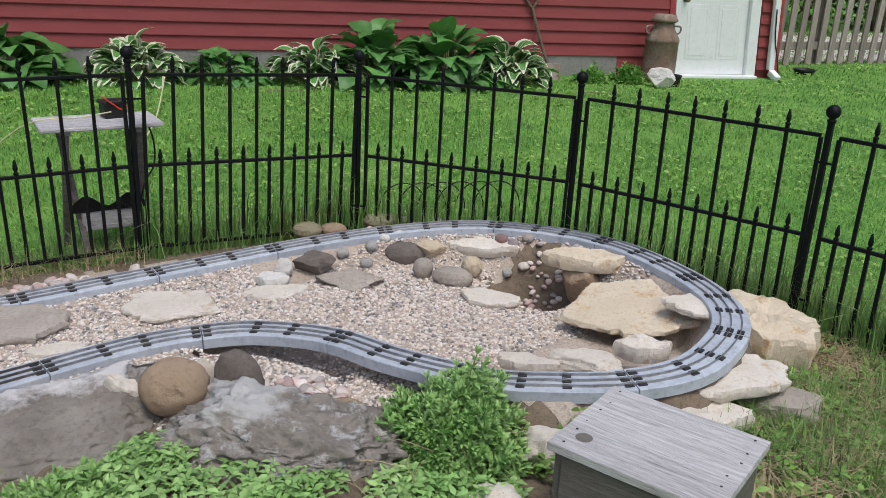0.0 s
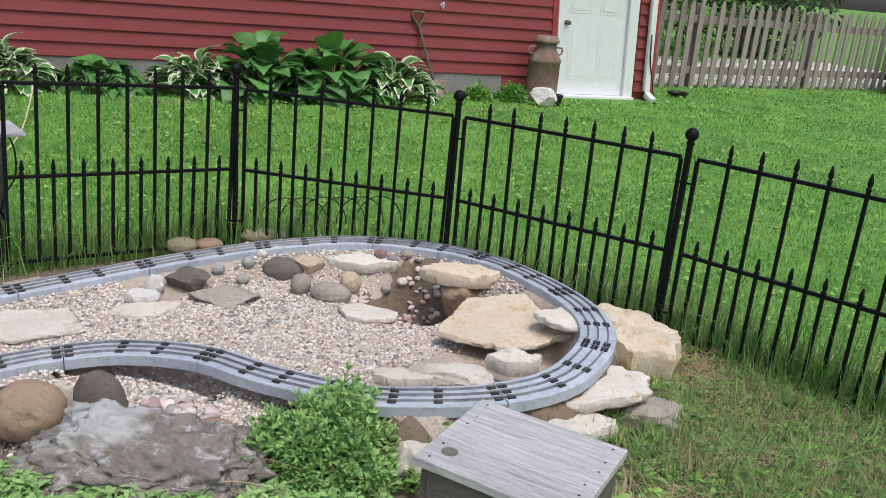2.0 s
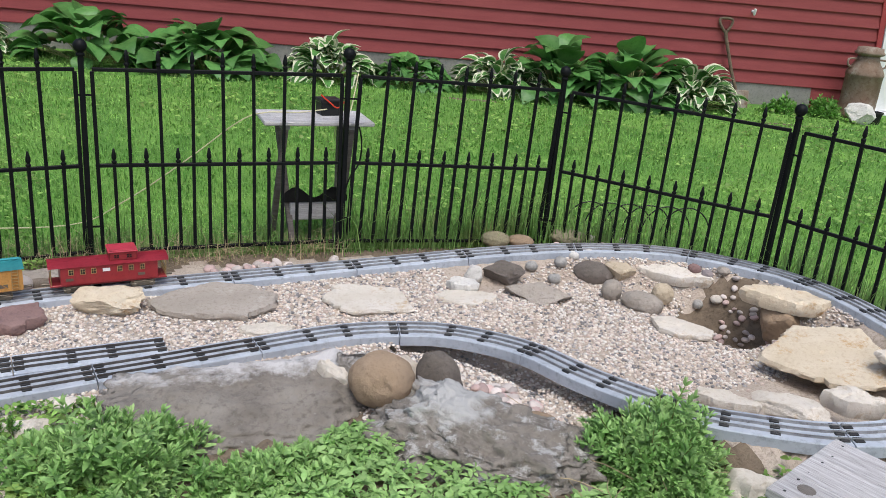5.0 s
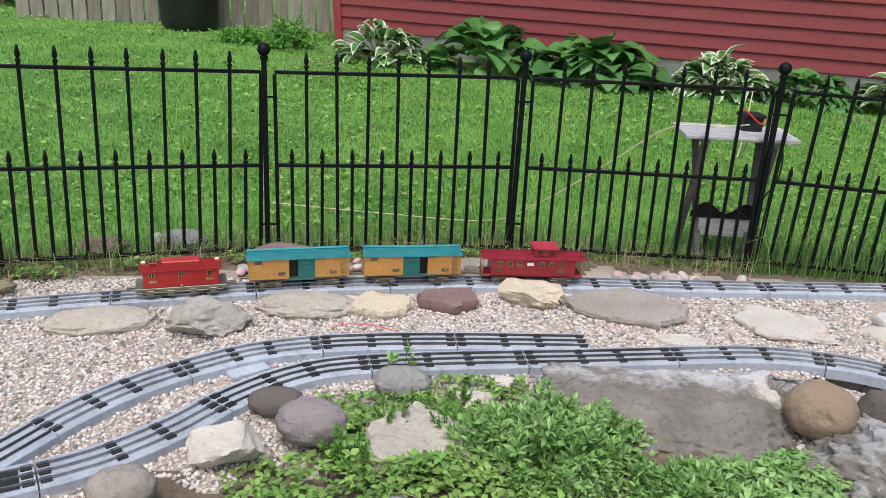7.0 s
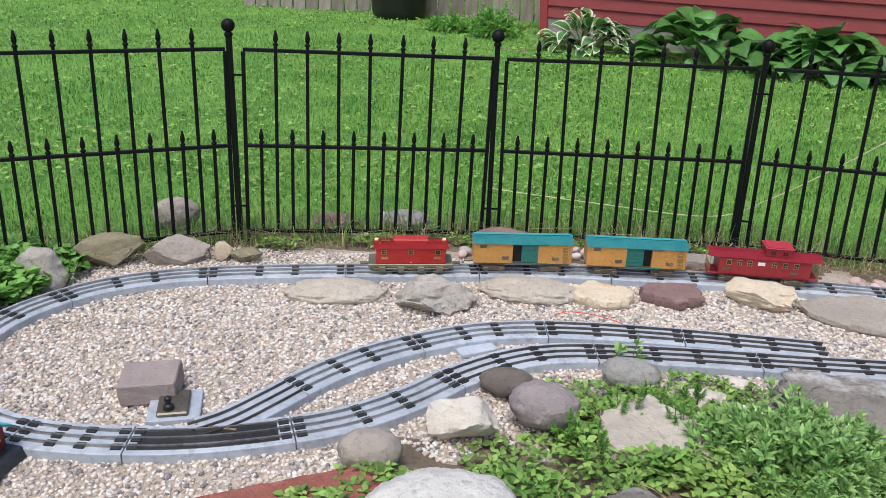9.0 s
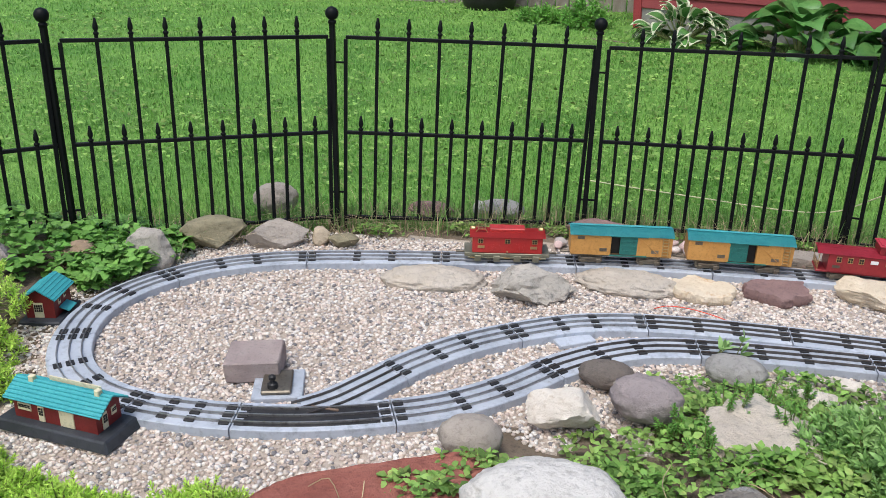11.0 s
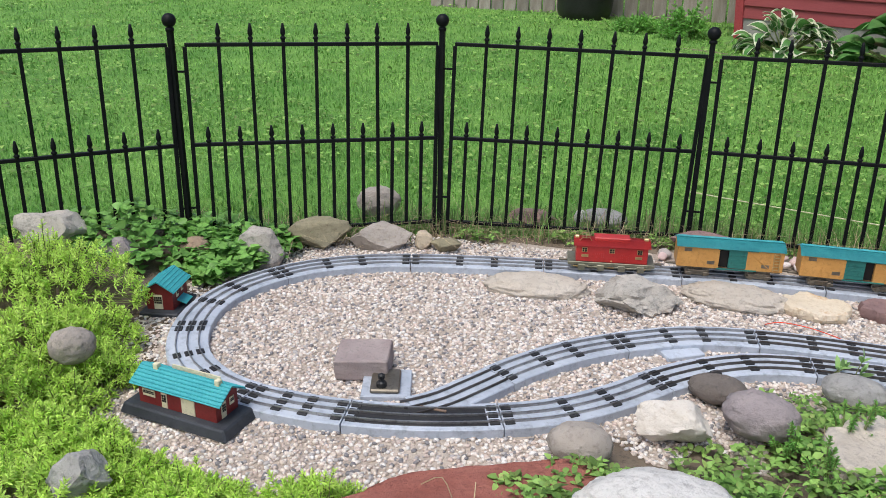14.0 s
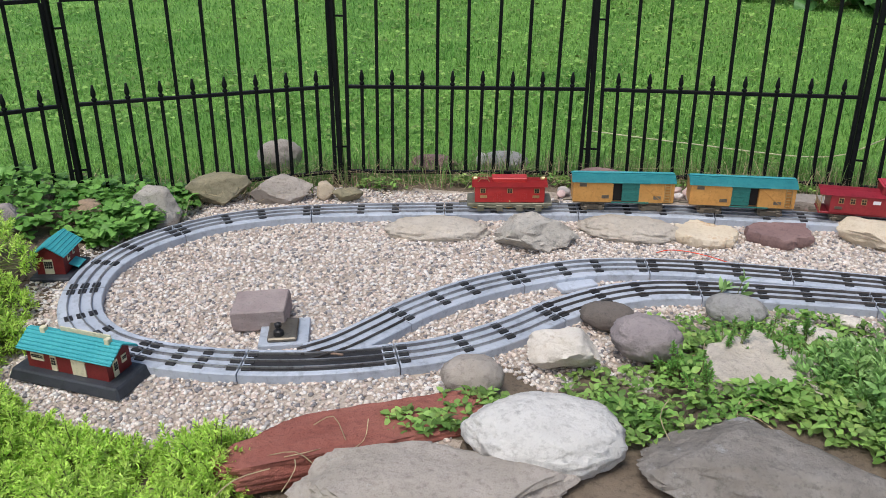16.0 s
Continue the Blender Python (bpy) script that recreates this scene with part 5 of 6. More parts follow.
def car_roof(L, W, z, rise, over, material, parent, name="roof"):
    bm = bmesh.new()
    rows = []
    n = 8
    for x in (-L / 2 - over, L / 2 + over):
        rows.append([bm.verts.new((x, (W / 2 + 0.004) * t, z + rise * (1 - abs(t) ** 1.7))) for t in np.linspace(-1, 1, n + 1)])
    for k in range(n):
        bm.faces.new((rows[0][k], rows[1][k], rows[1][k + 1], rows[0][k + 1]))
    bmesh.ops.solidify(bm, geom=bm.faces[:], thickness=0.0022)
    bmesh.ops.recalc_face_normals(bm, faces=bm.faces)
    return part(name, bm, material, parent)


def windows(parent, xs, z, w, h, W, material=M_BRASS):
    for s in (-1, 1):
        for x in xs:
            y = s * W / 2
            f = part("window", boxes((x - w / 2, min(y, y + s * .0012), z - h / 2, x + w / 2, max(y, y + s * .0012), z + h / 2)), material, parent)
            bm = bmesh.new()
            for sx in (-1, 1):
                for sz in (-1, 1):
                    cx, cz = x + sx * w * 0.22, z + sz * h * 0.22
                    box(bm, cx - w * 0.17, min(y, y + s * .002), cz - h * 0.17, cx + w * 0.17, max(y, y + s * .002), cz + h * 0.17)
            part("pane", bm, M_DARKWIN, f)


def on_rail(s):
    p, d, side = MAIN.frame_at(s)
    return Matrix.Translation(p) @ Matrix.Rotation(math.atan2(d.y, d.x) + math.pi, 4, 'Z')


def boxcar(s, opened, label):
    root = empty("boxcar", on_rail(s), label, "toy boxcar", "toy freight cars")
    L, W = 0.293, 0.078
    bm = boxes((-L / 2, -W / 2, 0.030, -0.03, W / 2, 0.092), (0.045, -W / 2, 0.030, L / 2, W / 2, 0.092), (-0.03, -W / 2 + 0.012, 0.030, 0.045, W / 2 - 0.012, 0.092), bevel=0.0008)
    body = part("body", bm, M_YELLOW, root)
    for s2 in (-1, 1):
        y = s2 * W / 2
        part("opening", boxes((-0.0295, min(y - s2 * .011, y - s2 * .0118), 0.032, 0.0445, max(y - s2 * .011, y - s2 * .0118), 0.09)), M_DARKWIN, body)
        x0 = -0.004 if opened else -0.03
        bm = boxes((x0, min(y, y - s2 * .004), 0.034, x0 + 0.05, max(y, y - s2 * .004), 0.088), bevel=0.0006)
        for z in (0.047, 0.061, 0.075):
            box(bm, x0 + 0.004, min(y, y + s2 * .001), z - 0.0008, x0 + 0.046, max(y, y + s2 * .001), z + 0.0008)
        part("sliding_door", bm, M_DGREEN, root)
        for z in (0.0305, 0.0905):
            part("door_track", boxes((-0.034, min(y, y + s2 * .003), z - 0.0016, 0.075, max(y, y + s2 * .003), z + 0.0016)), M_DGREEN, root)
        for x, z in ((-0.118, 0.083), (-0.052, 0.047), (0.098, 0.046)):
            part("small_plate", boxes((x - 0.0105, min(y, y + s2 * .001), z - 0.005, x + 0.0105, max(y, y + s2 * .001), z + 0.005)), M_TRUCK, body)
        bm = bmesh.new()
        for z in np.linspace(0.038, 0.084, 6):
            box(bm, 0.119, min(y, y + s2 * .003), z - 0.001, 0.135, max(y, y + s2 * .003), z + 0.001)
        for x in (0.119, 0.135):
            box(bm, x - 0.001, min(y, y + s2 * .003), 0.034, x + 0.001, max(y, y + s2 * .003), 0.088)
        part("ladder", bm, M_BRASS, body)
        for q in ((0.05, 0.088, 0.112, 0.036), (-0.142, 0.036, -0.142, 0.088), (-0.089, 0.032, -0.089, 0.09)):
            part("brace", tube(bmesh.new(), [(q[0], y + s2 * .0006, q[1]), (q[2], y + s2 * .0006, q[3])], 0.0012, 4), M_YELLOW, body)
    r = car_roof(L, W, 0.0915, 0.017, 0.004, M_TEAL, root)
    part("roof_walk", boxes((-L / 2, -0.006, 0.1085, L / 2, 0.006, 0.111), bevel=0.0006), M_TEAL, r)
    part("underframe", boxes((-L / 2 + 0.003, -0.03, 0.0235, L / 2 - 0.003, 0.03, 0.0298)), M_TRUCK, root)
    for x in (-0.085, 0.085):
        truck(root, x)
    for sx in (-1, 1):
        part("coupler", boxes((min(sx * 0.143, sx * 0.172), -0.004, 0.02, max(sx * 0.143, sx * 0.172), 0.004, 0.026), bevel=0.001), M_TRUCK, root)


def caboose(s):
    root = empty("caboose", on_rail(s), "dark red tin toy caboose with cupola on the back track", "toy caboose")
    L, W = 0.262, 0.078
    body = part("body", boxes((-L / 2, -W / 2, 0.028, L / 2, W / 2, 0.082), bevel=0.001), M_DREDTIN, root)
    windows(body, [-0.103, -0.073, -0.044, 0.026, 0.057, 0.088], 0.066, 0.014, 0.017, W)
    for s2 in (-1, 1):
        y = s2 * W / 2
        part("small_plate", boxes((-0.02, min(y, y + s2 * .001), 0.061, 0.0, max(y, y + s2 * .001), 0.071)), M_WHITE, body)
        for x in (-0.108, 0.085):
            part("small_plate", boxes((x - 0.01, min(y, y + s2 * .001), 0.04, x + 0.01, max(y, y + s2 * .001), 0.048)), M_TRUCK, body)
    car_roof(0.31, W, 0.0815, 0.012, 0.007, M_PINKROOF, root)
    cup = part("cupola", boxes((0.0, -0.03, 0.088, 0.075, 0.03, 0.112), bevel=0.001), M_DREDTIN, root)
    windows(cup, [0.02, 0.054], 0.1, 0.016, 0.012, 0.06, M_DREDTIN)
    bm = boxes((-0.003, -0.035, 0.112, 0.078, 0.035, 0.1155), (0.002, -0.03, 0.1155, 0.073, 0.03, 0.118), bevel=0.001)
    part("cupola_roof", bm, M_PINKROOF, cup)
    part("underframe", boxes((-0.158, -0.034, 0.022, 0.158, 0.034, 0.0278), bevel=0.001), M_DREDTIN, root)
    for sx in (-1, 1):
        bm = bmesh.new()
        for y in np.linspace(-0.034, 0.034, 7):
            tube(bm, [(sx * 0.155, y, 0.027), (sx * 0.155, y, 0.05)], 0.0011, 4)
        for y in (-0.034, 0.034):
            tube(bm, [(sx * 0.155, y, 0.05), (sx * 0.155, y, 0.084)], 0.0012, 4)
        for z in (0.05, 0.04):
            tube(bm, [(sx * 0.155, -0.034, z), (sx * 0.155, 0.034, z)], 0.0012, 4)
        part("platform_rail", bm, M_BRASS, root)
        part("coupler", boxes((min(sx * 0.156, sx * 0.178), -0.004, 0.018, max(sx * 0.156, sx * 0.178), 0.004, 0.024), bevel=0.001), M_TRUCK, root)
    for x in (-0.09, 0.09):
        truck(root, x)


def engine(s):
    root = empty("locomotive", on_rail(s), "bright red tin toy electric locomotive on the back track", "toy locomotive")
    L, W = 0.205, 0.080
    bm = boxes((-0.125, -0.042, 0.016, 0.125, 0.042, 0.026), bevel=0.001)
    for s2 in (-1, 1):
        box(bm, -0.115, s2 * 0.040 - 0.002, 0.010, 0.115, s2 * 0.040 + 0.002, 0.0145, bevel=0.0008)
        for x in (-0.085, -0.03, 0.03, 0.085):
            box(bm, x - 0.01, s2 * 0.043 - 0.004, 0.002, x + 0.01, s2 * 0.043 + 0.004, 0.02, bevel=0.001)
    frame_p = part("underframe", bm, M_FRAMEGREEN, root)
    for s2 in (-1, 1):
        for x in (-0.1, 0.0, 0.09):
            part("brass_plate", boxes((x - 0.009, s2 * 0.0425 - 0.0006, 0.0105, x + 0.009, s2 * 0.0425 + 0.0006, 0.0145)), M_BRASS, frame_p)
    body = part("body", boxes((-L / 2, -W / 2, 0.027, L / 2, W / 2, 0.077), bevel=0.0015), M_REDTIN, root)
    windows(body, [-0.079, 0.0, 0.079], 0.064, 0.016, 0.014, W)
    for s2 in (-1, 1):
        y = s2 * W / 2
        for x in (-0.077, 0.077):
            part("small_plate", boxes((x - 0.01, min(y, y + s2 * .0015), 0.042, x + 0.01, max(y, y + s2 * .0015), 0.05)), M_BRASS, body)
        for x in (-0.035, 0.038):
            bm = bmesh.new()
            for q in np.linspace(-0.012, 0.012, 5):
                box(bm, x + q - 0.001, min(y, y + s2 * .0015), 0.032, x + q + 0.001, max(y, y + s2 * .0015), 0.055)
            part("grille", bm, M_REDTIN, body)
        part("doorknob", lathe(bmesh.new(), [(0.0025, 0), (0.0025, 0.002), (0.001, 0.003)], 8, pose(0.0, y, 0.032, -90 * s2)), M_BRASS, body)
    for s2 in (-1, 1):
        for y in (-0.022, 0.022):
            part("end_window", boxes((min(s2 * L / 2, s2 * (L / 2 + .0015)), y - 0.008, 0.055, max(s2 * L / 2, s2 * (L / 2 + .0015)), y + 0.008, 0.07)), M_BRASS, body)
    roof = car_roof(L, W, 0.0765, 0.012, 0.008, M_REDTIN, root)
    part("roof_hatch", boxes((-0.052, -0.02, 0.083, 0.052, 0.02, 0.0955), bevel=0.002), M_REDTIN, roof)
    bm = bmesh.new()
    for q in (-0.02, 0.02):
        tube(bm, [(-0.095, q, 0.083), (-0.085, q, 0.094), (-0.065, q, 0.094), (-0.058, q, 0.083)], 0.0014, 4)
    for x in (-0.085, -0.075, -0.065):
        tube(bm, [(x, -0.024, 0.094), (x, 0.024, 0.094)], 0.0014, 4)
    part("pantograph", bm, M_BRASS, roof)
    for x in (-0.102, 0.098):
        part("headlight", lathe(bmesh.new(), [(0.006, 0.0), (0.0075, 0.003), (0.0075, 0.012), (0.004, 0.014)], 12, pose(x - 0.006, 0, 0.088, 0, 90)), M_BRASS, roof)
    for x in (-0.07, 0.07):
        bm = bmesh.new()
        for q in (-0.02, 0.02):
            for s2 in (-1, 1):
                lathe(bm, [(0.015, -0.002), (0.016, 0.0), (0.0125, 0.001), (0.0125, 0.006)], 14, pose(x + q, s2 * 0.024, 0.0135, -90 * s2))
            tube(bm, [(x + q, -0.024, 0.0135), (x + q, 0.024, 0.0135)], 0.002, 5)
        part("wheelset", bm, M_TRUCK, root)
    for sx in (-1, 1):
        part("coupler", boxes((min(sx * 0.12, sx * 0.15), -0.004, 0.012, max(sx * 0.12, sx * 0.15), 0.004, 0.018), bevel=0.001), M_TRUCK, root)


engine(s_near(MAIN, -0.865, 2.41))
boxcar(s_near(MAIN, -0.545, 2.47), True, "orange-yellow tin toy boxcar with teal roof, door half open")
boxcar(s_near(MAIN, -0.195, 2.51), False, "orange-yellow tin toy boxcar with teal roof, door closed")
caboose(s_near(MAIN, 0.165, 2.515))


# ---- little station and shed ----
def gable(L, W, z0, rise, material, parent, name, over=0.012, thick=0.004, ribs=0):
    bm = bmesh.new()
    h = W / 2 + over
    sl = rise / (W / 2)
    for s in (-1, 1):
        q = [bm.verts.new(p) for p in ((-L / 2 - over, s * h, z0 - over * sl), (L / 2 + over, s * h, z0 - over * sl), (L / 2 + over, 0, z0 + rise), (-L / 2 - over, 0, z0 + rise))]
        bm.faces.new(q if s < 0 else q[::-1])
    bmesh.ops.remove_doubles(bm, verts=bm.verts, dist=0.0005)
    bmesh.ops.solidify(bm, geom=bm.faces[:], thickness=-thick)
    bmesh.ops.recalc_face_normals(bm, faces=bm.faces)
    rf = part(name, bm, material, parent)
    for k in range(ribs):
        for s in (-1, 1):
            t = (k + 0.5) / ribs
            y, z = s * h * t, z0 + rise - (rise + over * sl) * t + thick
            part("shingle_course", boxes((-L / 2 - over, min(y, y + s * .0025), z - 0.003, L / 2 + over, max(y, y + s * .0025), z + 0.0012)), material, rf)
    return rf


def walls(L, W, h, rise, material, parent):
    bm = bmesh.new()
    pts = [(-W / 2, 0), (W / 2, 0), (W / 2, h), (0, h + rise), (-W / 2, h)]
    r = [[bm.verts.new((x, y, z)) for y, z in pts] for x in (-L / 2, L / 2)]
    for k in range(5):
        bm.faces.new((r[0][k], r[0][(k + 1) % 5], r[1][(k + 1) % 5], r[1][k]))
    bm.faces.new(r[0][::-1])
    bm.faces.new(r[1])
    bmesh.ops.recalc_face_normals(bm, faces=bm.faces)
    return part("wall_shell", bm, material, parent)


def pane_at(parent, name, x, y, z, w, h, axis, s, grid=(2, 3)):
    """A cream framed door or window on a wall; axis is the wall's normal."""
    bm = bmesh.new()
    def bar(a0, a1, b0, b1, t):
        if axis == 'y':
            box(bm, x + a0, min(y, y + s * t), z + b0, x + a1, max(y, y + s * t), z + b1)
        else:
            box(bm, min(x, x + s * t), y + a0, z + b0, max(x, x + s * t), y + a1, z + b1)
    bar(-w / 2, w / 2, 0, h, 0.002)
    f = part(name, bm, M_CREAM, parent, "cream painted " + name)
    bm = bmesh.new()
    for i in range(grid[0]):
        for j in range(grid[1]):
            u, v = w / (grid[0] + 0.4), h * 0.55 / (grid[1] + 0.3)
            bar(-w / 2 + 0.2 * u + i * u + 0.0006, -w / 2 + 0.2 * u + (i + 1) * u - 0.0006, h * 0.4 + j * v, h * 0.4 + (j + 1) * v - 0.0012, 0.0028)
    if name == "freight_door":
        bm.free()
        return
    part("pane", bm, M_DARKWIN, f)


st = empty("toy_station", pose(-1.612, 1.352, -0.167, 0, 0, -6), "red toy railway station with teal roof on a dark base", "toy station")
bm = boxes((-0.138, -0.056, 0.0, 0.138, 0.056, 0.026), bevel=0.004)
for v in bm.verts:
    if v.co.z > 0.013:
        v.co.x *= 0.95
        v.co.y *= 0.90
part("base", bm, M_DARKBASE, st)
stw = walls(0.20, 0.070, 0.048, 0.020, M_BRICKRED, st)
stw.location = (0, 0.004, 0.0255)
rf = gable(0.218, 0.070, 0.0735, 0.022, M_TEAL, st, "roof", 0.008, 0.0025, 6)
rf.location = (0, 0.004, 0.0)
for x in (-0.075, 0.085):
    part("chimney", boxes((x - 0.006, -0.004, 0.086, x + 0.006, 0.008, 0.106), bevel=0.001), M_CREAM, st)
part("roof_sign", boxes((-0.05, 0.020, 0.084, 0.075, 0.023, 0.100)), M_CREAM, st)
for x, w_, h_, nm, g in ((-0.072, 0.032, 0.016, "window", (4, 2)), (-0.032, 0.014, 0.036, "door", (2, 3)), (0.03, 0.034, 0.038, "freight_door", (1, 1)),):
    pane_at(stw, nm, x, -0.035, 0.002 if nm != "window" else 0.02, w_, h_, 'y', -1, g)
pane_at(stw, "door", 0.10, -0.012, 0.002, 0.014, 0.036, 'x', 1, (2, 3))
pane_at(stw, "window", 0.10, 0.015, 0.02, 0.014, 0.017, 'x', 1, (2, 2))

sh = empty("toy_shed", pose(-1.968, 1.785, -0.167, 0, 0, 12) @ Matrix.Scale(0.9, 4), "small red toy shed with teal roof beside the track", "toy shed")
part("base", boxes((-0.055, -0.075, 0.0, 0.062, 0.075, 0.014), bevel=0.003), M_DARKBASE, sh)
bm = bmesh.new()
shw = walls(0.105, 0.080, 0.062, 0.024, M_BRICKRED, sh)
shw.matrix_basis = pose(0, 0.005, 0.014, 0, 0, 90)
rf = gable(0.11, 0.080, 0.078, 0.026, M_TEAL, sh, "roof", 0.010, 0.003, 5)
rf.matrix_basis = pose(0, 0.005, 0, 0, 0, 90)
pane_at(sh, "door", -0.004, -0.0478, 0.016, 0.026, 0.045, 'y', -1, (4, 3))
pane_at(sh, "window", 0.04, -0.015, 0.045, 0.014, 0.022, 'x', 1, (2, 2))
pane_at(sh, "window", 0.04, 0.02, 0.05, 0.012, 0.015, 'x', 1, (2, 2))
bm = boxes((0.04, -0.02, 0.034, 0.07, 0.03, 0.037))
bmesh.ops.transform(bm, matrix=pose(0.04, 0, 0.036, 0, 22) @ pose(-0.04, 0, -0.036), verts=bm.verts)
part("awning", bm, M_TEAL, sh)
wire = part("red_wire", tube(bmesh.new(), spline([(-0.44, 2.20, -0.155), (-0.40, 2.215, -0.15), (-0.33, 2.21, -0.152), (-0.25, 2.17, -0.155), (-0.22, 2.13, -0.16)], 6), 0.0013), M_REDWIRE)
tagged(wire, "thin red wire lying on the gravel", "wire")


# ---- far fences ----
def picket(w, h, pointed):
    bm = bmesh.new()
    pts = [(-w / 2, 0), (w / 2, 0), (w / 2, h - w), (w * 0.32, h - w * 0.8), (w * 0.36, h - w * 0.5), (0, h), (-w * 0.36, h - w * 0.5), (-w * 0.32, h - w * 0.8), (-w / 2, h - w)] if pointed else \
        [(-w / 2, 0), (w / 2, 0), (w / 2, h - 0.02), (w / 2 - 0.02, h), (-w / 2 + 0.02, h), (-w / 2, h - 0.02)]
    a = [bm.verts.new((x, -0.009, z)) for x, z in pts]
    f = bm.faces.new(a)
    r = bmesh.ops.extrude_face_region(bm, geom=[f])
    bmesh.ops.translate(bm, vec=(0, 0.018, 0), verts=[v for v in r["geom"] if isinstance(v, bmesh.types.BMVert)])
    bmesh.ops.recalc_face_normals(bm, faces=bm.faces)
    me = bpy.data.meshes.new("picket")
    bm.to_mesh(me)
    bm.free()
    me.materials.append(M_PICKET)
    return me


def wood_fence(name, a, b, z, n, w, h, pointed, label):
    a, b = Vector((*a, z)), Vector((*b, z))
    d = b - a
    root = empty(name, Matrix.Translation(a) @ Matrix.Rotation(math.atan2(d.y, d.x), 4, 'Z'), label, "fence")
    me = picket(w, h, pointed)
    L = d.length
    for k in range(n):
        ob = link("picket" if pointed else "board", me, M_PICKET, root)
        ob.matrix_basis = pose(L * (k + 0.5) / n, 0, random.uniform(-0.02, 0.01), 0, random.uniform(-1.2, 1.2), 0)
    for q in (0.22, 0.78):
        part("rail", boxes((0, 0.011, h * q - 0.04, L, 0.05, h * q + 0.04), bevel=0.004), M_PICKET, root)
    for k in range(int(L // 2) + 1):
        part("post", boxes((k * 2.0, 0.05, -0.1, k * 2.0 + 0.09, 0.14, h * 0.95), bevel=0.004), M_PICKET, root)


wood_fence("picket_fence", (6.95, 4.95), (13.6, 2.9), -0.13, 46, 0.075, 0.98, True, "weathered grey wooden picket fence beyond the lawn")
wood_fence("board_fence", (-3.75, 9.15), (-0.35, 8.85), -0.14, 24, 0.125, 1.75, False, "weathered brown board fence beside the house")
drive = part("gravel_path", boxes((-0.5, 0.2, -0.2, 9.0, 3.4, 0.0)), M_DRIVE)
drive.matrix_basis = pose(6.95, 4.95, -0.10, 0, 0, math.degrees(math.atan2(-2.05, 6.65)))
tagged(drive, "pale gravel drive behind the picket fence", "path", kind="structure")
bin_o = empty("rain_barrel", pose(-1.98, 8.7, -0.13), "black plastic barrel in front of the board fence", "barrel")
part("body", lathe(bmesh.new(), [(0.24, 0.0), (0.27, 0.1), (0.29, 0.4), (0.29, 0.6), (0.26, 0.85), (0.25, 0.88)], 24), M_BLACK, bin_o, smooth=True)
part("lid", lathe(bmesh.new(), [(0.27, 0.88), (0.27, 0.91), (0.1, 0.94)], 24), M_BLACK, bin_o)


# ---- plants ----
def leaf_cloud(name, P, D, L, W, material, parent=None, fold=0.25, seed=0):
    """Small folded leaves: P bases, D directions, L and W sizes."""
    rs = np.random.RandomState(seed)
    P, D = np.asarray(P, float), np.asarray(D, float)
    n = len(P)
    L, W = np.broadcast_to(np.asarray(L, float), n)[:, None], np.broadcast_to(np.asarray(W, float), n)[:, None]
    D = D / np.linalg.norm(D, axis=1, keepdims=True)
    up = np.array([0, 0, 1.0]) + rs.normal(0, 0.35, (n, 3))
    side = np.cross(D, up)
    side /= np.linalg.norm(side, axis=1, keepdims=True) + 1e-9
    nor = np.cross(side, D)
    V = np.empty((n, 6, 3))
    V[:, 0] = P
    V[:, 1] = P + D * L * 0.38 + side * W * 0.5 + nor * W * fold
    V[:, 2] = P + D * L * 0.38 - side * W * 0.5 + nor * W * fold
    V[:, 3] = P + D * L * 0.72 + side * W * 0.36 + nor * W * fold * 0.4 - nor * L * 0.03
    V[:, 4] = P + D * L * 0.72 - side * W * 0.36 + nor * W * fold * 0.4 - nor * L * 0.03
    V[:, 5] = P + D * L - nor * L * 0.12
    b = np.arange(n)[:, None] * 6
    F = np.concatenate([b + [0, 2, 1], b + [1, 2, 4], b + [1, 4, 3], b + [3, 4, 5]])
    return link(name, array_mesh(name, V.reshape(-1, 3), F, False), material, parent)


def blades(name, P, H, W, lean, material, parent=None, seed=0, bend=0.5):
    """Grass blades with a bend."""
    rs = np.random.RandomState(seed)
    P = np.asarray(P, float)
    n = len(P)
    H, W = np.broadcast_to(np.asarray(H, float), n)[:, None], np.broadcast_to(np.asarray(W, float), n)[:, None]
    a = rs.uniform(0, 6.283, n)
    d = np.stack([np.cos(a), np.sin(a), np.zeros(n)], 1)
    s = np.stack([-np.sin(a), np.cos(a), np.zeros(n)], 1)
    k = np.abs(rs.normal(0, lean, n))[:, None]
    up = np.array([0, 0, 1.0])
    V = np.empty((n, 5, 3))
    V[:, 0], V[:, 1] = P + s * W / 2, P - s * W / 2
    m = P + up * H * 0.55 + d * H * k * 0.4
    V[:, 2], V[:, 3] = m + s * W * 0.4, m - s * W * 0.4
    V[:, 4] = P + up * H * (1 - 0.3 * np.minimum(k * bend * 2, 1)) + d * H * k * (1 + bend)
    b = np.arange(n)[:, None] * 5
    F = np.concatenate([b + [0, 1, 3], b + [0, 3, 2], b + [2, 3, 4]])
    return link(name, array_mesh(name, V.reshape(-1, 3), F, False), material, parent)


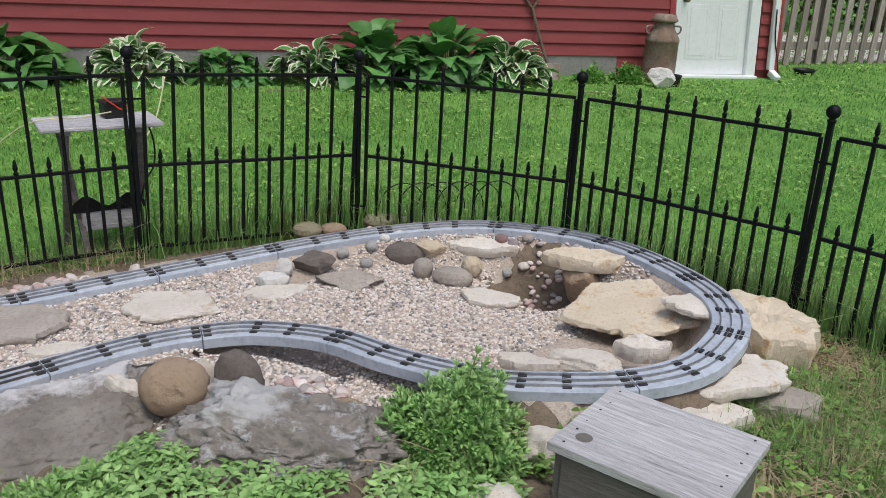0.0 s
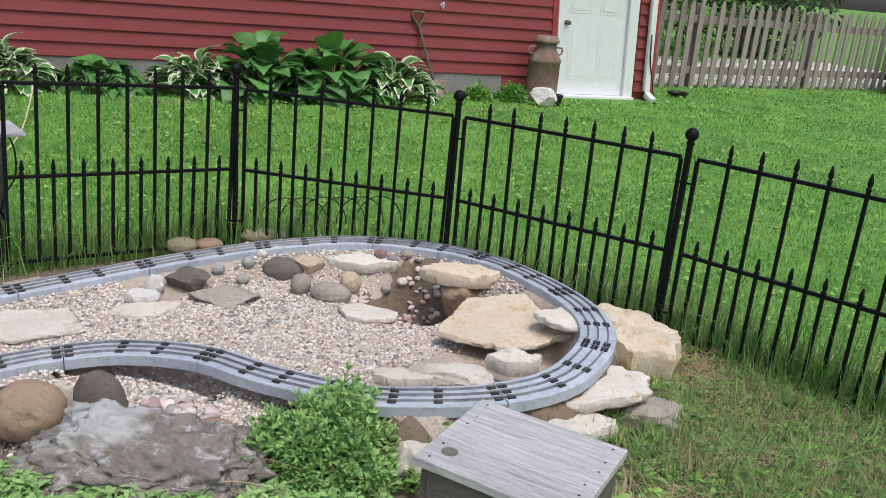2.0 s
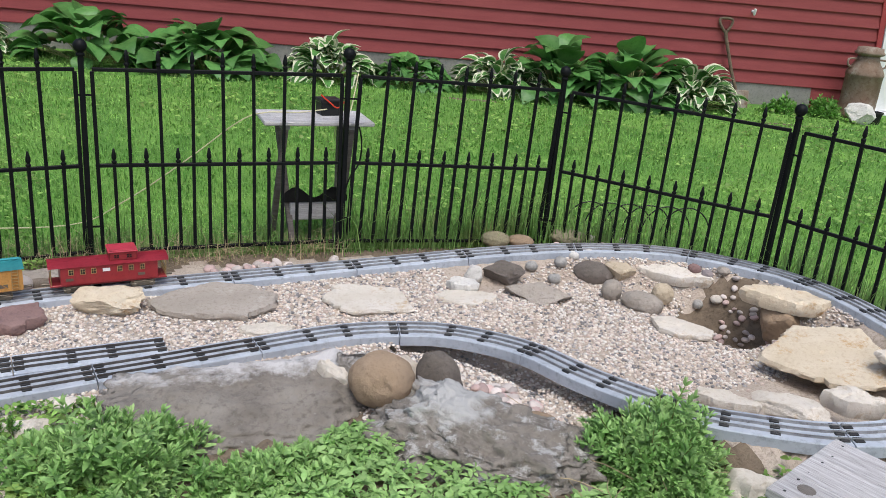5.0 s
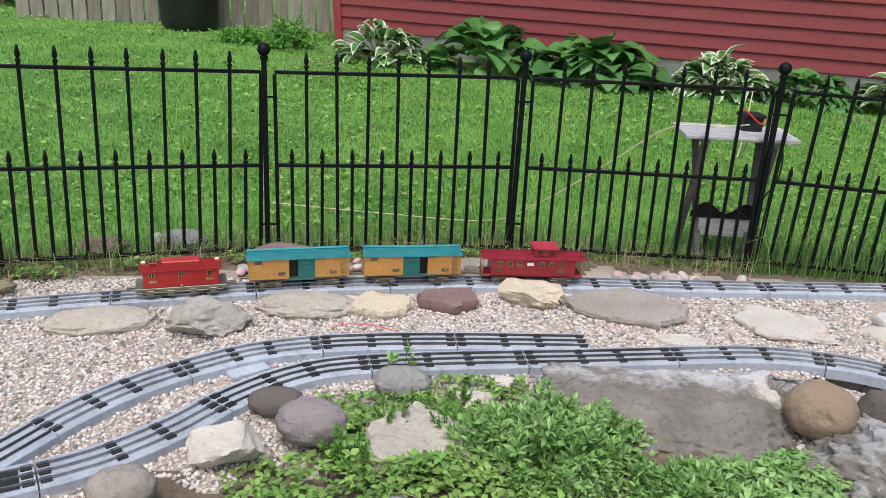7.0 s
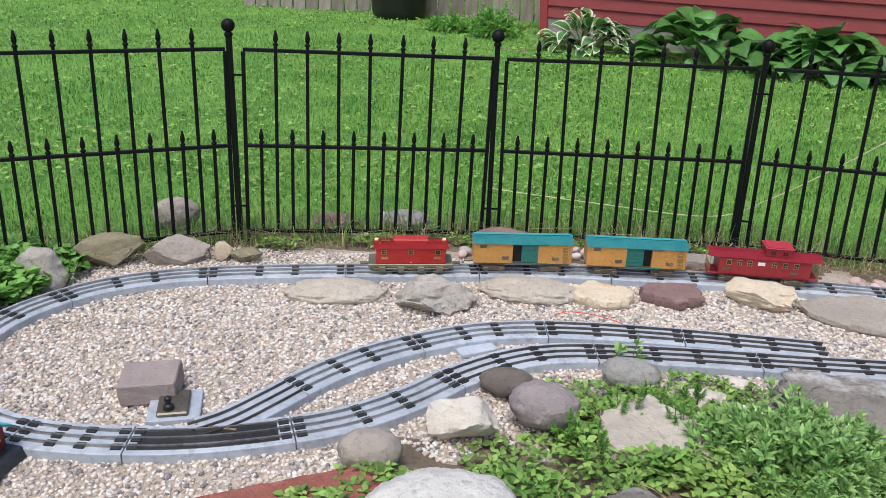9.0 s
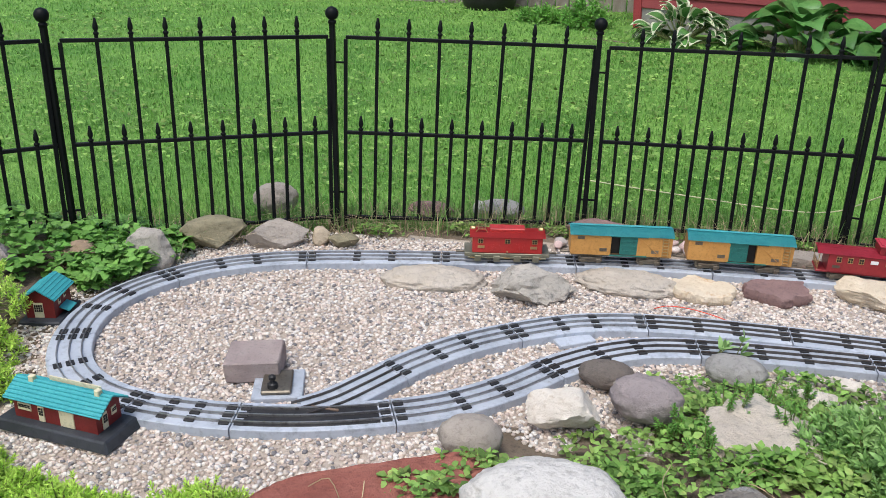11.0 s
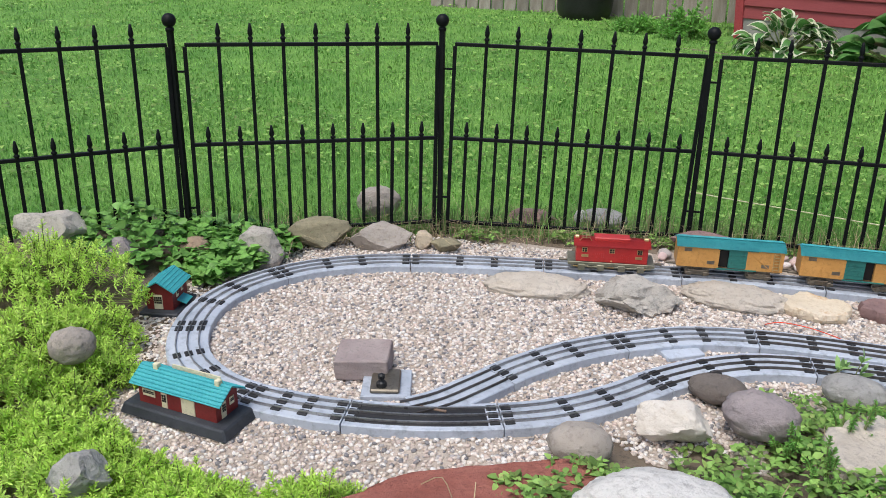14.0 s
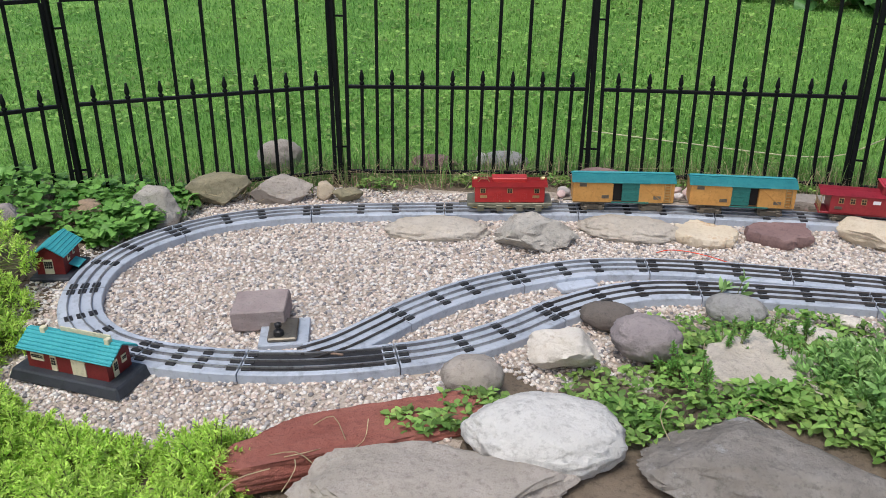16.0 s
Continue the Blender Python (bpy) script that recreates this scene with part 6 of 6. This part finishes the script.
def mound(rs, n, cx, cy, z, rx, ry, h):
    """Points and outward directions over a leafy mound."""
    a, u = rs.uniform(0, 6.283, n), np.sqrt(rs.rand(n))
    lump = 1 + 0.18 * np.sin(3 * a + cx * 9) + 0.1 * np.sin(7 * a + cy * 5)
    x, y = cx + rx * u * lump * np.cos(a), cy + ry * u * lump * np.sin(a)
    hh = h * np.sqrt(np.maximum(0.02, 1 - u ** 2.2)) * rs.uniform(0.55, 1.08, n)
    d = np.stack([np.cos(a) * u * 0.8, np.sin(a) * u * 0.8, np.full(n, 0.9)], 1)
    return np.stack([x, y, z + hh], 1), d


def bush(name, cx, cy, z, rx, ry, h, shoots, L, W, material, seed, label, whorls=4, per=5, category="bush"):
    rs = np.random.RandomState(seed)
    root = empty(name, pose(cx, cy, z), label, category)
    P, D = mound(rs, shoots, 0, 0, 0, rx, ry, h)
    P[:, 2] *= np.where(rs.rand(shoots) < 0.14, rs.uniform(1.1, 1.4, shoots), 1.0)
    D += rs.normal(0, 0.18, D.shape)
    D /= np.linalg.norm(D, axis=1, keepdims=True)
    lp, ld, ll = [], [], []
    bm = bmesh.new()
    for p, d in zip(P, D):
        d = Vector(d)
        e = d.orthogonal().normalized()
        f = d.cross(e)
        ln = L * 1.5
        for w in range(whorls):
            t = w / max(1, whorls - 1)
            q = Vector(p) - d * ln * (1 - t)
            for k in range(per):
                a = 6.283 * (k + 0.5 * w) / per + rs.uniform(-0.3, 0.3)
                dirn = (e * math.cos(a) + f * math.sin(a)) * (1.0 - 0.55 * t) + d * (0.25 + 0.75 * t)
                lp.append(tuple(q))
                ld.append(tuple(dirn))
                ll.append(L * rs.uniform(0.7, 1.2) * (1.0 - 0.35 * t))
    for p, d in list(zip(P, D))[:140]:
        tube(bm, [(p[0] * 0.5, p[1] * 0.5, 0.0), tuple(Vector(p) - Vector(d) * L * 1.2), tuple(p)], 0.0014, 3)
    ll = np.array(ll)
    leaf_cloud("foliage", lp, ld, ll, ll * W / L, material, root, seed=seed)
    part("stem_clump", bm, M_STEM, root)
    return root


def cover(name, spots, n, L, W, h, material, seed, label, ok=lambda x, y: True, parent=None):
    """Low leaves spread over patches (cx, cy, rx, ry)."""
    rs = np.random.RandomState(seed)
    P, D, S2 = [], [], []
    while len(P) < n:
        cx, cy, rx, ry = spots[rs.randint(len(spots))]
        a, u = rs.uniform(0, 6.283), math.sqrt(rs.rand())
        x, y = cx + rx * u * math.cos(a), cy + ry * u * math.sin(a)
        if not ok(x, y):
            continue
        z = bed_z(x, y) + h * rs.uniform(0.15, 1) * (1 - 0.5 * u)
        b = rs.uniform(0, 6.283)
        for k in range(3):
            P.append((x, y, z))
            c = b + 2.1 * k
            D.append((math.cos(c), math.sin(c), rs.uniform(-0.1, 0.7)))
            S2.append(L * rs.uniform(0.6, 1.25))
    S2 = np.array(S2)
    return tagged(leaf_cloud(name, P, D, S2, S2 * W / L, material, parent, seed=seed), label, "ground cover", kind="stuff")


def clear_of_track(x, y):
    return float(np.hypot(ALLP[:, 0] - x, ALLP[:, 1] - y).min()) > 0.075


bush("leafy_bush", 1.075, 1.195, -0.18, 0.20, 0.165, 0.155, 460, 0.033, 0.0105, M_LEAF_BUSH, 1, "dense green leafy bush beside the wooden box")
bush("leafy_bush", 0.015, 1.515, -0.17, 0.205, 0.17, 0.155, 520, 0.033, 0.0110, M_LEAF_BUSH, 2, "wide green leafy bush in front of the boulder")
bush("leafy_bush", 0.29, 1.405, -0.16, 0.21, 0.11, 0.09, 280, 0.030, 0.011, M_LEAF_BUSH, 3, "low green leafy plant between boulders")
cover("ground_cover", [(0.50, 1.27, 0.2, 0.1), (0.62, 1.17, 0.16, 0.07), (0.33, 1.30, 0.2, 0.1), (0.25, 1.2, 0.3, 0.1), (0.95, 1.02, 0.15, 0.1), (0.50, 1.43, 0.1, 0.07), (0.36, 1.42, 0.18, 0.05), (0.92, 1.08, 0.15, 0.08)], 5200, 0.023, 0.010, 0.05, M_LEAF_BUSH, 11, "low toothed green leaves between the boulders")
cover("ground_cover", [(-0.44, 1.52, 0.2, 0.1), (-0.72, 1.36, 0.14, 0.06), (-0.30, 1.78, 0.18, 0.09), (-0.12, 1.86, 0.16, 0.06), (-0.45, 1.42, 0.2, 0.06), (-0.1, 1.68, 0.1, 0.08), (-0.36, 1.68, 0.1, 0.1), (-0.90, 1.27, 0.12, 0.04), (-0.52, 1.40, 0.1, 0.1)],
      3300, 0.019, 0.0115, 0.05, M_LEAF_COVER, 12, "low strawberry-like green leaves among front rocks", clear_of_track)
cover("ground_cover", [(1.22, 0.98, 0.1, 0.06), (1.33, 0.92, 0.1, 0.05), (1.42, 0.88, 0.08, 0.05)], 500, 0.024, 0.012, 0.06, M_LEAF_COVER, 15, "low weeds behind the wooden box", clear_of_track)
cover("ground_cover", [(-0.12, 1.45, 0.11, 0.10), (-0.02, 1.36, 0.08, 0.10), (-0.24, 1.46, 0.08, 0.05), (-0.03, 1.18, 0.06, 0.10)], 1500, 0.024, 0.012, 0.06, M_LEAF_COVER, 19, "low green leaves growing between large boulders", clear_of_track)
cover("fence_weeds", [(-1.3, 2.56, 0.10, 0.03), (-1.0, 2.65, 0.12, 0.03), (-0.72, 2.72, 0.07, 0.03), (-0.45, 2.74, 0.12, 0.03), (-0.05, 2.76, 0.10, 0.03), (0.22, 2.76, 0.12, 0.03)], 800, 0.018, 0.010, 0.055, M_LEAF_COVER, 17, "small green weeds along the foot of the fence", clear_of_track)
cover("ivy", [(-2.02, 2.22, 0.2, 0.2), (-2.25, 2.05, 0.22, 0.22), (-1.95, 2.05, 0.1, 0.12), (-2.4, 2.2, 0.3, 0.2), (-2.12, 2.35, 0.25, 0.15)], 4500, 0.030, 0.024, 0.10, M_LEAF, 13, "green creeping leaves below the fence corner", clear_of_track)
for k, (x, y, rx, ry, h, n) in enumerate([(-2.20, 1.62, 0.22, 0.2, 0.14, 300), (-2.05, 1.42, 0.16, 0.16, 0.13, 220), (-2.45, 1.45, 0.25, 0.25, 0.16, 300), (-1.95, 1.10, 0.16, 0.12, 0.08, 240),
                                          (-1.63, 1.065, 0.15, 0.09, 0.065, 220), (-1.42, 1.085, 0.14, 0.09, 0.075, 260), (-1.20, 1.125, 0.12, 0.10, 0.08, 240), (-2.1, 1.15, 0.2, 0.2, 0.14, 220),
                                          (-1.75, 0.98, 0.25, 0.12, 0.10, 240), (-1.32, 0.96, 0.3, 0.1, 0.10, 260), (-2.65, 1.75, 0.25, 0.25, 0.16, 200), (-1.86, 1.29, 0.08, 0.06, 0.08, 90), (-2.02, 1.53, 0.13, 0.12, 0.11, 200), (-2.0, 1.29, 0.13, 0.1, 0.1, 180),
                                          (-1.78, 1.17, 0.15, 0.09, 0.085, 260), (-1.62, 1.13, 0.13, 0.07, 0.075, 200), (-1.88, 1.40, 0.10, 0.09, 0.10, 150)]):
    bush("feathery_plant", x, y, bed_z(x, y) - 0.01, rx, ry, h * 1.05, int(n * 1.35), 0.0165, 0.0044, M_LEAF_BRIGHT, 30 + k, "bright yellow-green feathery plant spreading over rocks", 5, 5, "plant")
for k, (x, y, h, n) in enumerate([(-0.40, 1.60, 0.085, 16), (-0.30, 1.66, 0.10, 18), (-0.22, 1.73, 0.09, 14), (-0.36, 1.48, 0.08, 14), (-0.18, 1.62, 0.10, 12), (-0.12, 1.78, 0.07, 12)]):
    bush("sprig_plant", x, y, bed_z(x, y), 0.05, 0.04, h, n, 0.012, 0.0045, M_LEAF, 300 + k, "thin upright green sprigs among the front rocks", 6, 4, "weeds")
for k, (x, y) in enumerate([(-0.29, 1.955), (-0.255, 1.945)]):
    bush("seedling", x, y, bed_z(x, y), 0.012, 0.012, 0.075, 3, 0.05, 0.018, M_LEAF_BUSH, 320 + k, "broad-leaved bright green seedling beside the track", 2, 3, "weeds")
tagged(pebbles("mulch", [(x, y, bed_z(x, y)) for x, y in scatter_in(500, -2.05, -1.78, 1.45, 1.95, 9, lambda x, y, u: clear_of_track(x, y))], 0.008, 4, M_BARK, 0.3), "brown leaf litter and bark by the shed", "mulch", kind="stuff")


# ---- grass ----
PX, PY = np.array([p[0] for p in POSTS]), np.array([p[1] for p in POSTS])


def outside(x, y):
    if x < 1.76:
        return y > np.interp(x, PX[:7], PY[:7]) + 0.01
    if y > 0.27:
        return x > np.interp(-y, -PY[6:], PX[6:]) + 0.01 or y > 2.6
    return x > 1.4


def lawn_points(n, seed, x0, x1, y0, y1, reach):
    rs = np.random.RandomState(seed)
    out = []
    while len(out) < n:
        X, Y, U = rs.uniform(x0, x1, 4000), rs.uniform(y0, y1, 4000), rs.rand(4000)
        d = np.hypot(X + 0.2, Y)
        keep = U < np.minimum(1, (reach / d) ** 2)
        hs, hn = X * NY - Y * NX, X * NX + Y * NY
        keep &= ~((hn > 6.55) & (hs > S0 - 0.1) & (hs < S1 + 0.1))
        for x, y in zip(X[keep], Y[keep]):
            if outside(x, y):
                out.append((x, y))
    return np.array(out[:n])


_p = lawn_points(250000, 21, -9, 14, 0.0, 11, 3.0)
_z = np.array([lawn_z(x, y) for x, y in _p])
_d = np.hypot(_p[:, 0] + 0.2, _p[:, 1])
_r = np.random.RandomState(3)
_patch = np.array([noise.noise(Vector((x * 1.1, y * 1.1, 7))) for x, y in _p])
tagged(blades("lawn_grass", np.c_[_p, _z - 0.004], (0.020 + 0.012 * _patch + 0.018 * _r.rand(len(_p))), 0.0030 * (_d / 2.6) ** 0.8, 0.7, M_GRASS, seed=5), "short green lawn grass blades", "grass", kind="stuff")


_c = lawn_points(30000, 31, -9, 14, 0.0, 11, 3.2)
_c = _c[np.array([noise.noise(Vector((x * 0.9, y * 0.9, 11))) + 0.5 * noise.noise(Vector((x * 4, y * 4, 2))) > -0.1 for x, y in _c])]
_a = np.random.RandomState(9).uniform(0, 6.283, len(_c))
_s = 0.016 * (0.6 + np.random.RandomState(10).rand(len(_c))) * (np.hypot(_c[:, 0], _c[:, 1]) / 3) ** 0.6
tagged(leaf_cloud("clover", np.c_[_c, [lawn_z(x, y) + 0.02 for x, y in _c]], np.c_[np.cos(_a), np.sin(_a), np.full(len(_c), 0.25)], _s, _s * 0.8, M_LEAF_COVER, seed=3),
       "low clover and weed leaves in the lawn", "clover", kind="stuff")


def fence_points(n, seed, spread, segs):
    rs = np.random.RandomState(seed)
    out = []
    for _ in range(n):
        k = segs[rs.randint(len(segs))]
        t = rs.rand()
        x, y = PX[k] * (1 - t) + PX[k + 1] * t, PY[k] * (1 - t) + PY[k + 1] * t
        dx, dy = PX[k + 1] - PX[k], PY[k + 1] - PY[k]
        L = math.hypot(dx, dy)
        o = abs(rs.normal(0, spread)) * (1 if rs.rand() < 0.85 else -0.3)
        x, y = x - dy / L * o, y + dx / L * o
        out.append((x, y, max(lawn_z(x, y), -0.2)))
    return np.array(out)


_q = fence_points(9000, 6, 0.09, list(range(9)))
tagged(blades("fence_grass", _q, 0.05 + 0.10 * np.random.RandomState(1).rand(len(_q)) ** 2, 0.0036, 0.35, M_TALL, seed=6), "taller grass along the foot of the fence", "grass", kind="stuff")
_q = fence_points(4200, 8, 0.07, [5, 6, 7, 7, 8, 8])
tagged(blades("fence_grass", _q, 0.08 + 0.22 * np.random.RandomState(2).rand(len(_q)) ** 1.6, 0.0038, 0.35, M_TALL, seed=7), "long uncut grass along the fence corner", "grass", kind="stuff")


def rough_points(n, seed):
    rs = np.random.RandomState(seed)
    out = []
    while len(out) < n:
        x, y = rs.uniform(1.25, 2.6), rs.uniform(-0.1, 1.5)
        if x + 0.6 * y > 1.72 + 0.2 * rs.rand() and clear_of_track(x, y) and math.hypot(x - 1.62, y - 1.53) > 0.66 and not (abs(x - 1.16) < 0.16 and abs(y - 0.735) < 0.16):
            out.append((x, y, max(bed_z(x, y), lawn_z(x, y)) - 0.004))
    return np.array(out)


_q = rough_points(15000, 4)
_bare = np.sin(5.1 * _q[:, 0] + 2.3 * _q[:, 1]) + np.sin(7.7 * _q[:, 1] - 3.1 * _q[:, 0] + 1.0) + 0.6 * np.sin(17 * _q[:, 0] + 11 * _q[:, 1])
_q = _q[_bare < 0.55 + 0.5 * np.random.RandomState(41).rand(len(_q))]
tagged(blades("rough_grass", _q, 0.03 + 0.10 * np.random.RandomState(5).rand(len(_q)) ** 1.5, 0.0034, 0.6, M_TALL, seed=8), "rough grass on the bank beside the box", "grass", kind="stuff")
_q = rough_points(8000, 14)
tagged(blades("dry_grass", _q, 0.03 + 0.06 * np.random.RandomState(6).rand(len(_q)), 0.003, 1.6, M_DRY, seed=9), "dry straw lying in the rough grass", "straw", kind="stuff")
_q = fence_points(1500, 12, 0.05, [1, 2, 3, 4])
_q[:, 1] -= 0.05
tagged(blades("dry_grass", _q, 0.04 + 0.10 * np.random.RandomState(7).rand(len(_q)), 0.0022, 1.1, M_DRY, seed=10), "dry grass stems at the foot of the fence", "straw", kind="stuff")


_q = rough_points(1100, 44)
_t = np.random.RandomState(8)
_aa = _t.uniform(0, 6.283, len(_q))
tagged(leaf_cloud("leaf_litter", _q + (0, 0, 0.02), np.c_[np.cos(_aa), np.sin(_aa), _t.uniform(-0.2, 0.4, len(_q))], 0.018 + 0.02 * _t.rand(len(_q)), 0.016, M_DRY, seed=4), "dry brown leaves lying in the rough grass", "leaf litter", kind="stuff")


_q = rough_points(900, 52)
_aa = _t.uniform(0, 6.283, len(_q))
tagged(leaf_cloud("bank_weeds", np.repeat(_q + (0, 0, 0.04), 3, 0), np.c_[np.cos(np.repeat(_aa, 3) + np.tile([0, 2.1, 4.2], len(_q))), np.sin(np.repeat(_aa, 3) + np.tile([0, 2.1, 4.2], len(_q))), _t.uniform(0, 0.6, 3 * len(_q))], 0.02 + 0.02 * _t.rand(3 * len(_q)), 0.014, M_LEAF_COVER, seed=6), "broad-leaved green weeds in the rough grass", "weeds", kind="stuff")


def twigs(cx, cy, cz, n, r, seed, label):
    rs = np.random.RandomState(seed)
    bm = bmesh.new()
    for _ in range(n):
        a = rs.uniform(0, 6.283)
        x, y = cx + rs.normal(0, r), cy + rs.normal(0, r * 0.6)
        ln = rs.uniform(0.06, 0.16)
        tube(bm, spline([(x, y, cz + rs.uniform(0, 0.015)), (x + ln * 0.5 * math.cos(a), y + ln * 0.5 * math.sin(a), cz + rs.uniform(0.005, 0.04)), (x + ln * math.cos(a + 0.3), y + ln * math.sin(a + 0.3), cz + rs.uniform(0, 0.02))], 3), 0.0011, 3)
    tagged(part("twigs", bm, M_DRY), label, "twigs", kind="stuff")


twigs(-0.4, 1.5, -0.12, 9, 0.14, 6, "dry stems among the front rocks")
twigs(0.86, 1.24, -0.12, 34, 0.09, 1, "dry pale twigs lying on a boulder")
twigs(-1.0, 1.13, -0.115, 6, 0.07, 2, "dry stems lying by the red slab")
twigs(2.2, 1.45, -0.12, 40, 0.05, 3, "dry stalks between track and fence")


# ---- shrubs and trees far behind ----
def shrub(name, x, y, z, r, h, n, L, material, seed, label, trunk=0.0, category="shrub"):
    rs = np.random.RandomState(seed)
    root = empty(name, pose(x, y, z), label, category)
    P, D = [], []
    blobs = [(rs.uniform(-r, r) * 0.7, rs.uniform(-r, r) * 0.7, trunk + (h - trunk) * rs.uniform(0.15, 0.85), r * rs.uniform(0.3, 0.6)) for _ in range(12)]
    for k in range(n):
        bx_, by_, bz_, br_ = blobs[rs.randint(12)]
        v = rs.normal(0, 1, 3)
        v /= np.linalg.norm(v)
        rr = br_ * rs.uniform(0.6, 1.1)
        P.append((bx_ + v[0] * rr, by_ + v[1] * rr, max(0.02, bz_ + v[2] * rr)))
        D.append(v + (0, 0, -0.2) + rs.normal(0, 0.4, 3))
    L2 = L * rs.uniform(0.6, 1.3, n)
    leaf_cloud("crown", P, D, L2, L2 * 0.55, material, root, seed=seed)
    bm = bmesh.new()
    for bx_, by_, bz_, br_ in blobs[:7]:
        tube(bm, [(0, 0, -0.05), (bx_ * 0.25, by_ * 0.25, bz_ * 0.45), (bx_, by_, bz_)], [0.05 + 0.02 * h, 0.03 + 0.01 * h, 0.012], 6)
    part("trunk", bm, M_BARK, root)


for k, (x, y, r, h, m_) in enumerate([(9.4, 8.6, 1.0, 1.5, M_LEAF), (11.3, 8.0, 1.2, 1.9, M_LEAF), (13.2, 7.3, 1.3, 2.2, M_LEAF), (15.0, 6.4, 1.3, 2.4, M_LEAF_DARK), (12.2, 2.6, 0.55, 1.5, M_LEAF_DARK),
                                      (10.4, 10.4, 1.6, 3.0, M_LEAF_DARK), (13.4, 9.8, 1.8, 3.4, M_LEAF_DARK), (16.2, 8.2, 2.0, 3.6, M_LEAF_DARK), (8.0, 9.0, 0.9, 1.6, M_LEAF)]):
    shrub("shrub", x, y, -0.12, r, h, 2600, 0.13, m_, 200 + k, "leafy green shrub behind the picket fence")
for k in range(9):
    shrub("shrub", -11 + k * 0.95, 10.6 + 0.4 * math.sin(k * 2.3), -0.12, 0.8, 1.3, 1400, 0.10, M_LEAF if k % 2 else M_LEAF_DARK, 220 + k, "green hedge shrub at the lawn's far edge")
for k, (s, o, r, h) in enumerate([(-4.12, 0.3, 0.26, 0.26), (-4.6, 0.25, 0.24, 0.16), (3.0, 0.28, 0.16, 0.12), (3.32, 0.3, 0.18, 0.14)]):
    q = HOUSE @ Vector((s, -o, -0.14))
    bush("weed_clump", q.x, q.y, -0.14, r, r * 0.7, h, 90, 0.06, 0.024, M_LEAF, 250 + k, "leafy green weeds beside the house wall", 4, 4, "weeds")
